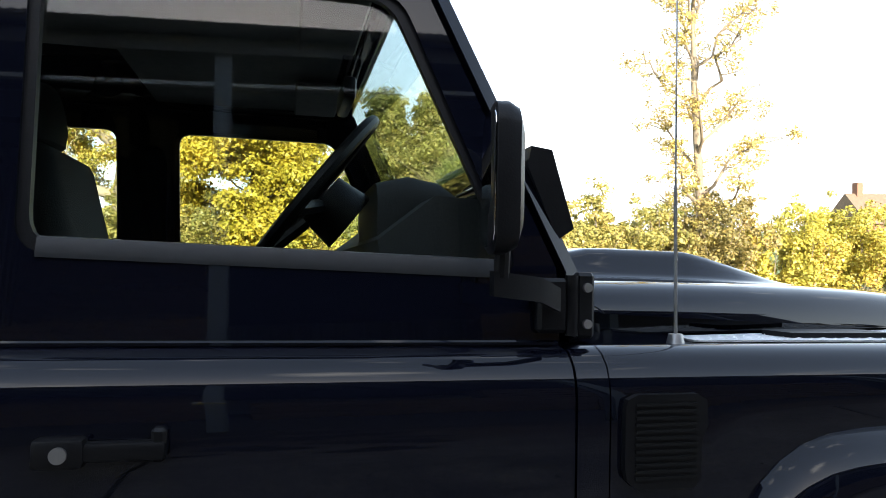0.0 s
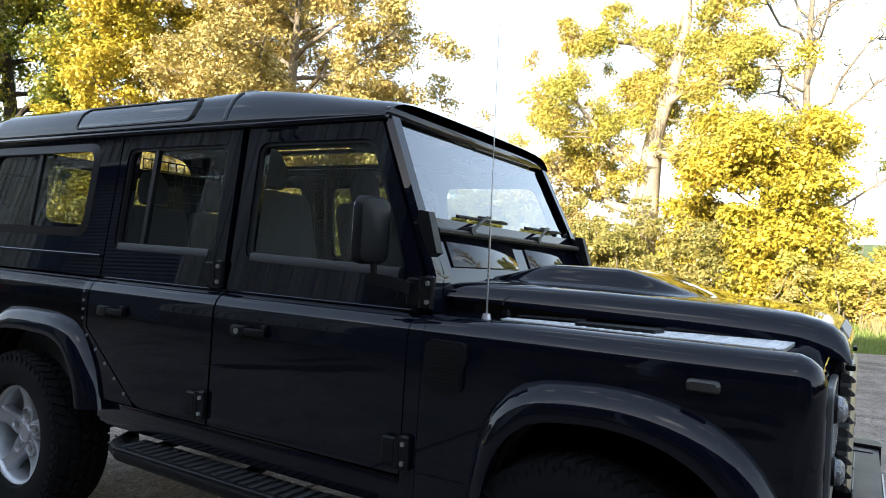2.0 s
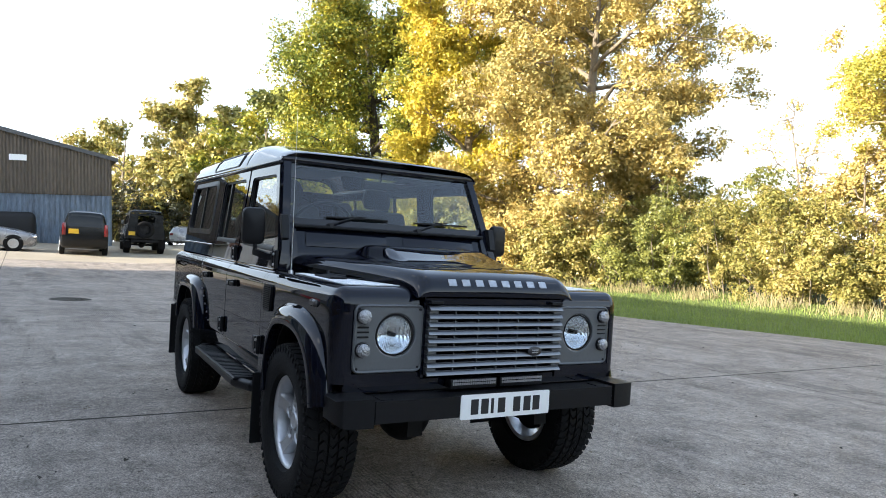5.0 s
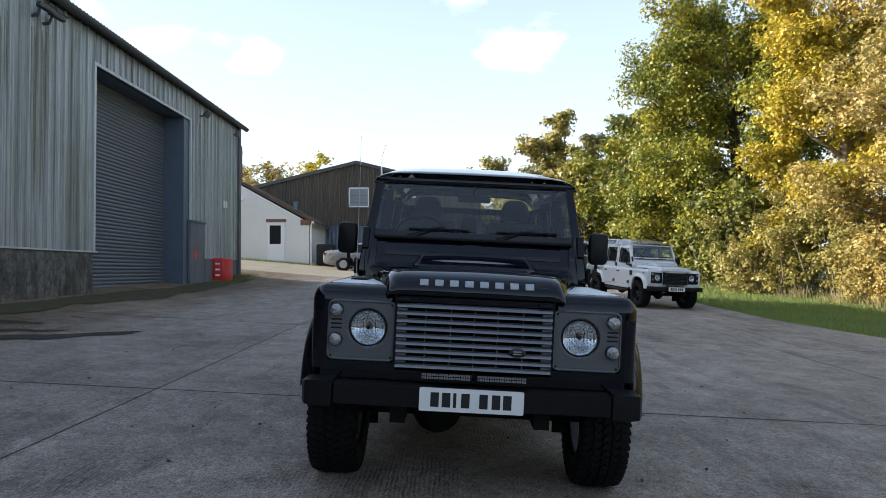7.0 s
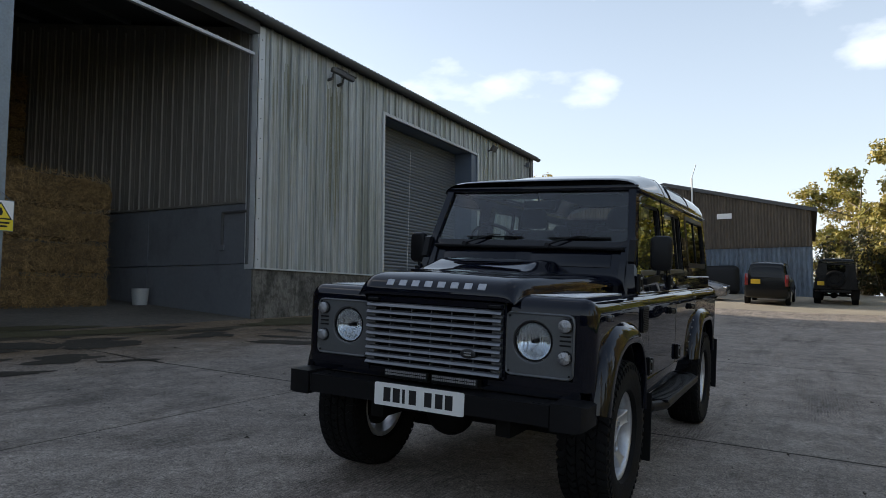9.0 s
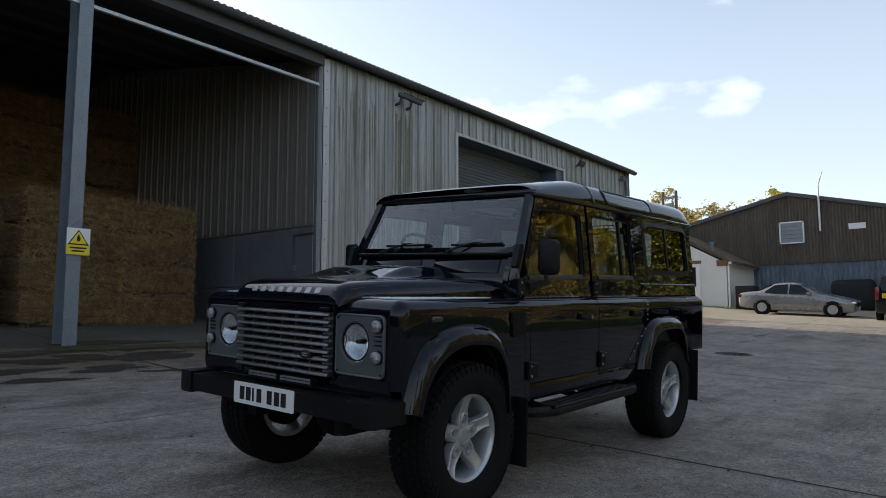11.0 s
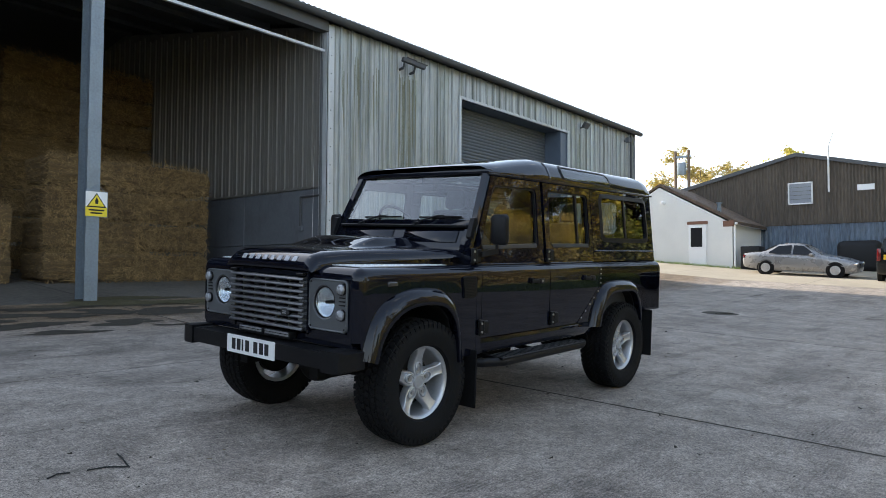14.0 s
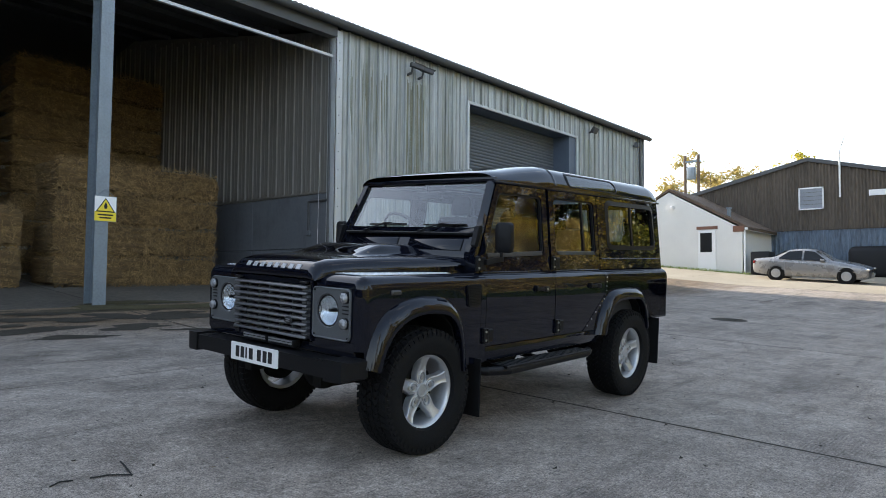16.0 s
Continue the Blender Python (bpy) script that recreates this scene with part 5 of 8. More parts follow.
def off_road_car(name, label, m, steer=0.0):
    root = thing(name, label, "car", m=m)

    def bp(nm, bm, material, parent=None, lab="", smooth=35):
        o = part(nm, bm, material, parent or root, lab, smooth)
        if parent is None:
            o.matrix_basis = BODY
        return o

    # floor pan, chassis, axles
    bm = bmesh.new()
    box(bm, -3.5, 0.35, -0.55, 0.55, 0.50, 0.60)
    box(bm, -3.5, 0.50, -0.42, -0.34, 0.42, 0.55)
    box(bm, -3.5, 0.50, 0.34, 0.42, 0.42, 0.55)
    box(bm, -0.58, 0.45, -0.55, 0.55, 0.55, 1.0)
    box(bm, -2.25, -0.6, -0.80, 0.80, 0.56, 0.62)
    box(bm, -3.55, -2.2, -0.56, 0.56, 0.56, 0.80)
    bp("chassis", bm, m_dark, lab="black painted steel chassis and floor")
    for x in (0.0, -2.794):
        bm = bmesh.new()
        rod(bm, (x, -0.68, 0.40), (x, 0.68, 0.40), 0.05, n=14)
        s = bmesh.ops.create_uvsphere(bm, u_segments=16, v_segments=10, radius=0.15)
        bmesh.ops.translate(bm, vec=(x, -0.18 if x == 0.0 else 0.1, 0.40), verts=s["verts"])
        part("axle", bm, m_dark, root)
    for x in (0.0, -2.794):
        for s in (1, -1):
            wheel(root, x, s * 0.752, s, steer if x == 0.0 else 0.0)

    for s in (1, -1):
        # front wing with its rounded front corner
        def bot_f(x):
            return lerp_line(ARCH_F, x) - 0.03 if -0.37 < x < 0.53 else (0.52 if x < 0 else 0.70)
        plan = straight(-0.543, 0.49, 26, (-0.372, -0.368))
        for q in range(1, 9):
            a = radians(90 * q / 8)
            plan.append((0.49 + 0.072 * math.sin(a), 0.778 + 0.072 * math.cos(a), -math.sin(a), -math.cos(a)))
        bm = bmesh.new()
        side_panel(bm, s, plan, bot_f)
        front_wing = bp("front_wing", bm, m_paint)
        bm = bmesh.new()
        side_panel(bm, s, straight(-0.5995, -0.5455, 2), lambda x: 0.52)
        bp("bulkhead_side", bm, m_paint)
        # wing top
        bm = bmesh.new()
        top = [(-0.543, 0.66), (-0.543, 0.779), (0.40, 0.779), (0.485, 0.776), (0.492, 0.44), (0.40, 0.47)]
        prism(bm, [(x, s * y) for x, y in top], "z", 1.118, 1.138)
        bp("wing_top", bm, m_paint)
        bm = bmesh.new()
        plate = [(-0.33, 0.665), (-0.33, 0.745), (0.30, 0.765), (0.445, 0.765), (0.46, 0.74), (0.465, 0.49), (0.455, 0.478), (0.30, 0.515)]
        prism(bm, [(x, s * y) for x, y in plate], "z", 1.139, 1.143)
        chequer = bp("chequer_plate", bm, m_chequer, None, "raw aluminium chequer plate on the wing")
        bm = bmesh.new()
        for i in range(29):
            for j in range(11):
                px, py = -0.325 + 0.027 * i + (0.0135 if j % 2 else 0), 0.485 + 0.027 * j
                lo = 0.680 - 0.155 * (px + 0.33) / 0.63 if px < 0.30 else 0.525 - 0.035 * (px - 0.30) / 0.155
                if lo + 0.012 < py < 0.742 and px < 0.445:
                    c, sn = math.cos(radians(45 if (i + j) % 2 else -45)), math.sin(radians(45 if (i + j) % 2 else -45))
                    ring = [(px + u * c - v * sn, s * (py + u * sn + v * c)) for u, v in ((-0.011, 0), (0, -0.0028), (0.011, 0), (0, 0.0028))]
                    base = [bm.verts.new((x, y, 1.143)) for x, y in ring]
                    tip = bm.verts.new((px, s * py, 1.1462))
                    for q in range(4):
                        bm.faces.new((base[q], base[(q + 1) % 4], tip))
        tagged(part("tread_pattern", bm, m_silver_tread, chequer, smooth=5), kind="stuff")
        if s < 0:
            bm = bmesh.new()
            prism(bm, [(-0.11, -0.64), (-0.09, -0.618), (0.12, -0.618), (0.14, -0.64), (0.13, -0.715), (-0.10, -0.715)], "z", 1.1435, 1.153)
            bevel_all(bm, 0.003, 1)
            part("wing_air_inlet", bm, m_black, chequer, "black plastic air inlet on the wing top")
        # wheel arch flares
        for outer, inner, nm in ((ARCH_F, ARCH_FI, "f"), (ARCH_R, ARCH_RI, "r")):
            bm = bmesh.new()
            rows = []
            for (xo, zo), (xi, zi) in zip(outer, inner):
                ring = []
                for t, y in ((0.0, 0.845), (0.05, 0.857), (0.18, 0.877), (0.36, 0.894), (0.6, 0.907), (0.9, 0.914), (1.0, 0.909), (1.0, 0.86)):
                    ring.append((xo + (xi - xo) * t, s * y, zo + (zi - zo) * t))
                ring.append((xo + (xi - xo) * 0.8, s * 0.80, zo + (zi - zo) * 0.8))
                rows.append(ring)
            # smooth the run of the arch
            fine = []
            for i in range(len(rows) - 1):
                p0, p1, p2, p3 = rows[max(i - 1, 0)], rows[i], rows[i + 1], rows[min(i + 2, len(rows) - 1)]
                for k in range(3):
                    t = k / 3
                    fine.append([tuple(0.5 * ((2 * b) + (-a + c) * t + (2 * a - 5 * b + 4 * c - d) * t * t + (-a + 3 * b - 3 * c + d) * t ** 3) for a, b, c, d in zip(q0, q1, q2, q3)) for q0, q1, q2, q3 in zip(p0, p1, p2, p3)])
            fine.append(rows[-1])
            loft(bm, fine, closed=True, caps=True)
            bp("wheel_arch_flare", bm, m_paint, smooth=50)
            # inner arch liner
            bm = bmesh.new()
            cols = [[(xi, s * 0.85, zi + 0.01), (xi, s * 0.50, zi + 0.01)] for xi, zi in inner]
            skin(bm, cols, 0.012)
            prism(bm, [(x, z) for x, z in inner], "y", s * 0.50, s * 0.49)
            bp("arch_liner", bm, m_dark)
        # doors
        for x0, x1, nm in ((-0.604, -1.492, "front_door"), (-1.502, -2.30, "rear_door")):
            front = nm == "front_door"
            bm = bmesh.new()
            def bot_d(x, front=front):
                return 0.63 if front or x > -1.93 else 0.63 + (-1.93 - x) / 0.40 * 0.32
            side_panel(bm, s, straight(x1, x0, 16), bot_d)
            # upper half
            if front:
                outer = spread([(-0.606, 1.146), (-1.506, 1.146), (-1.514, 1.796), (-0.858, 1.796)], 4)
                # the front edge rises upright from the hinge, then leans back with the windscreen
                outer[18:] = [(-0.858 + 0.250 * i / 5, 1.796 - 0.530 * i / 5) for i in range(6)]
                hole = [(-0.668, 1.254), (-1.436, 1.272), (-1.446, 1.733), (-0.878, 1.730)]
            else:
                outer = spread([(-1.540, 1.146), (-2.325, 1.146), (-2.325, 1.796), (-1.552, 1.796)], 4)
                hole = [(-1.612, 1.274), (-2.272, 1.278), (-2.278, 1.735), (-1.618, 1.735)]
            upper_frame(bm, s, outer, round_quad(hole, 0.05))
            door = bp(nm, bm, m_paint, None, "black painted door with a bare window frame")
            # glass and its channel
            bm = bmesh.new()
            gp = round_quad([(hole[0][0] + 0.012, hole[0][1] - 0.007), (hole[1][0] - 0.012, hole[1][1] - 0.007), (hole[2][0] - 0.012, hole[2][1] + 0.008), (hole[3][0] + 0.012, hole[3][1] + 0.008)], 0.05)
            prism_y = [(x, s * (upper_y(z) - 0.022), z) for x, z in gp]
            f1 = [bm.verts.new(p) for p in prism_y]
            bm.faces.new(f1)
            g = part("window_glass", bm, m_glass, door)
            g.visible_shadow = False
            bm = bmesh.new()
            inn = round_quad([(hole[0][0] - 0.016, hole[0][1] + 0.014), (hole[1][0] + 0.016, hole[1][1] + 0.014), (hole[2][0] + 0.016, hole[2][1] - 0.012), (hole[3][0] - 0.016, hole[3][1] - 0.012)], 0.045)
            out = round_quad(hole, 0.05)
            k = len(out)
            vo = [bm.verts.new((x, s * (upper_y(z) - 0.008), z)) for x, z in out]
            vi = [bm.verts.new((x, s * (upper_y(z) - 0.008), z)) for x, z in inn]
            vi2 = [bm.verts.new((x, s * (upper_y(z) - 0.024), z)) for x, z in inn]
            for i in range(k):
                j = (i + 1) % k
                bm.faces.new((vo[i], vo[j], vi[j], vi[i]))
                bm.faces.new((vi[i], vi[j], vi2[j], vi2[i]))
            part("window_seal", bm, m_black, door)
            # bright sill under the glass
            bm = bmesh.new()
            rings = []
            for x, zb in ((hole[0][0] - 0.035, hole[0][1]), (hole[1][0] + 0.03, hole[1][1])):
                yb = upper_y(zb)
                rings.append([(x, s * (yb - 0.020), zb - 0.004), (x, s * (yb + 0.003), zb - 0.006), (x, s * (yb + 0.004), zb + 0.002), (x, s * (yb - 0.004), zb + 0.024), (x, s * (yb - 0.020), zb + 0.026)])
            loft(bm, rings, caps=True)
            part("window_sill_strip", bm, m_sill, door)
            if not front:
                bm = bmesh.new()
                loft(bm, [[(x, s * (upper_y(z) - d), z) for x, d in ((-2.105, 0.034), (-2.105, 0.012), (-2.080, 0.012), (-2.080, 0.034))] for z in (1.272, 1.738)], caps=True)
                part("window_bar", bm, m_black, door)
            # waist lip
            bm = bmesh.new()
            box(bm, x1 + 0.004, x0 - 0.004, s * 0.772, s * 0.79, 1.137, 1.147, 0.003, 1)
            part("waist_lip", bm, m_paint, door)
            # handle with lock
            hx = -1.205 if front else -2.03
            hz = 1.008
            bm = bmesh.new()
            box(bm, hx - 0.165, hx, s * 0.852, s * 0.876, hz - 0.013, hz + 0.013, 0.006, 2)
            box(bm, hx - 0.165, hx - 0.10, s * 0.850, s * 0.880, hz - 0.02, hz + 0.02, 0.007, 2)
            box(bm, hx - 0.02, hx, s * 0.850, s * 0.872, hz - 0.016, hz + 0.03, 0.005, 1)
            h = part("door_handle", bm, m_black, door, "black pull handle with a key lock")
            if front:
                bm = bmesh.new()
                rod(bm, (hx - 0.13, s * 0.878, hz), (hx - 0.13, s * 0.884, hz), 0.011, n=16)
                part("lock", bm, m_steel, h)
            # hinges
            for hz2 in (1.205, 0.705):
                up = hz2 > 1
                xx = (-0.590 if up else -0.600) if front else (-1.565 if up else -1.535)
                yy = upper_y(hz2) if up else 0.85
                bm = bmesh.new()
                box(bm, xx - 0.060, xx - 0.008, s * yy, s * (yy + 0.026), hz2 - 0.045, hz2 + 0.045, 0.006, 1)
                box(bm, xx + 0.006, xx + 0.040, s * yy, s * (yy + 0.024), hz2 - 0.055, hz2 + 0.055, 0.006, 1)
                rod(bm, (xx, s * (yy + 0.018), hz2 - 0.05), (xx, s * (yy + 0.018), hz2 + 0.05), 0.011, n=12)
                hg = part("door_hinge", bm, m_black, door)
                for dz in (-0.03, 0.03):
                    bm = bmesh.new()
                    rod(bm, (xx + 0.024, s * (yy + 0.022), hz2 + dz), (xx + 0.024, s * (yy + 0.032), hz2 + dz), 0.0078, n=10)
                    part("bolt", bm, m_steel, hg)
        # pillar between the doors and behind them, sill
        bm = bmesh.new()
        box(bm, -1.56, -1.44, s * 0.70, s * 0.755, 0.63, 1.14)
        bp("door_pillar", bm, m_paint)
        for x0, x1 in ((-1.58, -1.46), (-2.37, -2.29)):
            bm = bmesh.new()
            loft(bm, [[(x0, s * (upper_y(z) - 0.035), z), (x1, s * (upper_y(z) - 0.035), z), (x1, s * (upper_y(z) - 0.075), z), (x0, s * (upper_y(z) - 0.075), z)] for z in (1.0, 1.80)], caps=True)
            bp("door_pillar", bm, m_paint)
        bm = bmesh.new()
        box(bm, -2.20, -0.36, s * 0.79, s * 0.842, 0.52, 0.624, 0.008, 2)
        bp("sill", bm, m_paint)
        # rear quarter
        bm = bmesh.new()
        def bot_r(x):
            return lerp_line(ARCH_R, x) - 0.03 if -3.15 < x < -2.16 else 0.655
        side_panel(bm, s, straight(-3.60, -2.31, 26, (-3.148, -3.152)), bot_r)
        lowx = [-2.31 + i * 0.04 for i in range(10)]
        side_panel(bm, s, [(x, 0.85, 0, -1) for x in lowx], lambda x: lerp_line(ARCH_R, x) - 0.03 if x < -2.17 else 0.63, lambda x: 0.63 + max(0.0, (-1.93 - 0.012 - x) / 0.40 * 0.32))
        quarter = bp("rear_quarter_panel", bm, m_paint)
        for i in range(5):
            t = (i + 0.5) / 5
            bm = bmesh.new()
            rod(bm, (-1.97 - 0.36 * t, s * 0.85, 0.645 + 0.27 * t), (-1.97 - 0.36 * t, s * 0.8545, 0.645 + 0.27 * t), 0.007, n=8)
            part("rivet", bm, m_steel, quarter)
        for z in (0.96, 1.0, 1.04, 1.08):
            bm = bmesh.new()
            rod(bm, (-2.335, s * 0.85, z), (-2.335, s * 0.8545, z), 0.006, n=8)
            part("rivet", bm, m_steel, quarter)
        bm = bmesh.new()
        outer = [(-2.335, 1.146), (-3.60, 1.146), (-3.60, 1.796), (-2.335, 1.796)]
        hole = [(-2.51, 1.345), (-3.47, 1.345), (-3.46, 1.745), (-2.51, 1.745)]
        upper_frame(bm, s, spread(outer, 4), round_quad(hole, 0.07))
        box(bm, -3.59, -2.345, s * 0.768, s * 0.786, 1.232, 1.245, 0.004, 1)
        upper = bp("rear_side_panel", bm, m_paint)
        bm = bmesh.new()
        bm.faces.new([bm.verts.new((x, s * (upper_y(z) - 0.012), z)) for x, z in round_quad([(-2.49, 1.33), (-3.49, 1.33), (-3.48, 1.76), (-2.49, 1.76)], 0.07)])
        g = part("side_window_glass", bm, m_tglass, upper)
        g.visible_shadow = False
        bm = bmesh.new()
        a = round_quad([(-2.485, 1.32), (-3.495, 1.32), (-3.485, 1.77), (-2.485, 1.77)], 0.085)
        b = round_quad([(-2.525, 1.362), (-3.455, 1.362), (-3.445, 1.730), (-2.525, 1.730)], 0.06)
        for i in range(len(a)):
            j = (i + 1) % len(a)
            q = [(p, d) for p, d in ((a[i], 0.001), (a[j], 0.001), (b[j], 0.009), (b[i], 0.009))]
            bm.faces.new([bm.verts.new((p[0], s * (upper_y(p[1]) + d), p[1])) for p, d in q])
            bm.faces.new([bm.verts.new((p[0], s * (upper_y(p[1]) + d), p[1])) for p, d in ((b[i], 0.009), (b[j], 0.009), (b[j], -0.015), (b[i], -0.015))])
        part("window_seal", bm, m_black, upper)
        bm = bmesh.new()
        loft(bm, [[(x, s * (upper_y(z) - d), z) for x, d in ((-3.02, 0.024), (-3.02, 0.004), (-2.99, 0.004), (-2.99, 0.024))] for z in (1.355, 1.735)], caps=True)
        part("window_bar", bm, m_black, upper)
        # roof side window
        bm = bmesh.new()
        # it follows the curve of the roof's edge: u along the car, v up the curve
        def on_roof(u, v, d):
            t = max(0.0, min(0.999, v)) * 3
            i = int(t)
            cv = ((0.712, 1.838), (0.703, 1.868), (0.676, 1.922), (0.636, 1.963))
            y = cv[i][0] + (cv[i + 1][0] - cv[i][0]) * (t - i)
            z = cv[i][1] + (cv[i + 1][1] - cv[i][1]) * (t - i)
            ny, nz = cv[i + 1][1] - cv[i][1], cv[i][0] - cv[i + 1][0]
            ln = math.hypot(ny, nz)
            return (u, s * (y + d * ny / ln), z + d * nz / ln)
        def oval(w, h, r):
            return [(-2.30 + a, 0.5 + b / 0.128) for a, b in rounded(w, h, r, 8)]
        loft(bm, [[on_roof(u, v, d) for u, v in oval(w, h, r)] for w, h, r, d in ((0.885, 0.122, 0.05, 0.001), (0.87, 0.114, 0.048, 0.008), (0.84, 0.096, 0.042, 0.008), (0.835, 0.092, 0.04, 0.002), (0.835, 0.092, 0.04, -0.02))])
        al = bp("roof_window_seal", bm, m_black, smooth=50)
        bm = bmesh.new()
        cols = [[on_roof(-2.30 + 0.42 * (2 * i / 12 - 1), 0.12 + 0.76 * j / 6, 0.003) for j in range(7)] for i in range(13)]
        loft(bm, cols, closed=False)
        part("roof_window_glass", bm, m_tglass, al, "dark tinted roof side window").visible_shadow = False
        # mirror, turned towards the driver
        turn = Matrix.Translation((-0.730, s * 0.885, 0)) @ Matrix.Rotation(radians(s * 8), 4, "Z") @ Matrix.Translation((0.715, -s * 0.885, 0))
        bm = bmesh.new()
        rings = []
        for x, k in ((-0.745, 0.93), (-0.74, 1.0), (-0.722, 1.0), (-0.706, 0.92), (-0.698, 0.7)):
            rings.append([(x + (0.0 if y < 0.868 else -0.004), s * y, z) for y, z in rounded(0.135 * k, 0.222 * k, 0.035 * k, 4, 0.885, 1.395)])
        loft(bm, rings, caps=True)
        mir = bp("door_mirror", bm, m_black, None, "black plastic door mirror on an arm")
        bm = bmesh.new()
        prism(bm, rounded(0.135, 0.20, 0.03, 4, 0.885 * s, 1.395), "x", -0.748, -0.7465)
        part("mirror_glass", bm, m_mirror, mir).matrix_basis = turn
        mir.data.transform(turn)
        bm = bmesh.new()
        rod(bm, (-0.735, s * 0.872, 1.29), (-0.735, s * 0.868, 1.25), 0.012, n=10)
        rings = [[(x, s * (y + dy), z + dz) for dy, dz in ((-0.012, -0.022), (0.012, -0.022), (0.012, 0.016), (-0.012, 0.016))] for x, y, z in ((-0.75, 0.868, 1.243), (-0.67, 0.855, 1.235), (-0.622, 0.815, 1.218))]
        loft(bm, rings, caps=True)
        part("mirror_arm", bm, m_black, mir)
        # wing vent
        bm = bmesh.new()
        o = [(-0.512, 1.055), (-0.508, 1.072), (-0.49, 1.08), (-0.385, 1.08), (-0.368, 1.07), (-0.366, 1.03), (-0.378, 1.00), (-0.378, 0.945), (-0.39, 0.93), (-0.49, 0.93), (-0.508, 0.945), (-0.512, 0.96)]
        prism(bm, o, "y", s * 0.851, s * 0.864)
        bevel_all(bm, 0.004, 2)
        vent = bp("wing_vent", bm, m_black)
        vent.matrix_basis = BODY @ Matrix.Translation((-0.013, 0, -0.012))
        for i in range(12):
            bm = bmesh.new()
            box(bm, -0.495, -0.388, s * 0.863, s * 0.8675, 0.946 + i * 0.0105, 0.951 + i * 0.0105)
            part("vent_slat", bm, m_dark, vent)
        # side repeater
        bm = bmesh.new()
        rings = [[(x, s * y, z) for x, z in rounded(w, h, 0.012 * h / 0.032, 4, 0.292, 1.038)] for y, w, h in ((0.85, 0.084, 0.034), (0.858, 0.082, 0.032), (0.866, 0.066, 0.02))]
        loft(bm, rings, caps=True)
        bp("side_repeater", bm, m_repeater, None, "smoked indicator repeater")
        if s > 0:
            bm = bmesh.new()
            pipe(bm, [(-3.05, 0.62, 0.56), (-3.24, 0.66, 0.59), (-3.36, 0.74, 0.60), (-3.43, 0.815, 0.60)], 0.032, 14)
            part("exhaust_pipe", bm, m_steel, root, "bright steel exhaust tail pipe")
        # mud flaps
        for x, z0, z1, y0, y1 in ((-0.485, 0.16, 0.56, 0.58, 0.905), (-3.29, 0.21, 0.66, 0.58, 0.915)):
            bm = bmesh.new()
            box(bm, x - 0.006, x + 0.006, s * y0, s * y1, z0 - 0.0145 * x, z1 - 0.0145 * x, 0.004, 1)
            part("mud_flap", bm, m_rubber, root, "black rubber mud flap")
        # side step
        bm = bmesh.new()
        pipe(bm, [(-0.48, s * 0.72, 0.47), (-0.60, s * 0.87, 0.465), (-0.78, s * 0.925, 0.462), (-1.88, s * 0.925, 0.49), (-1.98, s * 0.88, 0.493), (-2.05, s * 0.76, 0.495)], 0.032, 12)
        for x in (-0.75, -1.32, -1.85):
            rod(bm, (x, s * 0.50, 0.52), (x, s * 0.92, 0.47), 0.022, n=8)
        step = part("side_step", bm, m_black, root, "black tubular side step with a ribbed tread")
        bm = bmesh.new()
        vs = box(bm, -1.90, -0.72, s * 0.80, s * 0.955, 0.0, 0.018, 0.004, 1)
        bmesh.ops.transform(bm, matrix=Matrix.Translation((0, 0, 0.468)) @ Matrix.Rotation(radians(1.0), 4, "Y"), verts=vs)
        part("step_tread", bm, m_black, step)
        for i in range(24):
            x = -0.76 - i * 0.048
            bm = bmesh.new()
            box(bm, x - 0.013, x + 0.013, s * 0.815, s * 0.94, 0.486 - 0.0175 * x, 0.490 - 0.0175 * x)
            part("step_rib", bm, m_sill, step)
        # wing front: lamp panel, lamps
        bm = bmesh.new()
        cy, cz = 0.549 * s, 0.920
        k = 120
        # raised rim, flat panel, dished round hole for the headlamp
        rows = [[(x, *ray_out((cy, cz), 2 * math.pi * q / k, rounded(w, h, r, 6, 0.582 * s, 0.905))) for q in range(k)] for x, w, h, r in ((0.562, 0.354, 0.314, 0.034), (0.571, 0.352, 0.312, 0.033), (0.5745, 0.342, 0.302, 0.03), (0.5715, 0.332, 0.292, 0.026), (0.569, 0.328, 0.288, 0.025))]
        rows += [[(x, cy + r * math.cos(2 * math.pi * q / k), cz + r * math.sin(2 * math.pi * q / k)) for q in range(k)] for x, r in ((0.569, 0.106), (0.567, 0.102), (0.552, 0.098))]
        loft(bm, rows)
        surround = bp("lamp_surround", bm, m_grey, None, "grey satin headlamp surround", smooth=25)
        for dy, dz in ((0.155, 0.135), (-0.155, 0.135), (0.155, -0.135), (-0.155, -0.135)):
            bm = bmesh.new()
            rod(bm, (0.568, 0.582 * s + dy, 0.905 + dz), (0.5735, 0.582 * s + dy, 0.905 + dz), 0.007, 0.006, n=10)
            part("screw", bm, m_black, surround)
        bm = bmesh.new()
        o = [(0.405 * s, 0.745), (0.79 * s, 0.745), (0.79 * s, 0.69), (0.405 * s, 0.69)]
        prism(bm, o, "x", 0.505, 0.563)
        prism(bm, [(0.753 * s, 1.066), (0.785 * s, 1.066), (0.785 * s, 0.70), (0.753 * s, 0.70)], "x", 0.505, 0.559)
        loft(bm, [[(0.485, s * y, 1.139), (0.50, s * y, 1.138), (0.526, s * y, 1.128), (0.546, s * y, 1.11), (0.558, s * y, 1.085), (0.562, s * y, 1.06), (0.485, s * y, 1.06)] for y in (0.43, 0.779)], caps=True)
        bp("wing_front", bm, m_paint)
        lamp = thing("headlamp", "", "")
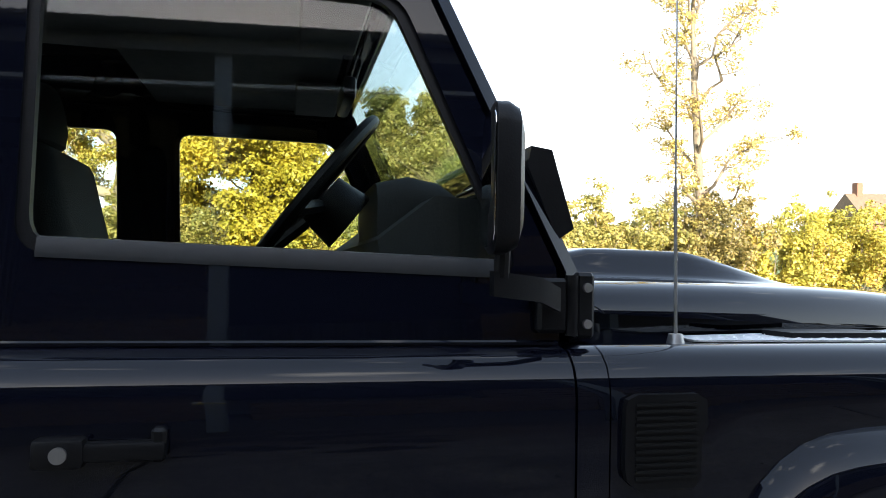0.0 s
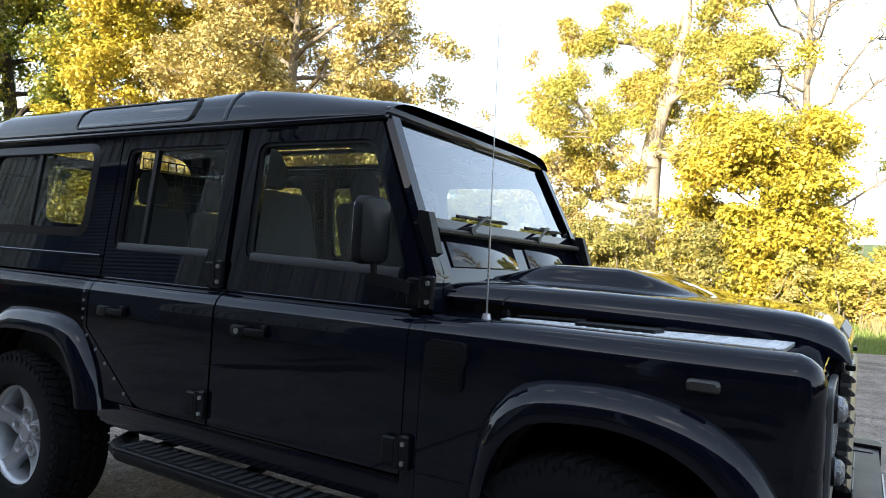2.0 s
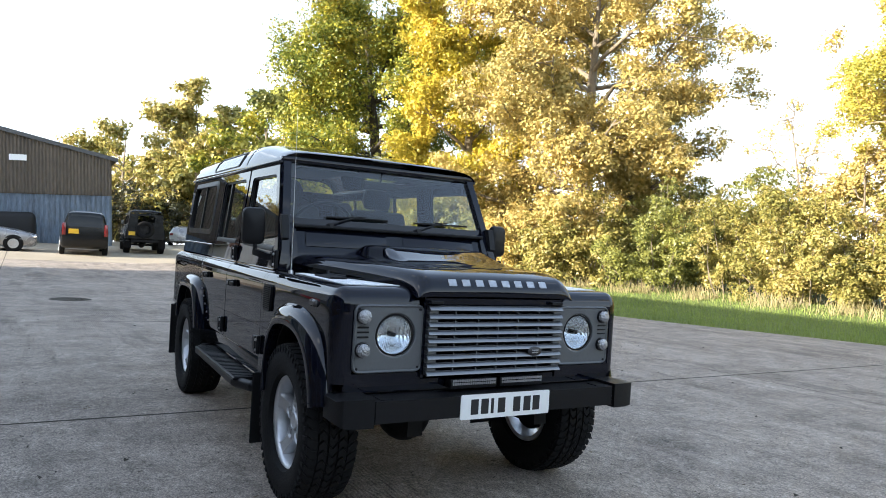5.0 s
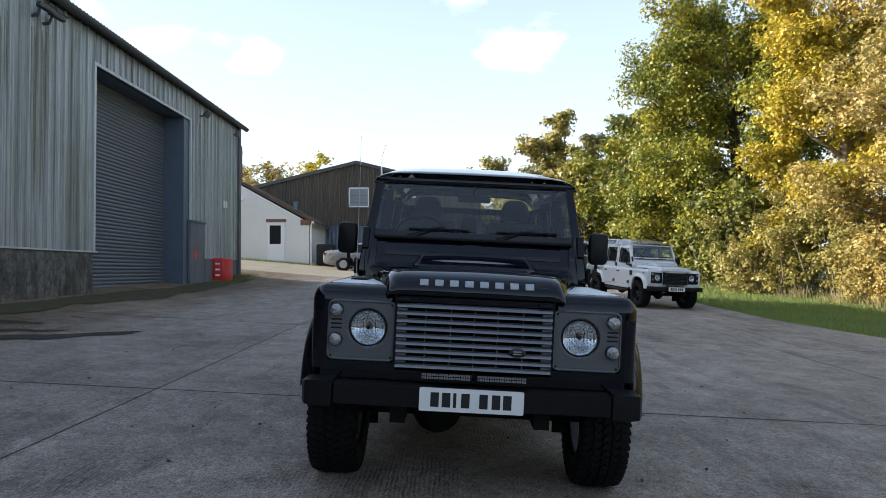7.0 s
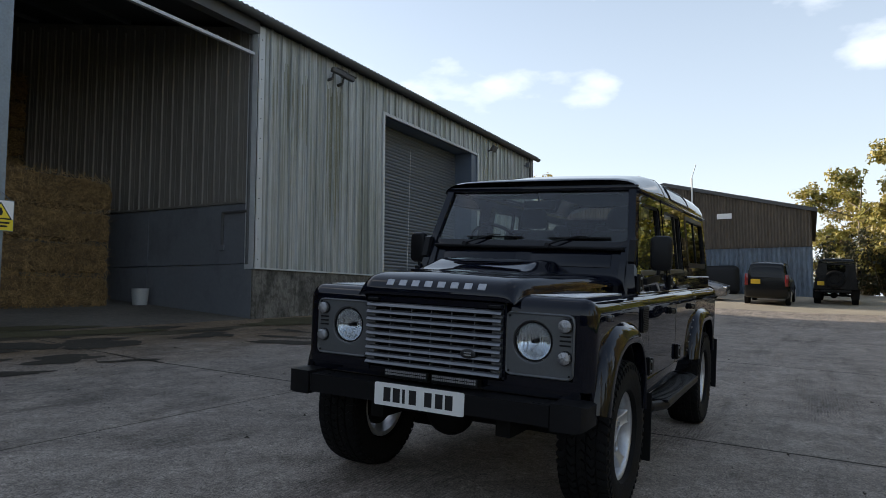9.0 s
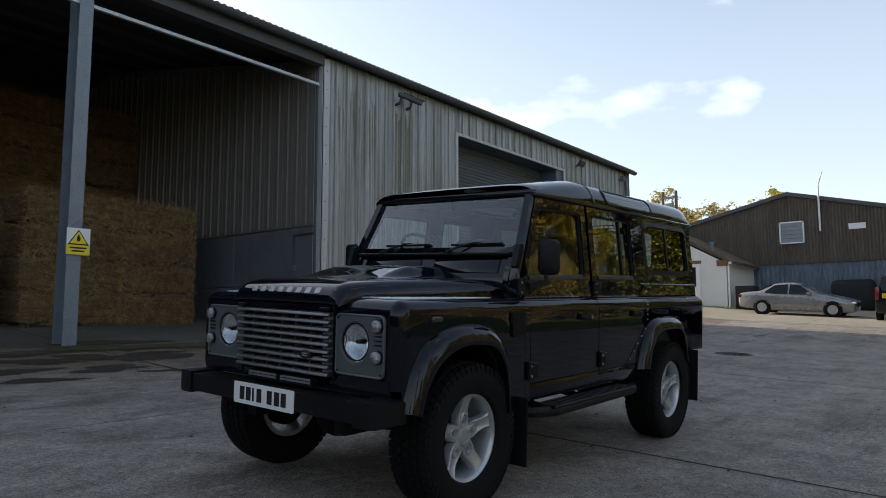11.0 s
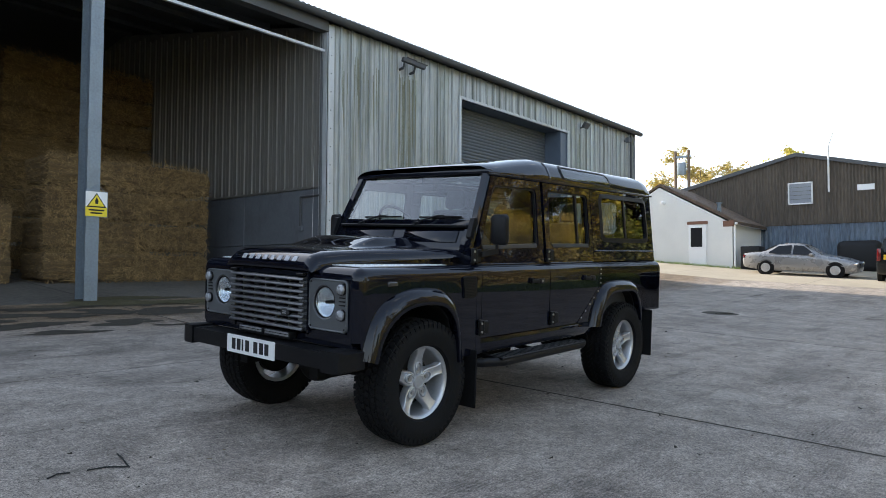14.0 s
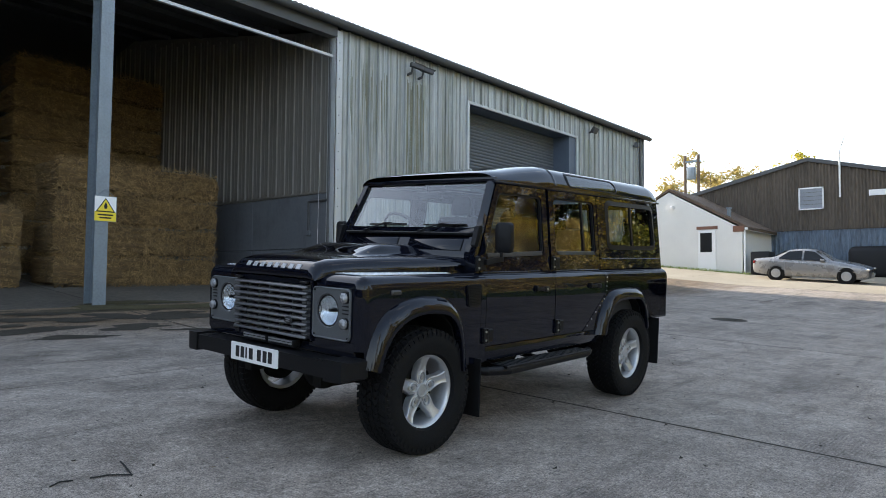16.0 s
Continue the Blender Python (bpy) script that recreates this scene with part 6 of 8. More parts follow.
        for kk in ("label", "category"):
            if kk in lamp:
                del lamp[kk]
        lamp.parent = root
        lamp.matrix_basis = BODY @ Matrix.Translation((0.552, cy, cz)) @ Matrix.Rotation(radians(90), 4, "Y")
        bm = bmesh.new()
        loft(bm, [[(r * math.cos(a), r * math.sin(a), z) for a in [2 * math.pi * q / 32 for q in range(32)]] for r, z in ((0.004, -0.0635), (0.02, -0.060), (0.04, -0.0495), (0.058, -0.0335), (0.074, -0.0145), (0.088, 0.004), (0.099, 0.006), (0.099, -0.02))], caps=False)
        part("reflector", bm, m_reflector, lamp, smooth=60)
        bm = bmesh.new()
        rod(bm, (0, 0, -0.05), (0, 0, 0.0), 0.014, 0.010, n=14)
        part("bulb_shield", bm, m_black, lamp)
        bm = bmesh.new()
        loft(bm, [[(r * math.cos(a), r * math.sin(a), z) for a in [2 * math.pi * q / 32 for q in range(32)]] for r, z in ((0.088, 0.004), (0.08, 0.016), (0.055, 0.025), (0.02, 0.029))], caps=False)
        bmesh.ops.holes_fill(bm, edges=[e for e in bm.edges if e.is_boundary and e.verts[0].co.length < 0.06])
        g = part("lamp_glass", bm, m_lens, lamp)
        g.visible_shadow = False
        bm = bmesh.new()
        loft(bm, [[(r * math.cos(a), r * math.sin(a), z) for a in [2 * math.pi * q / 32 for q in range(32)]] for r, z in ((0.088, 0.002), (0.090, 0.010), (0.097, 0.010), (0.100, 0.0))], caps=False)
        part("lamp_ring", bm, m_black, lamp)
        for z in (1.007, 0.855):
            bm = bmesh.new()
            for xx, r in ((0.569, 0.037),):
                rod(bm, (0.566, s * 0.714, z), (0.582, s * 0.714, z), 0.037, 0.035, n=24)
            sl = bp("side_lamp", bm, m_black, None, "small round clear side lamp")
            bm = bmesh.new()
            loft(bm, [[(x, s * 0.714 + r * math.cos(a), z + r * math.sin(a)) for a in [2 * math.pi * q / 20 for q in range(20)]] for x, r in ((0.582, 0.033), (0.594, 0.031), (0.602, 0.02), (0.604, 0.006))], caps=True)
            part("lens", bm, m_clear, sl)
        for q in range(3):
            bm = bmesh.new()
            box(bm, 0.566, 0.573, s * 0.685, s * 0.742, 0.909 + q * 0.022, 0.918 + q * 0.022, 0.003, 2)
            bp("lamp_slot", bm, m_black)
        # front pillar and bulkhead side
        bm = bmesh.new()
        prism(bm, [(-0.560, 1.14), (-0.595, 1.142), (-0.60, 1.27), (-0.672, 1.42), (-0.640, 1.42), (-0.570, 1.27)], "y", s * 0.66, s * 0.70)
        vs = loft(bm, [[(x0 - 0.41 * 0 - dx, s * (upper_y(z) - 0.0015), z), (x0 + 0.026 - dx, s * (upper_y(z) - 0.012), z), (x0 + 0.026 - dx, s * (upper_y(z) - 0.06), z), (x0 - dx, s * (upper_y(z) - 0.06), z)] for z, x0, dx in ((1.142, -0.588, 0.0), (1.262, -0.590, 0.0), (1.812, -0.852, 0.0))], caps=True)
        bp("windscreen_pillar", bm, m_paint)
        # windscreen hinge bracket
        bm = bmesh.new()
        prism(bm, [(-0.600, 1.315), (-0.570, 1.335), (-0.612, 1.47), (-0.650, 1.475), (-0.655, 1.44)], "y", s * 0.715, s * 0.755)
        bevel_all(bm, 0.008, 2)
        bp("windscreen_hinge", bm, m_black)
        # gutter
        bm = bmesh.new()
        box(bm, -3.63, -0.835, s * 0.688, s * 0.726, 1.796, 1.816, 0.006, 2)
        bp("roof_gutter", bm, m_paint)

    # roof
    bm = bmesh.new()
    prof = ((0.715, 1.812), (0.716, 1.832), (0.702, 1.872), (0.674, 1.925), (0.630, 1.967), (0.55, 1.992), (0.40, 2.002), (0.2, 2.007), (0.0, 2.009))
    rings = []
    for x, lift in ((-0.825, -0.128), (-0.85, -0.116), (-1.0, -0.090), (-1.25, -0.045), (-1.45, -0.014), (-1.56, 0.0), (-1.62, 0.0), (-1.89, 0.0), (-2.71, 0.0), (-3.45, 0.0), (-3.56, -0.010), (-3.61, -0.035), (-3.62, -0.07)):
        half = []
        for y, z in prof:
            k = (z - 1.812) / 0.197
            half.append((x, y * (1.0 if x > -3.6 else 0.985), 1.812 + k * (0.197 + lift)))
        rings.append([(a, -b, c) for a, b, c in half] + half[-2::-1])
    rows = loft(bm, rings, closed=False)
    # openings of the roof side windows
    holes = [fc for fc in bm.faces if -2.72 < fc.calc_center_median().x < -1.88 and 1.86 < fc.calc_center_median().z < 1.968]
    bmesh.ops.delete(bm, geom=holes, context="FACES_ONLY")
    for sx in (0, -1):
        bmesh.ops.holes_fill(bm, edges=[e for e in bm.edges if e.is_boundary and abs(e.verts[0].co.x - rings[sx][0][0]) < 1e-4 and abs(e.verts[1].co.x - rings[sx][0][0]) < 1e-4])
    bp("roof", bm, m_paint, None, "gloss black ribbed metal roof", smooth=50)
    bm = bmesh.new()
    box(bm, -3.55, -1.50, -0.50, 0.50, 1.945, 1.955)
    box(bm, -1.50, -0.92, -0.66, 0.66, 1.822, 1.832)
    bp("roof_lining", bm, m_lining)
    bm = bmesh.new()
    loft(bm, [[(-1.650, y * 1.002, z + 0.002) for y, z in prof[1:]][::1] + [], [(-1.662, y * 1.004, z + 0.006) for y, z in prof[1:]], [(-1.674, y * 1.002, z + 0.002) for y, z in prof[1:]]], closed=False)
    loft(bm, [[(-1.650, -y * 1.002, z + 0.002) for y, z in prof[1:]], [(-1.662, -y * 1.004, z + 0.006) for y, z in prof[1:]], [(-1.674, -y * 1.002, z + 0.002) for y, z in prof[1:]]], closed=False)
    bp("roof_seam", bm, m_paint)

    # rear end
    bm = bmesh.new()
    o = spread([(-0.84, 0.655), (0.84, 0.655), (0.705, 1.805), (-0.705, 1.805)], 4)
    o = [(max(min(y, upper_y(z) if z > 1.14 else 0.845), -(upper_y(z) if z > 1.14 else 0.845)), z) for y, z in o]
    h = round_quad([(-0.36, 1.40), (0.36, 1.40), (0.36, 1.74), (-0.36, 1.74)], 0.06)
    k = len(o)
    lay = [[bm.verts.new((x, y, z)) for y, z in q] for x, q in ((-3.605, o), (-3.605, h), (-3.57, h), (-3.57, o))]
    for a, b in ((0, 1), (1, 2), (2, 3)):
        for i in range(k):
            bm.faces.new((lay[a][i], lay[a][(i + 1) % k], lay[b][(i + 1) % k], lay[b][i]))
    rear = bp("rear_end", bm, m_paint)
    bm = bmesh.new()
    bm.faces.new([bm.verts.new((-3.59, y, z)) for y, z in round_quad([(-0.38, 1.38), (0.38, 1.38), (0.38, 1.76), (-0.38, 1.76)], 0.06)])
    g = part("rear_window_glass", bm, m_tglass, rear)
    g.visible_shadow = False
    bm = bmesh.new()
    box(bm, -3.66, -3.60, -0.60, 0.60, 0.50, 0.60, 0.01, 2)
    bp("rear_bumper", bm, m_black)
    # load guard behind the seats
    bm = bmesh.new()
    for i in range(19):
        y = -0.45 + i * 0.05
        rod(bm, (-2.55, y, 1.34), (-2.55, y, 1.74), 0.0035, n=4)
    for i in range(9):
        rod(bm, (-2.55, -0.45, 1.34 + i * 0.05), (-2.55, 0.45, 1.34 + i * 0.05), 0.0035, n=4)
    bp("load_guard", bm, m_black, None, "black wire mesh load guard")

    # bonnet
    def smooth01(t):
        t = max(0.0, min(1.0, t))
        return t * t * (3 - 2 * t)

    bm = bmesh.new()
    rings = []
    for x, edge in ((-0.565, 1.236), (-0.54, 1.240), (-0.50, 1.242), (-0.45, 1.243), (-0.40, 1.243), (-0.35, 1.243), (-0.30, 1.243), (-0.2, 1.242), (-0.12, 1.241), (-0.09, 1.241), (-0.07, 1.240), (-0.03, 1.239), (0.03, 1.237), (0.09, 1.236), (0.15, 1.234), (0.205, 1.232), (0.235, 1.231), (0.30, 1.228), (0.40, 1.222), (0.47, 1.215), (0.52, 1.206), (0.555, 1.193), (0.582, 1.170), (0.598, 1.143), (0.604, 1.118), (0.600, 1.102)):
        w = 0.70 + (x + 0.585) / 1.17 * (0.465 - 0.70)
        base = 1.190 - 0.050 * (x + 0.585) / 1.045 if x < 0.46 else 1.140 - 0.045 * (x - 0.46) / 0.14
        base = min(base, edge - 0.004)
        top = max(edge, base + 0.004)
        rise = top - base
        half = [(w - 0.014, base), (w, base), (w - 0.003, base + 0.22 * rise), (w - 0.012, base + 0.50 * rise), (w - 0.027, base + 0.76 * rise), (w - 0.048, base + 0.94 * rise), (w - 0.072, top + 0.002)]
        b = (0.30 + 0.70 * smooth01((x + 0.565) / 0.24)) * (1 - 0.6 * max(0.0, min(1.0, (x + 0.08) / 0.30)) - 0.4 * smooth01((x + 0.08) / 0.30))
        flat = 1.0 if x < 0.50 else 0.3
        for y in (0.40, 0.385, 0.37, 0.355, 0.34, 0.325, 0.30, 0.15, 0.0):
            half.append((y * (0.9 + 0.1 * (w / 0.7)), top + (0.008 + 0.006 * (1 - y / 0.4)) * flat + 0.070 * b * smooth01((0.392 - y) / 0.08)))
        rings.append([(x, -y, z) for y, z in half] + [(x, y, z) for y, z in half[-2::-1]])
    loft(bm, rings, closed=False)
    bp("bonnet", bm, m_paint, None, "gloss black bonnet with a raised centre", smooth=40)
    # upright flange of the wing under the bonnet's edge
    for s in (1, -1):
        bm = bmesh.new()
        rings = []
        for x in (-0.55, 0.0, 0.46, 0.52):
            w = 0.70 + (x + 0.585) / 1.17 * (0.465 - 0.70) - 0.026
            zt = 1.196 - 0.050 * (x + 0.585) / 1.045
            rings.append([(x, s * w, 1.12), (x, s * w, zt), (x, s * (w - 0.012), zt), (x, s * (w - 0.012), 1.12)])
        loft(bm, rings, caps=True)
        bp("wing_flange", bm, m_paint)
    # maker's lettering on the bonnet edge, as plain blocks
    for i in range(8):
        y = -0.268 + i * 0.0776
        bm = bmesh.new()
        box(bm, -0.003, 0.0045, y - 0.022, y + 0.022, -0.019, 0.019, 0.002, 1)
        bmesh.ops.transform(bm, matrix=Matrix.Translation((0.5815, 0, 1.170)) @ Matrix.Rotation(radians(-34), 4, "Y"), verts=bm.verts)
        bp("bonnet_letter_block", bm, m_silver)
    # slam panel, grille
    bm = bmesh.new()
    box(bm, 0.50, 0.585, -0.405, 0.405, 1.062, 1.10, 0.005, 1)
    box(bm, 0.44, 0.50, -0.42, 0.42, 0.68, 1.10)
    for s in (1, -1):
        box(bm, 0.50, 0.578, s * 0.398, s * 0.412, 0.72, 1.10)
    bp("slam_panel", bm, m_paint)
    bm = bmesh.new()
    box(bm, 0.505, 0.54, -0.40, 0.40, 0.72, 1.065)
    grille = bp("grille", bm, m_dark, None, "silver slatted radiator grille")
    # each slat in two tones: darkened face, edge brightened for the sky's sheen
    for i in range(9):
        z = 0.745 + i * 0.0385
        bm = bmesh.new()
        prism(bm, [(0.55, z - 0.012), (0.602, z - 0.012), (0.604, z - 0.006), (0.598, z + 0.008), (0.55, z + 0.011)], "y", -0.398, 0.398)
        part("grille_slat", bm, m_slatdark, grille)
        bm = bmesh.new()
        prism(bm, [(0.600, z - 0.0145), (0.611, z - 0.0155), (0.6165, z - 0.0115), (0.6155, z - 0.0075), (0.606, z + 0.0030), (0.600, z + 0.0040)], "y", -0.3975, 0.3975)
        part("slat_edge", bm, m_slat, grille)
    for s in (1, -1):
        for i in range(8):
            z = 0.745 + i * 0.0385
            bm = bmesh.new()
            box(bm, 0.55, 0.604, s * 0.345, s * 0.396, z + 0.008, z + 0.024, 0.003, 1)
            part("grille_clip", bm, m_grey, grille)
    for y in (-0.25, -0.12, 0.0, 0.12, 0.25):
        bm = bmesh.new()
        box(bm, 0.545, 0.603, y - 0.0025, y + 0.0025, 0.74, 1.06)
        part("grille_post", bm, m_grey, grille)
    bm = bmesh.new()
    loft(bm, [[(x, 0.225 + a * math.cos(t), 0.835 + b * math.sin(t)) for t in [2 * math.pi * q / 24 for q in range(24)]] for x, a, b in ((0.605, 0.044, 0.024), (0.616, 0.044, 0.024), (0.619, 0.038, 0.019))], caps=True)
    badge = part("badge", bm, m_ink, grille, "dark oval badge with a bright rim")
    bm = bmesh.new()
    for dz in (-0.006, 0.006):
        box(bm, 0.6185, 0.6205, 0.205, 0.245, 0.832 + dz, 0.838 + dz)
    part("badge_bar", bm, m_silver, badge)
    for s in (1, -1):
        bm = bmesh.new()
        box(bm, 0.588, 0.614, s * 0.325, s * 0.395, 1.070, 1.086, 0.003, 1)
        part("grille_bracket", bm, m_black, grille)
    # lower valance, light bars
    bm = bmesh.new()
    box(bm, 0.44, 0.555, -0.79, 0.79, 0.655, 0.715, 0.006, 1)
    bp("valance", bm, m_paint)
    for y0, y1 in ((-0.265, 0.0), (0.02, 0.285)):
        bm = bmesh.new()
        box(bm, 0.56, 0.62, y0, y1, 0.665, 0.712, 0.006, 2)
        lb = bp("light_bar", bm, m_black, None, "slim black led light bar")
        bm = bmesh.new()
        for q in range(20):
            yy = y0 + 0.014 + q * (y1 - y0 - 0.028) / 19
            for z in (0.683, 0.6985):
                box(bm, 0.6195, 0.6225, yy - 0.0045, yy + 0.0045, z, z + 0.0105)
        part("led_strip", bm, m_led, lb)
    # bumper
    bm = bmesh.new()
    prism(bm, [(0.555, -0.70), (0.695, -0.70), (0.705, -0.69), (0.705, 0.69), (0.695, 0.70), (0.555, 0.70)], "z", 0.552, 0.650)
    for s in (1, -1):
        rings = []
        for y, xf, xb, dz in ((0.70, 0.714, 0.54, 0.014), (0.79, 0.711, 0.53, 0.014), (0.838, 0.695, 0.52, 0.011), (0.858, 0.655, 0.51, 0.0)):
            rings.append([(xb, s * y, 0.552 - dz), (xf, s * y, 0.552 - dz), (xf, s * y, 0.650 + dz), (xb, s * y, 0.650 + dz)])
        loft(bm, rings, caps=True)
    bevel_all(bm, 0.006, 2, 40)
    bp("front_bumper", bm, m_black, None, "black steel front bumper with end caps")
    for s in (1, -1):
        bm = bmesh.new()
        box(bm, 0.60, 0.685, s * 0.60, s * 0.66, 0.6495, 0.6535, 0.001, 1)
        bp("bumper_pad", bm, m_black)
    bm = bmesh.new()
    prism(bm, rounded(0.52, 0.116, 0.008, 3, 0.0, 0.598), "x", 0.706, 0.711)
    plate = bp("number_plate", bm, m_plate, None, "white front number plate with dark bars")
    for i, y in enumerate((-0.183, -0.126, -0.083, -0.030, 0.060, 0.122, 0.178)):
        bm = bmesh.new()
        w = 0.021 if i != 2 else 0.008
        box(bm, 0.7108, 0.7122, y - w, y + w, 0.562, 0.634)
        part("plate_bar", bm, m_ink, plate)

    # bulkhead top, windscreen
    def ws_x(z):
        return -0.640 - 0.48 * (z - 1.37)

    bm = bmesh.new()
    loft(bm, [[(x, -w, z), (x, w, z), (x - 0.03, w, z), (x - 0.03, -w, z)] for x, z, w in ((-0.565, 1.12, 0.72), (-0.570, 1.22, 0.725), (-0.592, 1.275, 0.725), (-0.655, 1.415, 0.718))], caps=True)
    bp("bulkhead", bm, m_paint)
    for s in (1, -1):
        bm = bmesh.new()
        box(bm, 0, 0.0065, s * 0.06, s * 0.60, 0.0, 0.10, 0.003, 2)
        bmesh.ops.transform(bm, matrix=Matrix.Translation((-0.5985, 0, 1.290)) @ Matrix.Rotation(radians(-24.2), 4, "Y"), verts=bm.verts)
        bp("vent_flap", bm, m_paint)
    bm = bmesh.new()
    box(bm, -0.660, -0.612, -0.68, 0.68, 1.402, 1.424, 0.006, 1)
    bp("wiper_rail", bm, m_black)
    bm = bmesh.new()
    o = spread([(-0.722, 1.425), (0.722, 1.425), (0.690, 1.842), (-0.690, 1.842)], 4)
    i_ = round_quad([(-0.688, 1.460), (0.688, 1.460), (0.658, 1.812), (-0.658, 1.812)], 0.035)
    k = len(o)
    lay = [[bm.verts.new((ws_x(z) + d, y, z)) for y, z in q] for d, q in ((0.004, o), (0.012, i_), (-0.02, i_), (-0.03, o))]
    for a, b in ((0, 1), (1, 2), (2, 3), (3, 0)):
        for i in range(k):
            bm.faces.new((lay[a][i], lay[a][(i + 1) % k], lay[b][(i + 1) % k], lay[b][i]))
    ws = bp("windscreen_frame", bm, m_paint)
    bm = bmesh.new()
    bm.faces.new([bm.verts.new((ws_x(z), y, z)) for y, z in round_quad([(-0.70, 1.450), (0.70, 1.450), (0.67, 1.824), (-0.67, 1.824)], 0.035)])
    g = part("windscreen_glass", bm, m_wglass, ws)
    g.visible_shadow = False
    bm = bmesh.new()
    box(bm, -0.890, -0.832, -0.705, 0.705, 1.808, 1.846, 0.010, 2)
    bp("windscreen_header", bm, m_paint)
    for y in (-0.44, 0.17):
        bm = bmesh.new()
        rod(bm, (ws_x(1.42) + 0.01, y, 1.42), (ws_x(1.42) + 0.055, y, 1.428), 0.020, 0.016, n=12)
        pipe(bm, [(ws_x(1.42) + 0.050, y, 1.428), (ws_x(1.46) + 0.055, y + 0.07, 1.455), (ws_x(1.49) + 0.035, y + 0.20, 1.492)], 0.006, 8)
        for q, zq in ((0.10, 1.478), (0.20, 1.492), (0.30, 1.484)):
            rod(bm, (ws_x(zq) + 0.022, y + q - 0.05, zq - 0.002), (ws_x(zq) + 0.026, y + q + 0.05, zq + 0.002), 0.004, n=6)
        vs = box(bm, -0.006, 0.008, -0.21, 0.21, -0.006, 0.006, 0.002, 1)
        bmesh.ops.transform(bm, matrix=Matrix.Translation((ws_x(1.48) + 0.012, y + 0.20, 1.481)) @ Matrix.Rotation(radians(0.5), 4, "X"), verts=vs)
        bp("wiper", bm, m_black, None, "black windscreen wiper parked on the glass")
    for y in (-0.28, 0.28):
        bm = bmesh.new()
        box(bm, -0.575, -0.545, y - 0.014, y + 0.014, 1.240, 1.262, 0.004, 1)
        bp("washer_jet", bm, m_black)
    # aerial
    bm = bmesh.new()
    rod(bm, (-0.374, -0.756, 1.135), (-0.374, -0.756, 1.155), 0.017, 0.012, n=14)
    rod(bm, (-0.374, -0.756, 1.15), (-0.378, -0.758, 1.42), 0.0032, n=8)
    rod(bm, (-0.378, -0.758, 1.42), (-0.385, -0.768, 2.06), 0.002, 0.0012, n=6)
    bp("aerial", bm, m_steel, None, "thin telescopic radio aerial")

    # cabin
    for y in (-0.37, 0.37):
        front_seat(root, y)
    for y in (-0.40, 0.0, 0.40):
        st = part("rear_seat", _seat_mesh(), m_cloth, root, "charcoal cloth rear seat with a headrest")
        st.matrix_basis = BODY @ Matrix.Translation((-2.15, y, 0.90)) @ Matrix.Diagonal((0.95, 0.72, 0.92, 1))
    bm = bmesh.new()
    prism(bm, [(-0.63, 0.95), (-0.68, 1.385), (-0.80, 1.39), (-0.90, 1.31), (-0.88, 1.15), (-0.80, 0.95)], "y", -0.68, 0.68)
    loft(bm, [[(x, y, z) for y, z in rounded(w, h, 0.05, 5, -0.38, 1.25 + h / 2)] for x, w, h in ((-0.70, 0.30, 0.15), (-0.76, 0.34, 0.185), (-0.82, 0.35, 0.195), (-0.885, 0.34, 0.18))], caps=True)
    box(bm, -1.3, -0.85, -0.12, 0.12, 0.80, 1.05, 0.02, 2)
    bp("dashboard", bm, m_trim)
    bm = bmesh.new()
    ring = []
    nn = 32
    for i in range(nn + 1):
        a = 2 * math.pi * i / nn
        ring.append([((0.198 + 0.0135 * math.cos(t)) * math.cos(a), (0.198 + 0.0135 * math.cos(t)) * math.sin(a), 0.0135 * math.sin(t)) for t in [2 * math.pi * q / 8 for q in range(8)]])
    loft(bm, ring)
    bmesh.ops.remove_doubles(bm, verts=bm.verts, dist=1e-4)
    for a in (200, 340, 270):
        rod(bm, (0.05 * math.cos(radians(a)), 0.05 * math.sin(radians(a)), -0.03), (0.195 * math.cos(radians(a)), 0.195 * math.sin(radians(a)), 0), 0.014, n=8)
    rod(bm, (0, 0, -0.10), (0, 0, -0.02), 0.07, 0.06, n=20)
    sw = bp("steering_wheel", bm, m_black)
    sw.matrix_basis = BODY @ Matrix.Translation((-1.00, -0.37, 1.42)) @ Matrix.Rotation(radians(-52), 4, "Y") @ Matrix.Rotation(radians(-90), 4, "Z")
    bm = bmesh.new()
    box(bm, -0.925, -0.89, -0.12, 0.12, 1.69, 1.75, 0.012, 2)
    rod(bm, (-0.875, 0, 1.815), (-0.895, 0, 1.74), 0.008)
    bp("interior_mirror", bm, m_black)
    for y in (-0.36, 0.36):
        bm = bmesh.new()
        box(bm, -1.04, -0.90, y - 0.2, y + 0.2, 1.785, 1.80, 0.006, 1)
        bp("sun_visor", bm, m_lining)
    for s in (1, -1):
        bm = bmesh.new()
        box(bm, -3.5, -0.7, s * 0.755, s * 0.775, 0.62, 1.13)
        bp("door_card", bm, m_trim)
    return root


car = off_road_car("off_road_car", "black four-door off-road car parked on the concrete yard", CAR, steer=0.0)

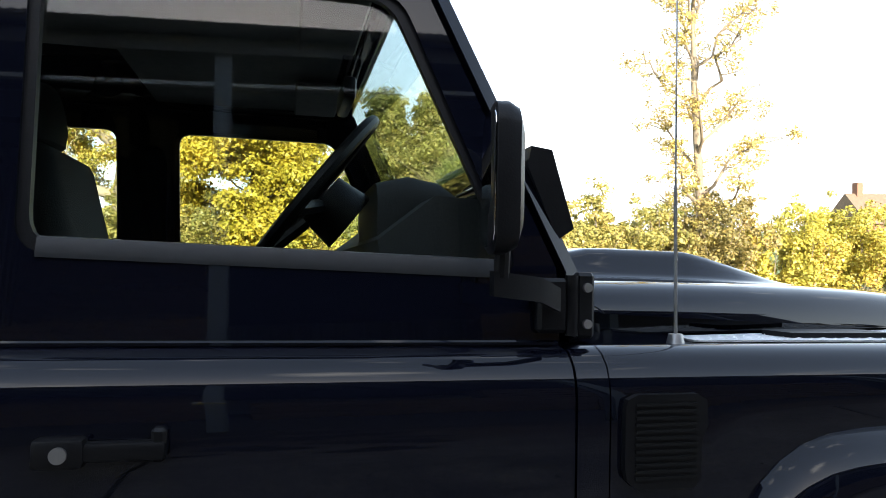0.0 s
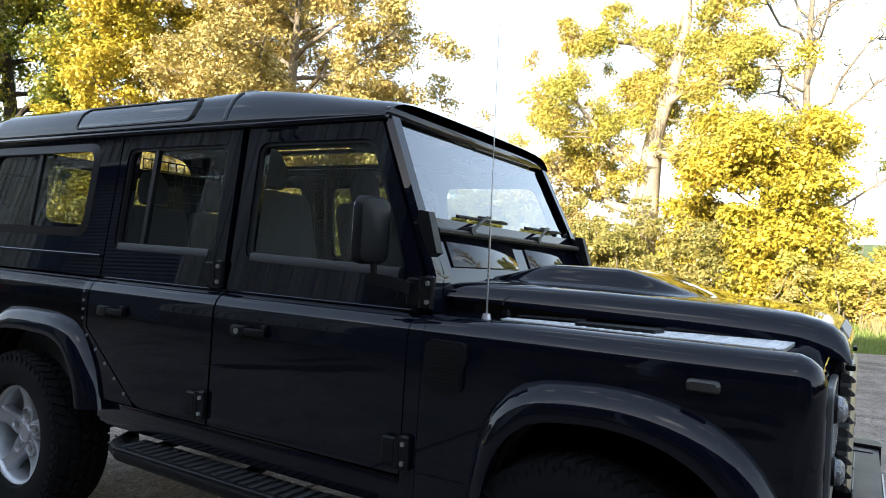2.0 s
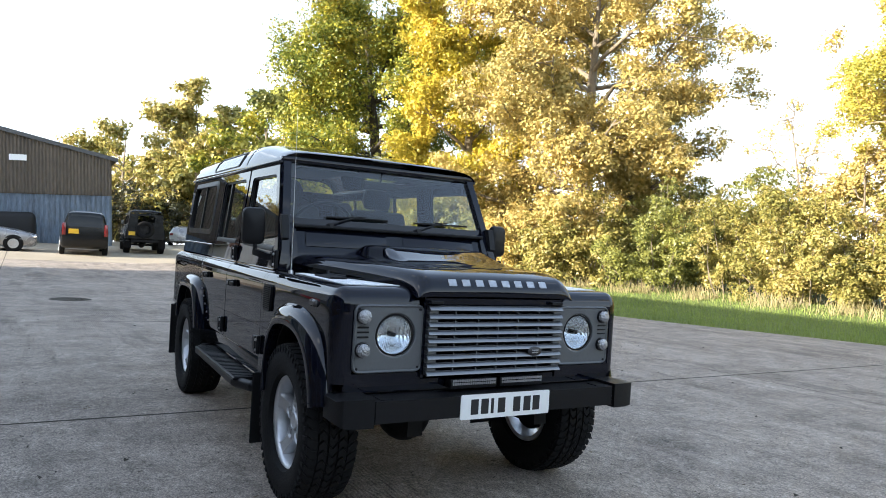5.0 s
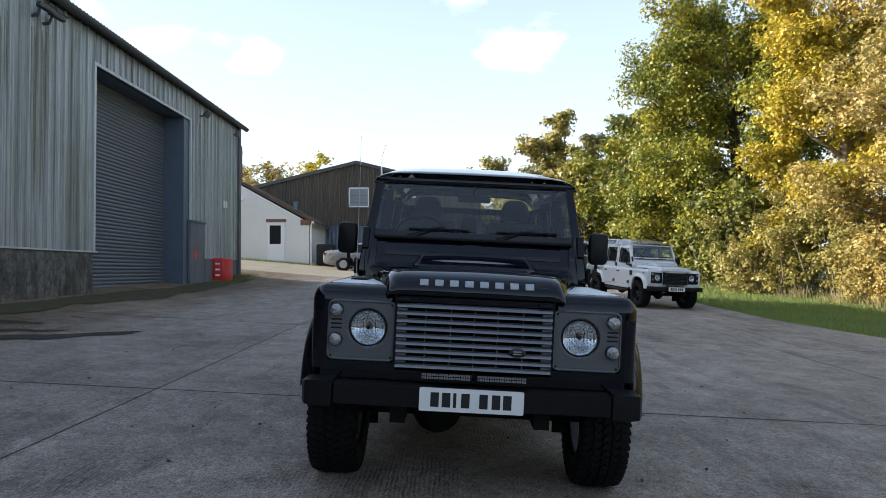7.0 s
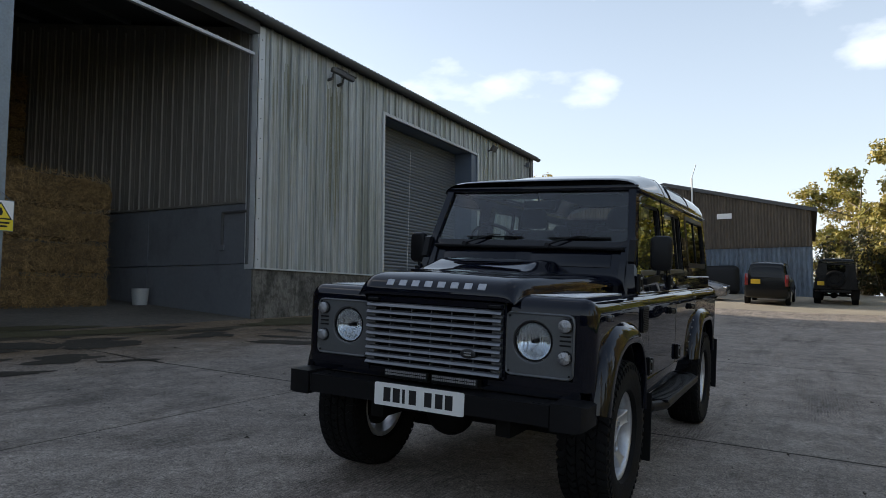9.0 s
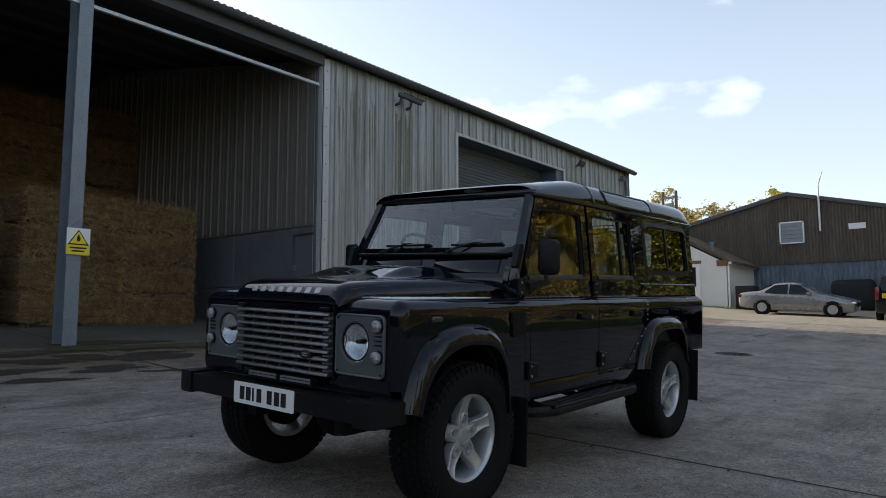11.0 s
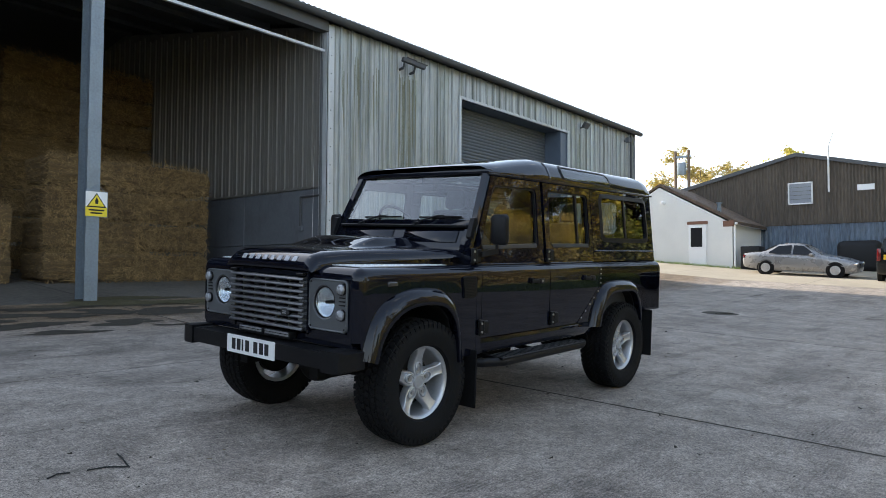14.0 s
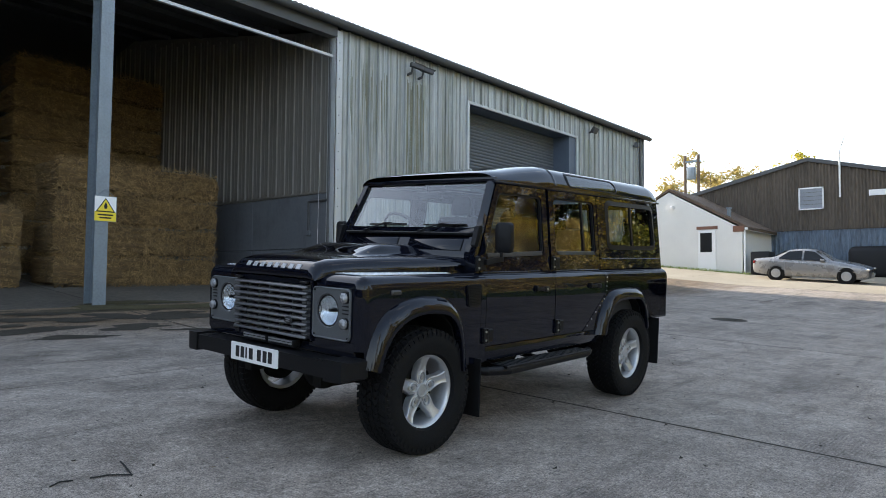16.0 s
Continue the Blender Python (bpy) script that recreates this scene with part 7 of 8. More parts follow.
# ---- trees, bushes, grass ----
def leaf_mat(name, stops, trans=0.24):
    """Leaves: colours of the ramp by leaf and by clump; light passes through them."""
    m = bpy.data.materials.new(name)
    m.use_nodes = True
    n, l = m.node_tree.nodes, m.node_tree.links
    n.remove(n["Principled BSDF"])
    co, no, ge, ad, rp, df, tl, gl, mx, mg = (n.new("ShaderNode" + k) for k in ("TexCoord", "TexNoise", "NewGeometry", "Math", "ValToRGB", "BsdfDiffuse", "BsdfTranslucent", "BsdfGlossy", "MixShader", "MixShader"))
    _input(no, Scale=0.45, Detail=3.0)
    l.new(co.outputs["Object"], no.inputs["Vector"])
    ad.operation = "MULTIPLY_ADD"
    ad.inputs[1].default_value = 0.45
    l.new(ge.outputs["Random Per Island"], ad.inputs[0])
    l.new(no.outputs["Fac"], ad.inputs[2])
    e = rp.color_ramp.elements
    e[0].position, e[0].color = 0.40, (*stops[0], 1)
    e[1].position, e[1].color = 1.0, (*stops[-1], 1)
    for i, s in enumerate(stops[1:-1]):
        el = rp.color_ramp.elements.new(0.40 + 0.6 * (i + 1) / (len(stops) - 1))
        el.color = (*s, 1)
    l.new(ad.outputs[0], rp.inputs["Fac"])
    for b in (df, tl):
        l.new(rp.outputs["Color"], b.inputs["Color"])
    mx.inputs[0].default_value = trans
    l.new(df.outputs[0], mx.inputs[1])
    l.new(tl.outputs[0], mx.inputs[2])
    gl.inputs["Roughness"].default_value = 0.45
    mg.inputs[0].default_value = 0.04
    l.new(mx.outputs[0], mg.inputs[1])
    l.new(gl.outputs[0], mg.inputs[2])
    l.new(mg.outputs[0], n["Material Output"].inputs["Surface"])
    return m


TAN, OLV = (0.42, 0.335, 0.125), (0.26, 0.26, 0.05)
l_oak = leaf_mat("oak_leaves_yellow", (OLV, (0.41, 0.37, 0.06), (0.50, 0.43, 0.085), (0.44, 0.29, 0.08)))
l_tan = leaf_mat("ash_leaves_tan", ((0.30, 0.255, 0.07), (0.41, 0.325, 0.115), (0.48, 0.38, 0.125), (0.43, 0.30, 0.085)))
l_yel = leaf_mat("maple_leaves_yellow", ((0.33, 0.30, 0.028), (0.44, 0.36, 0.04), (0.51, 0.415, 0.055), (0.46, 0.32, 0.03)))
l_grn = leaf_mat("oak_leaves_green", ((0.085, 0.12, 0.022), (0.155, 0.185, 0.028), (0.27, 0.265, 0.035), (0.42, 0.34, 0.036)))
l_green = leaf_mat("leaves_green", ((0.10, 0.12, 0.035), (0.17, 0.185, 0.05), (0.24, 0.24, 0.06), OLV))
l_hedge = leaf_mat("hedge_leaves", ((0.15, 0.15, 0.04), (0.25, 0.235, 0.06), (0.36, 0.30, 0.08), TAN))
l_drab = leaf_mat("faded_olive_leaves", ((0.12, 0.11, 0.04), (0.20, 0.17, 0.06), (0.30, 0.24, 0.08), (0.34, 0.24, 0.09)))
# near-black leaf colour that carries the deep shade under the far trees
l_shade = leaf_mat("shade_toned_leaves", ((0.018, 0.022, 0.01), (0.03, 0.035, 0.014), (0.05, 0.05, 0.02), (0.09, 0.055, 0.02)))
m_bark = mat("grey_bark", (0.20, 0.165, 0.12), 0.95, dark=0.5, light=1.4, scale=3, fine=20, bump=0.6, bump_scale=14, stretch=(2, 2, 0.6))
# darker bark for the large green oak
m_dark_bark = mat("dark_oak_bark", (0.06, 0.05, 0.038), 0.95, dark=0.5, light=1.4, scale=3, fine=20, bump=0.6, bump_scale=14, stretch=(2, 2, 0.6))
m_pale_bark = mat("pale_sunlit_bark", (0.36, 0.30, 0.22), 0.95, dark=0.5, light=1.3, scale=3, fine=18, bump=0.6, bump_scale=12, stretch=(2, 2, 0.6))


def leaves_at(centres, radii, count, size, rng, stray=0.16, squash=0.78):
    """Three-cornered leaves on the outer side of billowing clumps, each clump made of smaller balls."""
    k = 7
    d = rng.normal(0, 1, (len(centres), k, 3))
    d /= np.linalg.norm(d, axis=2, keepdims=True)
    d[..., 2] = d[..., 2] * 0.8 + 0.15
    balls = (centres[:, None] + d * (radii * 0.68)[:, None, None]).reshape(-1, 3)
    ball_r = (radii[:, None] * rng.uniform(0.30, 0.62, (len(centres), k))).reshape(-1)
    weight = ball_r ** 2
    idx = rng.choice(len(balls), count, p=weight / weight.sum())
    out = rng.normal(0, 1, (count, 3))
    out /= np.linalg.norm(out, axis=1, keepdims=True)
    out[:, 2] = np.where((out[:, 2] < -0.25) & (rng.random(count) < 0.6), -out[:, 2], out[:, 2])
    depth = 0.45 + 0.62 * rng.random((count, 1)) ** 0.6
    c = balls[idx] + out * depth * ball_r[idx][:, None] * (1.0, 1.0, squash)
    c += rng.normal(0, stray, (count, 3)) * ball_r[idx][:, None]
    nor = 0.9 * out + (0, 0, 0.35) + rng.normal(0, 0.42, (count, 3))
    nor /= np.linalg.norm(nor, axis=1, keepdims=True)
    u = np.cross(nor, rng.normal(0, 1, (count, 3)))
    u /= np.linalg.norm(u, axis=1, keepdims=True)
    v = np.cross(nor, u)
    s = size * rng.uniform(0.6, 1.3, (count, 1))
    return np.stack([c + u * s, c - u * s * 0.55 + v * s * 0.75, c - u * s * 0.55 - v * s * 0.75], 1)


def limb(bm, pts, r0, r1, n=7):
    k = len(pts)
    rings = []
    for i, p in enumerate(pts):
        d = (Vector(pts[min(i + 1, k - 1)]) - Vector(pts[max(i - 1, 0)])).normalized()
        q = d.to_track_quat("Z", "Y")
        r = r0 + (r1 - r0) * i / (k - 1)
        rings.append([tuple(Vector(p) + q @ Vector((r * math.cos(2 * math.pi * j / n), r * math.sin(2 * math.pi * j / n), 0))) for j in range(n)])
    loft(bm, rings, caps=True)


def crooked(rr, a, b, n, bend):
    """Points from a to b that swerve like a limb does."""
    ln = (b - a).length * bend
    return [a] + [a.lerp(b, i / n) + Vector((rr.gauss(0, ln), rr.gauss(0, ln), rr.gauss(0, ln * 0.8))) for i in range(1, n)] + [b]


def along(curve, s):
    k = s * (len(curve) - 1)
    i = min(int(k), len(curve) - 2)
    return curve[i].lerp(curve[i + 1], k - i)


def tree(label, x, y, h, r, leaf, count, size, seed, trunk=0.35, bark=None, limbs=11, low=0.22, clump=0.6, leafy=1.0, subs=7, skeleton=None, widest=0.5, stray=0.16):
    """A tree: tapered trunk, crooked limbs, side branches and twigs, with clumps of leaves at their ends.
    skeleton: the main limbs as (points, thick, thin) where they are known."""
    rng, rr = np.random.default_rng(seed), random.Random(seed)
    root = thing("tree", label, "tree", m=Matrix.Translation((x, y, gz(x, y) - 0.1)))
    bm = bmesh.new()
    top = h * 0.9
    main = []
    if skeleton:
        for pts, r0, r1 in skeleton:
            curve = [Vector(p) for p in pts]
            limb(bm, [tuple(p) for p in curve], r0, r1, 10)
            main.append(curve)
        limb(bm, [tuple(main[0][0] + Vector((0, 0, -0.3))), tuple(main[0][0] + Vector((0, 0, 0.4)))], skeleton[0][1] * 1.35, skeleton[0][1], 10)
    else:
        stem = [Vector((0.035 * h * math.sin(t * 0.30 + seed) * t / 9, 0.035 * h * math.sin(t * 0.25 + seed * 2) * t / 9, t / 9 * top)) for t in range(10)]
        limb(bm, [(0, 0, -0.15), (0, 0, 0.25)], trunk * 1.5, trunk * 1.1, 10)
        limb(bm, [tuple(p) for p in stem], trunk * 1.1, trunk * 0.10, 10)
        for k in range(limbs):
            t = low + (0.97 - low) * (k + rr.random() * 0.7) / limbs
            base = along(stem, max(0.05, t - 0.10))
            ang = k * 2.4 + rr.uniform(-0.4, 0.4)
            u = (t - widest) / (widest - low + 0.14 if t < widest else 1.04 - widest)
            env = r * math.sqrt(max(0.06, 1 - u * u)) * rr.uniform(0.72, 1.05)
            end = Vector((base.x * 0.5 + env * math.cos(ang), base.y * 0.5 + env * math.sin(ang), t * h))
            curve = crooked(rr, base, end, 5, 0.05)
            limb(bm, [tuple(p) for p in curve], trunk * (0.55 - 0.38 * t), 0.025, 6)
            main.append(curve)
    pts, rad = [], []
    for curve in main:
        for j in range(subs):
            s = 0.34 + 0.66 * (j + rr.random()) / subs
            b = along(curve, min(s, 1.0))
            out = Vector((b.x, b.y, 0)).normalized() * 0.5 if b.length > 0.5 else Vector()
            d = (Vector((rr.gauss(0, 1), rr.gauss(0, 1), rr.gauss(0.3, 0.7))).normalized() + out) * rr.uniform(0.5, 1.2) * (0.14 * r + 0.5)
            e = b + d
            e.z = max(e.z, 0.4)
            side = crooked(rr, b, e, 3, 0.08)
            limb(bm, [tuple(p) for p in side], 0.022 + 0.03 * trunk, 0.008, 4)
            for q in range(3):
                f = along(side, rr.uniform(0.35, 1.0))
                g = f + Vector((rr.gauss(0, 1), rr.gauss(0, 1), rr.gauss(0.3, 0.8))).normalized() * rr.uniform(0.4, 0.9) * (0.4 + 0.08 * r)
                limb(bm, [tuple(f), tuple(f.lerp(g, 0.5) + Vector((0, 0, 0.05))), tuple(g)], 0.010 + 0.005 * trunk, 0.004, 3)
                if rr.random() < leafy * 0.55:
                    pts.append(tuple(g))
                    rad.append(clump * rr.uniform(0.35, 0.75))
            if rr.random() < leafy:
                pts.append(tuple(e))
                rad.append(clump * rr.uniform(0.6, 1.15))
    part("trunk", bm, bark or m_bark, root, smooth=60)
    if count:
        corners = leaves_at(np.array(pts), np.array(rad), count, size, rng, stray)
        corners = corners[corners[:, :, 2].min(1) > 0.05]
        part("crown", quads_mesh("crown", corners, leaf), leaf, root)
    return root


def bush(label, x, y, h, r, leaf, count, size, seed, clump=0.5):
    """A bush: many stems from the ground, leafy clumps all over, shoots that stick out."""
    rng, rr = np.random.default_rng(seed), random.Random(seed)
    root = thing("bush", label, "bush", m=Matrix.Translation((x, y, gz(x, y) - 0.1)))
    bm = bmesh.new()
    pts, rad = [], []
    for k in range(18):
        a, d = rr.uniform(0, 6.3), r * math.sqrt(rr.random())
        top = Vector((d * math.cos(a), d * math.sin(a), h * rr.uniform(0.55, 1.0) * (1 - 0.45 * (d / r) ** 2)))
        foot = Vector((top.x * 0.6, top.y * 0.6, 0))
        stem = crooked(rr, foot, top, 3, 0.05)
        limb(bm, [tuple(p) for p in stem], 0.03, 0.008, 4)
        shoot = top + Vector((rr.gauss(0, 0.25), rr.gauss(0, 0.25), rr.uniform(0.2, 0.7)))
        limb(bm, [tuple(top), tuple(shoot)], 0.008, 0.003, 3)
        pts.append(tuple(top.lerp(shoot, 0.6)))
        rad.append(clump * 0.35)
        for q in range(4):
            p = along(stem, 0.15 + 0.85 * (q + rr.random() * 0.6) / 3.6)
            pts.append((p.x + rr.gauss(0, 0.3), p.y + rr.gauss(0, 0.3), max(0.25, p.z)))
            rad.append(clump * rr.uniform(0.6, 1.25) * (0.7 + 0.12 * r))
    part("branch", bm, m_bark, root, smooth=60)
    corners = leaves_at(np.array(pts), np.array(rad), count, size, rng)
    corners = corners[corners[:, :, 2].min(1) > 0.02]
    part("foliage", quads_mesh("foliage", corners, leaf), leaf, root)
    return root


# main limbs of the old pale oak, from its foot
OLD_OAK = [
    ([(0, 0, 0), (0.10, 0, 1.6), (0.18, 0.1, 3.2), (0.30, 0.1, 4.4), (0.42, 0, 5.3), (0.62, -0.1, 6.3), (1.00, 0, 7.4), (1.22, 0.1, 8.4), (1.5, 0.1, 9.6), (1.5, 0, 11.2)], 0.52, 0.14),
    ([(0.15, 0, 3.1), (-0.5, 0.2, 3.3), (-1.2, 0.3, 3.5), (-1.5, 0.3, 4.2), (-1.9, 0.2, 4.7), (-2.4, 0.2, 5.4), (-3.3, 0.1, 6.6), (-3.7, 0, 7.6)], 0.20, 0.04),
    ([(0.30, 0.1, 4.3), (-0.4, -0.5, 5.0), (-1.0, -0.9, 5.7), (-1.6, -1.3, 6.6), (-2.3, -1.5, 7.6)], 0.18, 0.04),
    ([(0.75, 0, 6.7), (1.4, -0.3, 7.1), (2.4, -0.4, 7.2), (3.2, -0.5, 7.3), (4.2, -0.4, 7.7)], 0.15, 0.03),
    ([(0.40, 0, 5.2), (1.2, -0.5, 5.0), (1.9, -0.8, 4.4), (2.4, -1.0, 4.6), (3.3, -1.2, 4.8), (4.0, -1.3, 5.4)], 0.16, 0.04),
    ([(1.05, 0, 7.5), (0.5, 0.4, 8.4), (-0.4, 0.6, 9.2), (-1.4, 0.6, 9.4), (-2.2, 0.5, 9.9)], 0.16, 0.03),
    ([(1.2, 0.1, 8.4), (2.0, 0.5, 9.2), (2.6, 0.6, 10.4), (3.2, 0.6, 11.6)], 0.15, 0.03),
    ([(0.5, 0, 5.8), (0.1, 1.2, 6.6), (-0.6, 2.0, 7.8)], 0.13, 0.03),
]
tree("old oak with a pale trunk and yellow leaves", -5.74, 21.6, 12.0, 4.2, l_oak, 130000, 0.05, 11, trunk=0.4, bark=m_pale_bark, clump=0.5, subs=22, leafy=0.75, skeleton=OLD_OAK, stray=0.55)
tree("broad ash with dense tan autumn leaves", -20.8, 20.2, 16.0, 6.5, l_tan, 250000, 0.078, 12, trunk=0.42, limbs=34, low=0.06, clump=1.05, subs=8, widest=0.42)
tree("tall maple with bright yellow leaves", -27.4, 17.6, 17.4, 3.8, l_yel, 130000, 0.085, 13, trunk=0.3, limbs=24, low=0.10, clump=0.95)
tree("large oak with green and yellow leaves", -35.8, 16.7, 17.0, 6.6, l_grn, 190000, 0.10, 14, trunk=0.5, bark=m_dark_bark, limbs=26, low=0.06, clump=1.55, widest=0.42)
tree("round green oak beyond the hedge", 7.2, 42.0, 11.2, 4.3, l_green, 90000, 0.11, 15, trunk=0.4, limbs=30, low=0.06, clump=0.95, widest=0.58)
tree("slender poplar with sparse yellow leaves", 15.2, 22.3, 18.5, 2.2, l_tan, 24000, 0.062, 16, trunk=0.2, limbs=22, low=0.14, clump=0.55, leafy=0.75, subs=8)
tree("nearly bare slender poplar", -0.7, 25.4, 17.0, 3.0, l_tan, 2600, 0.06, 17, trunk=0.20, limbs=20, low=0.25, clump=0.5, leafy=0.4, subs=9)
tree("small maple with bright yellow leaves", -1.9, 20.7, 6.3, 2.3, l_yel, 90000, 0.068, 18, trunk=0.10, limbs=18, low=0.08, clump=0.72)
tree("small hawthorn with golden leaves", -9.8, 22.6, 5.6, 2.2, l_tan, 26000, 0.07, 19, trunk=0.10, limbs=12, low=0.12, clump=0.6)
tree("thin birch with few pale leaves", -13.2, 24.5, 8.0, 1.5, l_tan, 2200, 0.07, 20, trunk=0.08, limbs=11, low=0.25, clump=0.4, leafy=0.5)
for k, (x, y, h, r, lf, n) in enumerate(((-72, 13, 13.5, 5.0, l_hedge, 14000), (-82, 15, 12, 6.0, l_drab, 9000), (-70, 6, 11.5, 5.0, l_hedge, 14000), (-60, 10.5, 14.0, 4.6, l_hedge, 26000), (-54, 15.5, 12.5, 4.8, l_grn, 16000), (-48, 17.5, 13.5, 5.0, l_green, 22000), (-67, -21.5, 10.5, 4.6, l_tan, 10000), (-72, -14, 10.0, 4.4, l_yel, 10000), (-96, 8, 13, 6.0, l_drab, 8000), (-90, 24, 17, 6.0, l_tan, 8000))):
    tree("distant autumn tree behind the yard", x, y, h, r, lf, n, 0.19, 60 + k, trunk=0.28, limbs=14, low=0.10, clump=1.2, subs=5)
WEST_HEDGE = [(-45, 16.5, 4.6, 2.8, l_green), (-40, 16.0, 4.8, 2.6, l_hedge), (-35, 14.6, 5.8, 2.8, l_green), (-31, 14.5, 6.5, 2.6, l_green), (-28, 14.8, 5.2, 2.6, l_hedge), (-25, 16.6, 5.4, 2.6, l_hedge), (-22.3, 17.4, 4.6, 2.4, l_tan), (-18.6, 17.4, 4.4, 2.4, l_hedge), (-15.6, 18.6, 4.6, 2.3, l_green), (-12.8, 20.4, 4.8, 2.4, l_hedge), (-10.4, 20.0, 4.0, 2.2, l_hedge), (-7.6, 20.4, 3.8, 2.2, l_hedge), (-4.8, 19.6, 3.4, 2.0, l_hedge), (-2.6, 19.4, 3.0, 1.9, l_hedge)]
EAST_HEDGE = [(0.4, 19.8, 3.0, 2.0, l_oak), (2.8, 20.4, 2.6, 2.0, l_hedge), (5.2, 21.0, 2.6, 2.0, l_hedge), (7.6, 21.6, 3.2, 2.1, l_hedge), (10.0, 22.4, 4.2, 2.2, l_hedge), (12.6, 22.0, 4.4, 2.2, l_hedge), (15.2, 21.6, 4.2, 2.1, l_drab), (18.6, 22.2, 4.4, 2.2, l_oak), (21.6, 22.8, 4.0, 2.4, l_oak), (25, 22.6, 4.6, 2.6, l_oak), (28.5, 23.5, 5.0, 2.8, l_oak), (33, 24, 5.4, 3.0, l_oak), (-21.5, 21.5, 6.0, 3.0, l_hedge), (-17.0, 21.5, 6.2, 3.0, l_hedge)]
# the darkest shrubs, far west, stand in for shade beneath the canopies
BACK_SHRUBS = [(-13.5, 23.5, 5.6, 2.8, l_green), (6, 39, 5.5, 4.0, l_hedge), (12.5, 40, 5.5, 4.0, l_hedge), (14, 29, 4.0, 3.0, l_hedge), (5, 30, 4.0, 3.2, l_green), (-3, 30, 3.6, 3.0, l_hedge), (22, 33, 4.2, 3.4, l_green), (38, 26, 6, 3.4, l_oak), (-56, 12.0, 6.0, 3.2, l_shade), (-60, 8.5, 6.4, 3.6, l_shade), (-63, 4.5, 6.0, 3.6, l_shade), (-54, 15.5, 6.0, 3.0, l_shade), (-72, 8, 4.6, 4.0, l_shade)]
for k, (x, y, h, r, lf) in enumerate(WEST_HEDGE + EAST_HEDGE + BACK_SHRUBS):
    far = x < -30 or y > 28
    near = -17 < x < 8 and y < 21.5
    bush("dense autumn hedge bush along the verge", x, y, h, r, lf, 9000 if lf is l_shade else 9000 if far else 34000 if near else 21000, 0.125 if far else 0.05 if near else 0.066, 100 + k, 0.5 if near else 0.6)

# unseen tall hedge added on the east side, closes the yard and darkens reflections
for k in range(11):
    bush("unseen dark hedge added to close the yard", 27.0 + 1.5 * math.sin(k * 1.9), -24 + 4.2 * k, 5.4 + 0.8 * math.sin(k * 2.7), 3.2, l_shade, 3500, 0.26, 300 + k, 0.9)


# grass of the verge and dry stems along the hedge
def blades(name, label, n, area, hmin, hmax, w, material, seed):
    rng = np.random.default_rng(seed)
    xy = area(rng, n)
    z = np.array([gz(x, y) for x, y in xy]) - 0.06
    base = np.column_stack([xy, z])
    hgt = rng.uniform(hmin, hmax, n)
    a = rng.uniform(0, 6.28, n)
    side = np.column_stack([np.cos(a), np.sin(a), np.zeros(n)]) * w
    lean = np.column_stack([rng.normal(0, 0.25, n), rng.normal(0, 0.25, n), np.ones(n)]) * hgt[:, None]
    q = np.stack([base - side, base + side, base + side * 0.3 + lean, base - side * 0.3 + lean], 1)
    tagged(part(name, quads_mesh(name, q, material), material), label, "grass", kind="stuff")


EDGE_X = np.linspace(-60, 40, 201)
EDGE_Y = np.array([grass_edge(x) for x in EDGE_X])


def verge(rng, n):
    x = rng.uniform(-40, 14, n)
    e = np.interp(x, EDGE_X, EDGE_Y)
    return np.column_stack([x, e + 0.02 + (19.5 - e) * rng.random(n) ** 1.3])


def hedge_foot(rng, n):
    x = rng.uniform(-30, 30, n)
    x = x + 0.8 * np.sin(x * 2.3) + 0.5 * np.sin(x * 5.1)
    y0 = np.interp(x, [-40, -25, -12, 0, 30], [12, 15.2, 17.6, 18.2, 20.2])
    return np.column_stack([x, y0 + rng.normal(0, 0.45, n)])


blades("grass", "short green grass on the verge", 75000, verge, 0.05, 0.13, 0.006, m_blade, 1)
blades("dry_grass", "tall dry straw-coloured grass under the hedge", 8000, hedge_foot, 0.15, 0.5, 0.007, m_straw_grass, 2)


def edge_tufts(rng, n):
    x = rng.uniform(-23.5, -19, n)
    return np.column_stack([x, -8.2 + np.abs(rng.normal(0, 0.35, n))])


blades("weed", "low weeds along the barn wall", 2500, edge_tufts, 0.05, 0.16, 0.006, m_blade, 3)


def house_foot(rng, n):
    return np.column_stack([-32.8 + np.abs(rng.normal(0, 0.12, n)), rng.uniform(-12, -7, n)])


blades("weed", "low weeds along the house wall", 1500, house_foot, 0.06, 0.2, 0.01, m_blade, 4)

# ---- other vehicles ----
m_white_paint = mat("silver_white_paint", (0.60, 0.61, 0.62), 0.25, dark=0.95, light=1.03, coat=0.6)
m_charcoal = mat("charcoal_paint", (0.035, 0.037, 0.04), 0.25, coat=0.6)
m_bluegrey = mat("blue_grey_paint", (0.06, 0.075, 0.095), 0.25, coat=0.6)
m_navy = mat("dark_green_black_paint", (0.004, 0.005, 0.006), 0.2, spec=0.35)
m_silver_paint = mat("silver_car_paint", (0.25, 0.245, 0.245), 0.28, metal=0.35, coat=0.6, dark=0.95, light=1.04)
m_tail = mat("red_tail_lamp", (0.16, 0.01, 0.01), 0.2, coat=0.5)
m_amber = mat("yellow_rear_plate", (0.75, 0.45, 0.02), 0.5)


def repaint(root, swaps):
    for o in root.children_recursive:
        if o.type == "MESH":
            for sl in o.material_slots:
                if sl.material in swaps:
                    new_m = swaps[sl.material]
                    sl.link = "OBJECT"
                    sl.material = new_m
    return root


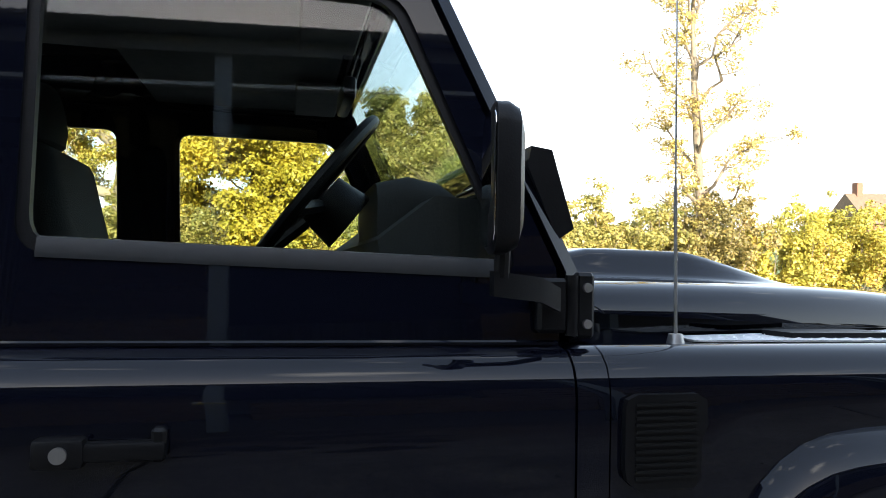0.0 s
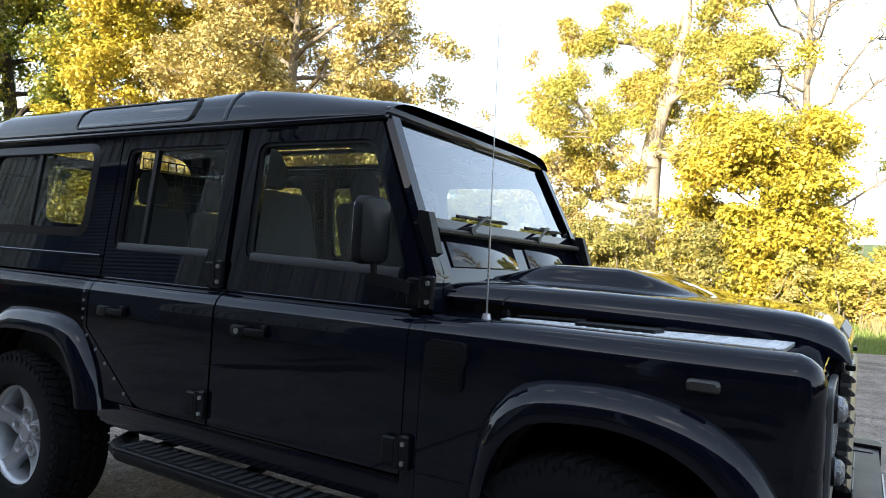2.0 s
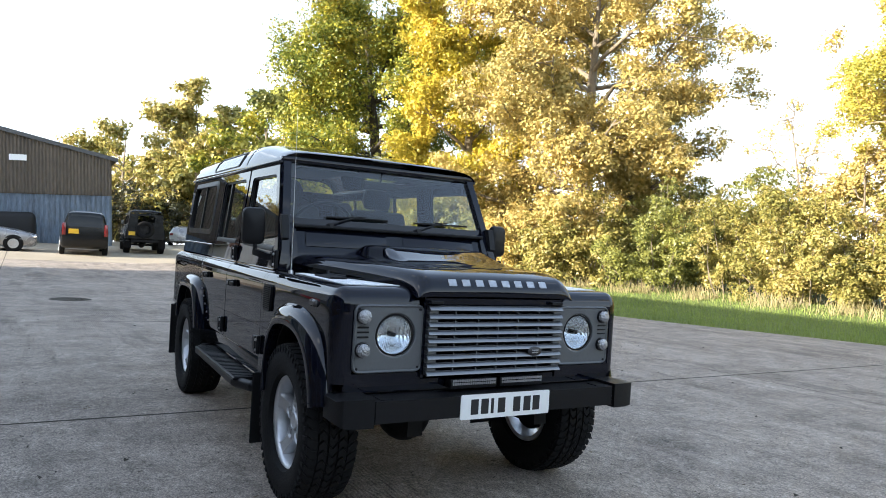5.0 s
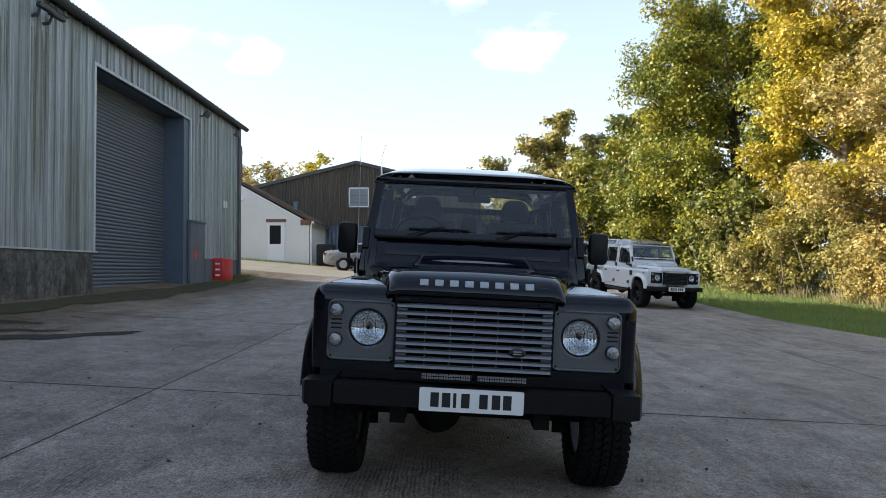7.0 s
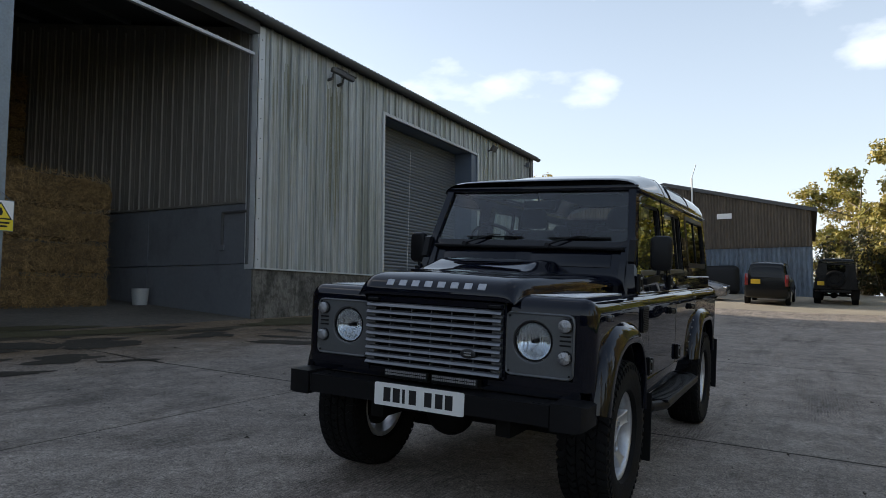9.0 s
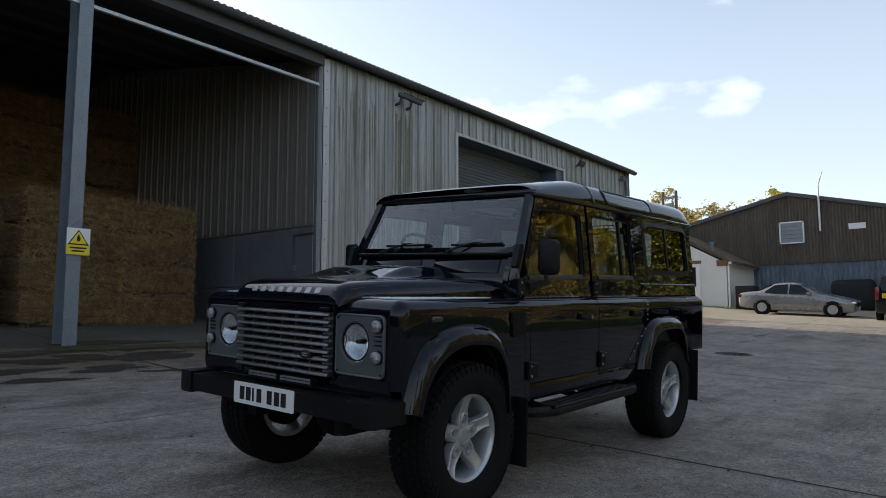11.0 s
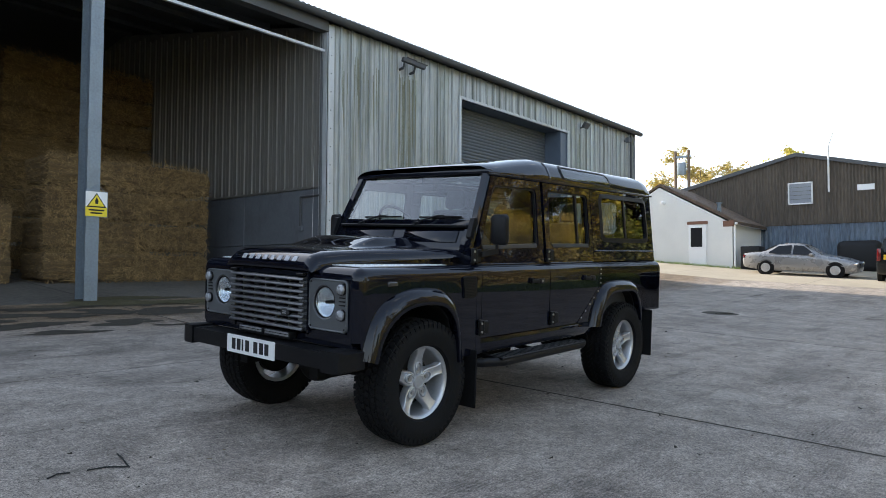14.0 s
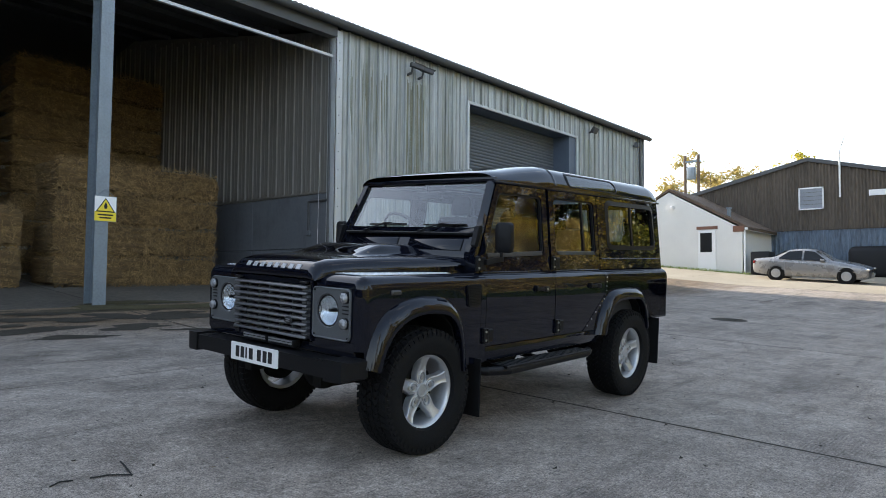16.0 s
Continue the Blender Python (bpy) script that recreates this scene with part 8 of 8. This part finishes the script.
def parked(src, x, y, heading):
    """A pose on the ground at a place, with a heading in degrees."""
    e = 0.5
    n = Vector((gz(x - e, y) - gz(x + e, y), gz(x, y - e) - gz(x, y + e), 2 * e)).normalized()
    f = Vector((math.cos(radians(heading)), math.sin(radians(heading)), 0))
    f = (f - n * f.dot(n)).normalized()
    l = n.cross(f)
    return Matrix.Translation((x, y, gz(x, y))) @ Matrix((f, l, n)).transposed().to_4x4()


white = copy_thing(car, parked(car, -16.6, 6.3, 13.4))
white.name = "off_road_car"
tagged(white, "white four-door off-road car parked by the verge")
repaint(white, {m_paint: m_white_paint, m_grey: m_black, m_slat: m_black, m_alloy: m_black, m_chequer: m_white_paint})
for o in list(white.children_recursive):
    if o.name.startswith("roof") and "gutter" not in o.name and o.type == "MESH":
        for sl in o.material_slots:
            if sl.material == m_white_paint:
                sl.material = m_silver_paint
dark = copy_thing(car, parked(car, -36.5, 9.1, 6))
tagged(dark, "dark grey off-road car with silver wheels")
repaint(dark, {m_paint: m_charcoal, m_chequer: m_charcoal})
dark2 = copy_thing(car, parked(car, -45.5, 9.9, 6))
tagged(dark2, "dark grey off-road car parked by the fence")
repaint(dark2, {m_paint: m_charcoal, m_alloy: m_black, m_chequer: m_charcoal})
dark3 = copy_thing(car, parked(car, -41.5, 12.3, 8))
tagged(dark3, "blue-grey off-road car half hidden behind others")
repaint(dark3, {m_paint: m_bluegrey, m_chequer: m_bluegrey})
rear4 = copy_thing(car, parked(car, -35.4, 2.95, 177))
tagged(rear4, "dark off-road car with a spare wheel on its back")
repaint(rear4, {m_paint: m_navy, m_alloy: m_black, m_chequer: m_navy})
sp = part("spare_tyre", TYRE, m_rubber, rear4)
sp.matrix_basis = Matrix.Translation((-3.78, 0.05, 1.15)) @ Matrix.Rotation(radians(90), 4, "Z")
bm = bmesh.new()
box(bm, -3.63, -3.61, 0.46, 0.74, 0.86, 1.04)
part("rear_plate", bm, m_amber, rear4)


def loft_car(name, label, m, stations, paint, wheel_r, wb, track):
    """A passenger car out of cross sections: x, half width, sill, waist, half roof width, roof height."""
    root = thing(name, label, "car", m=m)
    bm = bmesh.new()
    rings = []
    for x, w, z0, zw, wr, zr in stations:
        half = [(w * 0.90, z0), (w * 0.985, z0 + 0.10), (w, z0 + 0.28), (w, zw - 0.12), (w * 0.975, zw - 0.03), (w * 0.93, zw)]
        half += [(wr + (w * 0.93 - wr) * 0.5, zw + (zr - zw) * 0.5), (wr, zr - 0.05 * (zr > zw + 0.1)), (wr * 0.85, zr - 0.01), (wr * 0.4, zr + 0.01), (0.0, zr + 0.012)]
        rings.append([(x, -y, z) for y, z in half] + [(x, y, z) for y, z in half[-2::-1]])
    loft(bm, rings, closed=True, caps=True)
    part("body", bm, paint, root, smooth=40)
    for s in (1, -1):
        for x in (0.0, -wb):
            bm = bmesh.new()
            rod(bm, (x, s * (track - 0.06), wheel_r), (x, s * (track + 0.085), wheel_r), wheel_r + 0.05, n=28)
            part("wheel_arch", bm, m_dark, root)
            bm = bmesh.new()
            loft(bm, [[(x + r * math.cos(a), s * y, wheel_r + r * math.sin(a)) for a in [2 * math.pi * q / 28 for q in range(28)]] for r, y in ((wheel_r * 0.66, track + 0.095), (wheel_r * 0.9, track + 0.105), (wheel_r, track + 0.085), (wheel_r, track - 0.1))], caps=True)
            wh = part("tyre", bm, m_rubber, root)
            bm = bmesh.new()
            rod(bm, (x, s * (track + 0.085), wheel_r), (x, s * (track + 0.100), wheel_r), wheel_r * 0.66, wheel_r * 0.62, n=24)
            for q in range(10):
                a = 2 * math.pi * q / 10
                rod(bm, (x, s * (track + 0.108), wheel_r), (x + 0.6 * wheel_r * math.cos(a), s * (track + 0.108), wheel_r + 0.6 * wheel_r * math.sin(a)), 0.018, n=5)
            part("rim", bm, m_alloy, wh)
    return root


def window(bm, pts, s, inset=0.0):
    bm.faces.new([bm.verts.new((x, s * y, z)) for x, y, z in pts])


# silver saloon, origin under its front axle, x forwards
ST = [(0.86, 0.55, 0.36, 0.58, 0.45, 0.60), (0.80, 0.74, 0.24, 0.66, 0.60, 0.68), (0.6, 0.85, 0.20, 0.72, 0.66, 0.75), (0.2, 0.89, 0.19, 0.80, 0.70, 0.84), (-0.35, 0.90, 0.19, 0.87, 0.74, 0.93), (-0.62, 0.90, 0.19, 0.90, 0.74, 0.97), (-1.0, 0.90, 0.19, 0.915, 0.64, 1.22), (-1.35, 0.90, 0.19, 0.92, 0.57, 1.40), (-1.7, 0.90, 0.19, 0.925, 0.55, 1.435), (-2.1, 0.90, 0.19, 0.93, 0.55, 1.42), (-2.45, 0.90, 0.19, 0.935, 0.57, 1.36), (-2.85, 0.90, 0.20, 0.94, 0.66, 1.14), (-3.12, 0.90, 0.22, 0.94, 0.72, 1.0), (-3.6, 0.87, 0.26, 0.93, 0.70, 0.97), (-3.82, 0.80, 0.32, 0.88, 0.66, 0.92), (-3.90, 0.66, 0.42, 0.78, 0.55, 0.82)]
saloon = loft_car("saloon_car", "silver four-door saloon car beside the shed", parked(None, -31.55, -2.5, 90), ST, m_silver_paint, 0.32, 2.83, 0.815)
for s in (1, -1):
    for nm, pts in (("side_window", [(-0.78, 0.850, 0.955), (-1.30, 0.645, 1.335), (-1.72, 0.625, 1.365), (-1.72, 0.848, 0.955)]), ("side_window", [(-1.80, 0.848, 0.955), (-1.80, 0.624, 1.365), (-2.35, 0.650, 1.31), (-2.72, 0.80, 1.03), (-2.72, 0.850, 0.965)])):
        bm = bmesh.new()
        window(bm, [(x, y + 0.012, z) for x, y, z in pts], s)
        part(nm, bm, m_darkglass, saloon)
    bm = bmesh.new()
    box(bm, -2.0, -1.85, s * 0.90, s * 0.915, 0.80, 0.825, 0.004, 1)
    part("door_handle", bm, m_silver_paint, saloon)
    bm = bmesh.new()
    box(bm, -1.0 - 0.02, -0.85, s * 0.86, s * 1.0, 0.93, 1.03, 0.03, 2)
    part("door_mirror", bm, m_silver_paint, saloon)
    bm = bmesh.new()
    box(bm, 0.66, 0.84, s * 0.52, s * 0.79, 0.58, 0.68, 0.02, 2)
    part("headlamp", bm, m_reflector, saloon)
    bm = bmesh.new()
    box(bm, -3.86, -3.70, s * 0.55, s * 0.82, 0.72, 0.86, 0.02, 2)
    part("tail_lamp", bm, m_tail, saloon)
    bm = bmesh.new()
    box(bm, -3.4, 0.45, s * 0.902, s * 0.908, 0.50, 0.54)
    part("rub_strip", bm, m_silver_paint, saloon)
bm = bmesh.new()
bm.faces.new([bm.verts.new(p) for p in ((-0.66, -0.70, 0.985), (-0.66, 0.70, 0.985), (-1.27, 0.56, 1.37), (-1.27, -0.56, 1.37))])
part("windscreen", bm, m_darkglass, saloon)
bm = bmesh.new()
bm.faces.new([bm.verts.new(p) for p in ((-3.05, -0.64, 1.035), (-3.05, 0.64, 1.035), (-2.5, 0.56, 1.355), (-2.5, -0.56, 1.355))])
part("rear_window", bm, m_darkglass, saloon)

# black tall estate car, seen from behind
SV = [(0.75, 0.70, 0.35, 0.85, 0.55, 0.90), (0.6, 0.86, 0.30, 0.98, 0.72, 1.03), (-0.5, 0.90, 0.28, 1.08, 0.76, 1.15), (-0.75, 0.90, 0.28, 1.10, 0.76, 1.20), (-1.25, 0.90, 0.28, 1.12, 0.66, 1.78), (-1.6, 0.90, 0.28, 1.12, 0.64, 1.84), (-3.4, 0.90, 0.28, 1.14, 0.64, 1.86), (-3.6, 0.89, 0.32, 1.14, 0.64, 1.80), (-3.72, 0.86, 0.40, 1.12, 0.66, 1.55), (-3.76, 0.80, 0.50, 1.05, 0.66, 1.2)]
suv = loft_car("estate_car", "black tall estate car with a yellow rear plate", parked(None, -33.1, 0.2, 178), SV, m_navy, 0.37, 2.88, 0.82)
for s in (1, -1):
    bm = bmesh.new()
    window(bm, [(-1.0, 0.845, 1.17), (-1.32, 0.70, 1.70), (-3.35, 0.69, 1.75), (-3.45, 0.83, 1.2)], s)
    part("side_window", bm, m_darkglass, suv)
    bm = bmesh.new()
    box(bm, -3.80, -3.66, s * 0.72, s * 0.86, 0.85, 1.35, 0.02, 2)
    part("tail_lamp", bm, m_tail, suv)
bm = bmesh.new()
bm.faces.new([bm.verts.new(p) for p in ((-3.775, -0.62, 1.22), (-3.775, 0.62, 1.22), (-3.66, 0.56, 1.72), (-3.66, -0.56, 1.72))])
part("rear_window", bm, m_darkglass, suv)
bm = bmesh.new()
box(bm, -3.80, -3.77, 0.24, 0.62, 0.92, 1.12)
part("rear_plate", bm, m_amber, suv)

# pale hatchback far off
SH = [(0.78, 0.55, 0.35, 0.62, 0.4, 0.65), (0.65, 0.80, 0.22, 0.74, 0.6, 0.78), (-0.4, 0.84, 0.2, 0.90, 0.7, 0.96), (-1.2, 0.84, 0.2, 0.93, 0.56, 1.38), (-1.6, 0.84, 0.2, 0.94, 0.55, 1.43), (-2.7, 0.84, 0.22, 0.95, 0.55, 1.38), (-3.05, 0.82, 0.26, 0.95, 0.58, 1.18), (-3.2, 0.78, 0.34, 0.92, 0.6, 0.98)]
hatch = loft_car("hatchback_car", "pale grey hatchback parked near the fence", parked(None, -51.5, 8.0, 168), SH, m_silver_paint, 0.3, 2.51, 0.765)
bm = bmesh.new()
bm.faces.new([bm.verts.new(p) for p in ((-3.10, -0.58, 1.0), (-3.10, 0.58, 1.0), (-2.78, 0.52, 1.34), (-2.78, -0.52, 1.34))])
part("rear_window", bm, m_darkglass, hatch)
for s in (1, -1):
    bm = bmesh.new()
    box(bm, -3.24, -3.12, s * 0.55, s * 0.76, 0.72, 0.88, 0.02, 1)
    part("tail_lamp", bm, m_tail, hatch)
    bm = bmesh.new()
    window(bm, [(-0.75, 0.80, 0.98), (-1.22, 0.60, 1.32), (-2.6, 0.60, 1.32), (-2.85, 0.79, 1.0)], s)
    part("side_window", bm, m_darkglass, hatch)

# timber fence near the far cars
fence = thing("timber_fence", "low orange timber post and rail fence", "fence")
for k in range(4):
    bm = bmesh.new()
    x, y = -50.5 - 0.35 * k, 8.4 + 1.3 * k
    box(bm, x - 0.06, x + 0.06, y - 0.06, y + 0.06, gz(x, y) - 0.1, gz(x, y) + 1.15)
    part("post", bm, m_wood, fence)
for z in (0.45, 0.75, 1.05):
    bm = bmesh.new()
    a, b = (-50.45, 8.4), (-51.5, 12.3)
    rings = [[(x, y - 0.03, gz(x, y) + z - 0.06), (x, y + 0.03, gz(x, y) + z - 0.06), (x, y + 0.03, gz(x, y) + z + 0.06), (x, y - 0.03, gz(x, y) + z + 0.06)] for x, y in (a, b)]
    loft(bm, rings, caps=True)
    part("rail", bm, m_wood, fence)

# beehive on the grass
hx, hy = -37.2, 17.0
hive = thing("beehive", "white wooden beehive with a blue roof", "beehive", m=Matrix.Translation((hx, hy, gz(hx, hy))))
for k in range(4):
    bm = bmesh.new()
    box(bm, -0.26 - 0.01 * k, 0.26 + 0.01 * k, -0.26 - 0.01 * k, 0.26 + 0.01 * k, 0.75 - 0.2 * (k + 1) + 0.01, 0.75 - 0.2 * k)
    part("box", bm, m_upvc, hive)
bm = bmesh.new()
prism(bm, [(-0.36, 0.74), (0.36, 0.74), (0.30, 0.84), (0.0, 0.97), (-0.30, 0.84)], "x", -0.36, 0.36)
part("hive_roof", bm, mat("pale_blue_roof", (0.20, 0.45, 0.62), 0.5), hive)

# far cottage beyond the hedge
cott = thing("far_cottage", "far cottage with a tiled roof and chimney", "house", m=Matrix.Translation((52, 51, gz(52, 51))) @ Matrix.Scale(0.6, 4))
bm = bmesh.new()
box(bm, -5, 5, -4, 4, 0, 5.5)
part("wall", bm, m_brick, cott)
bm = bmesh.new()
prism(bm, [(-4.4, 5.4), (4.4, 5.4), (0, 10.0)], "x", -5.4, 5.4)
rf = part("roof", bm, m_tile, cott)
bm = bmesh.new()
box(bm, -3.6, -2.6, -0.5, 0.5, 9.0, 11.6)
part("chimney", bm, m_brick, rf)
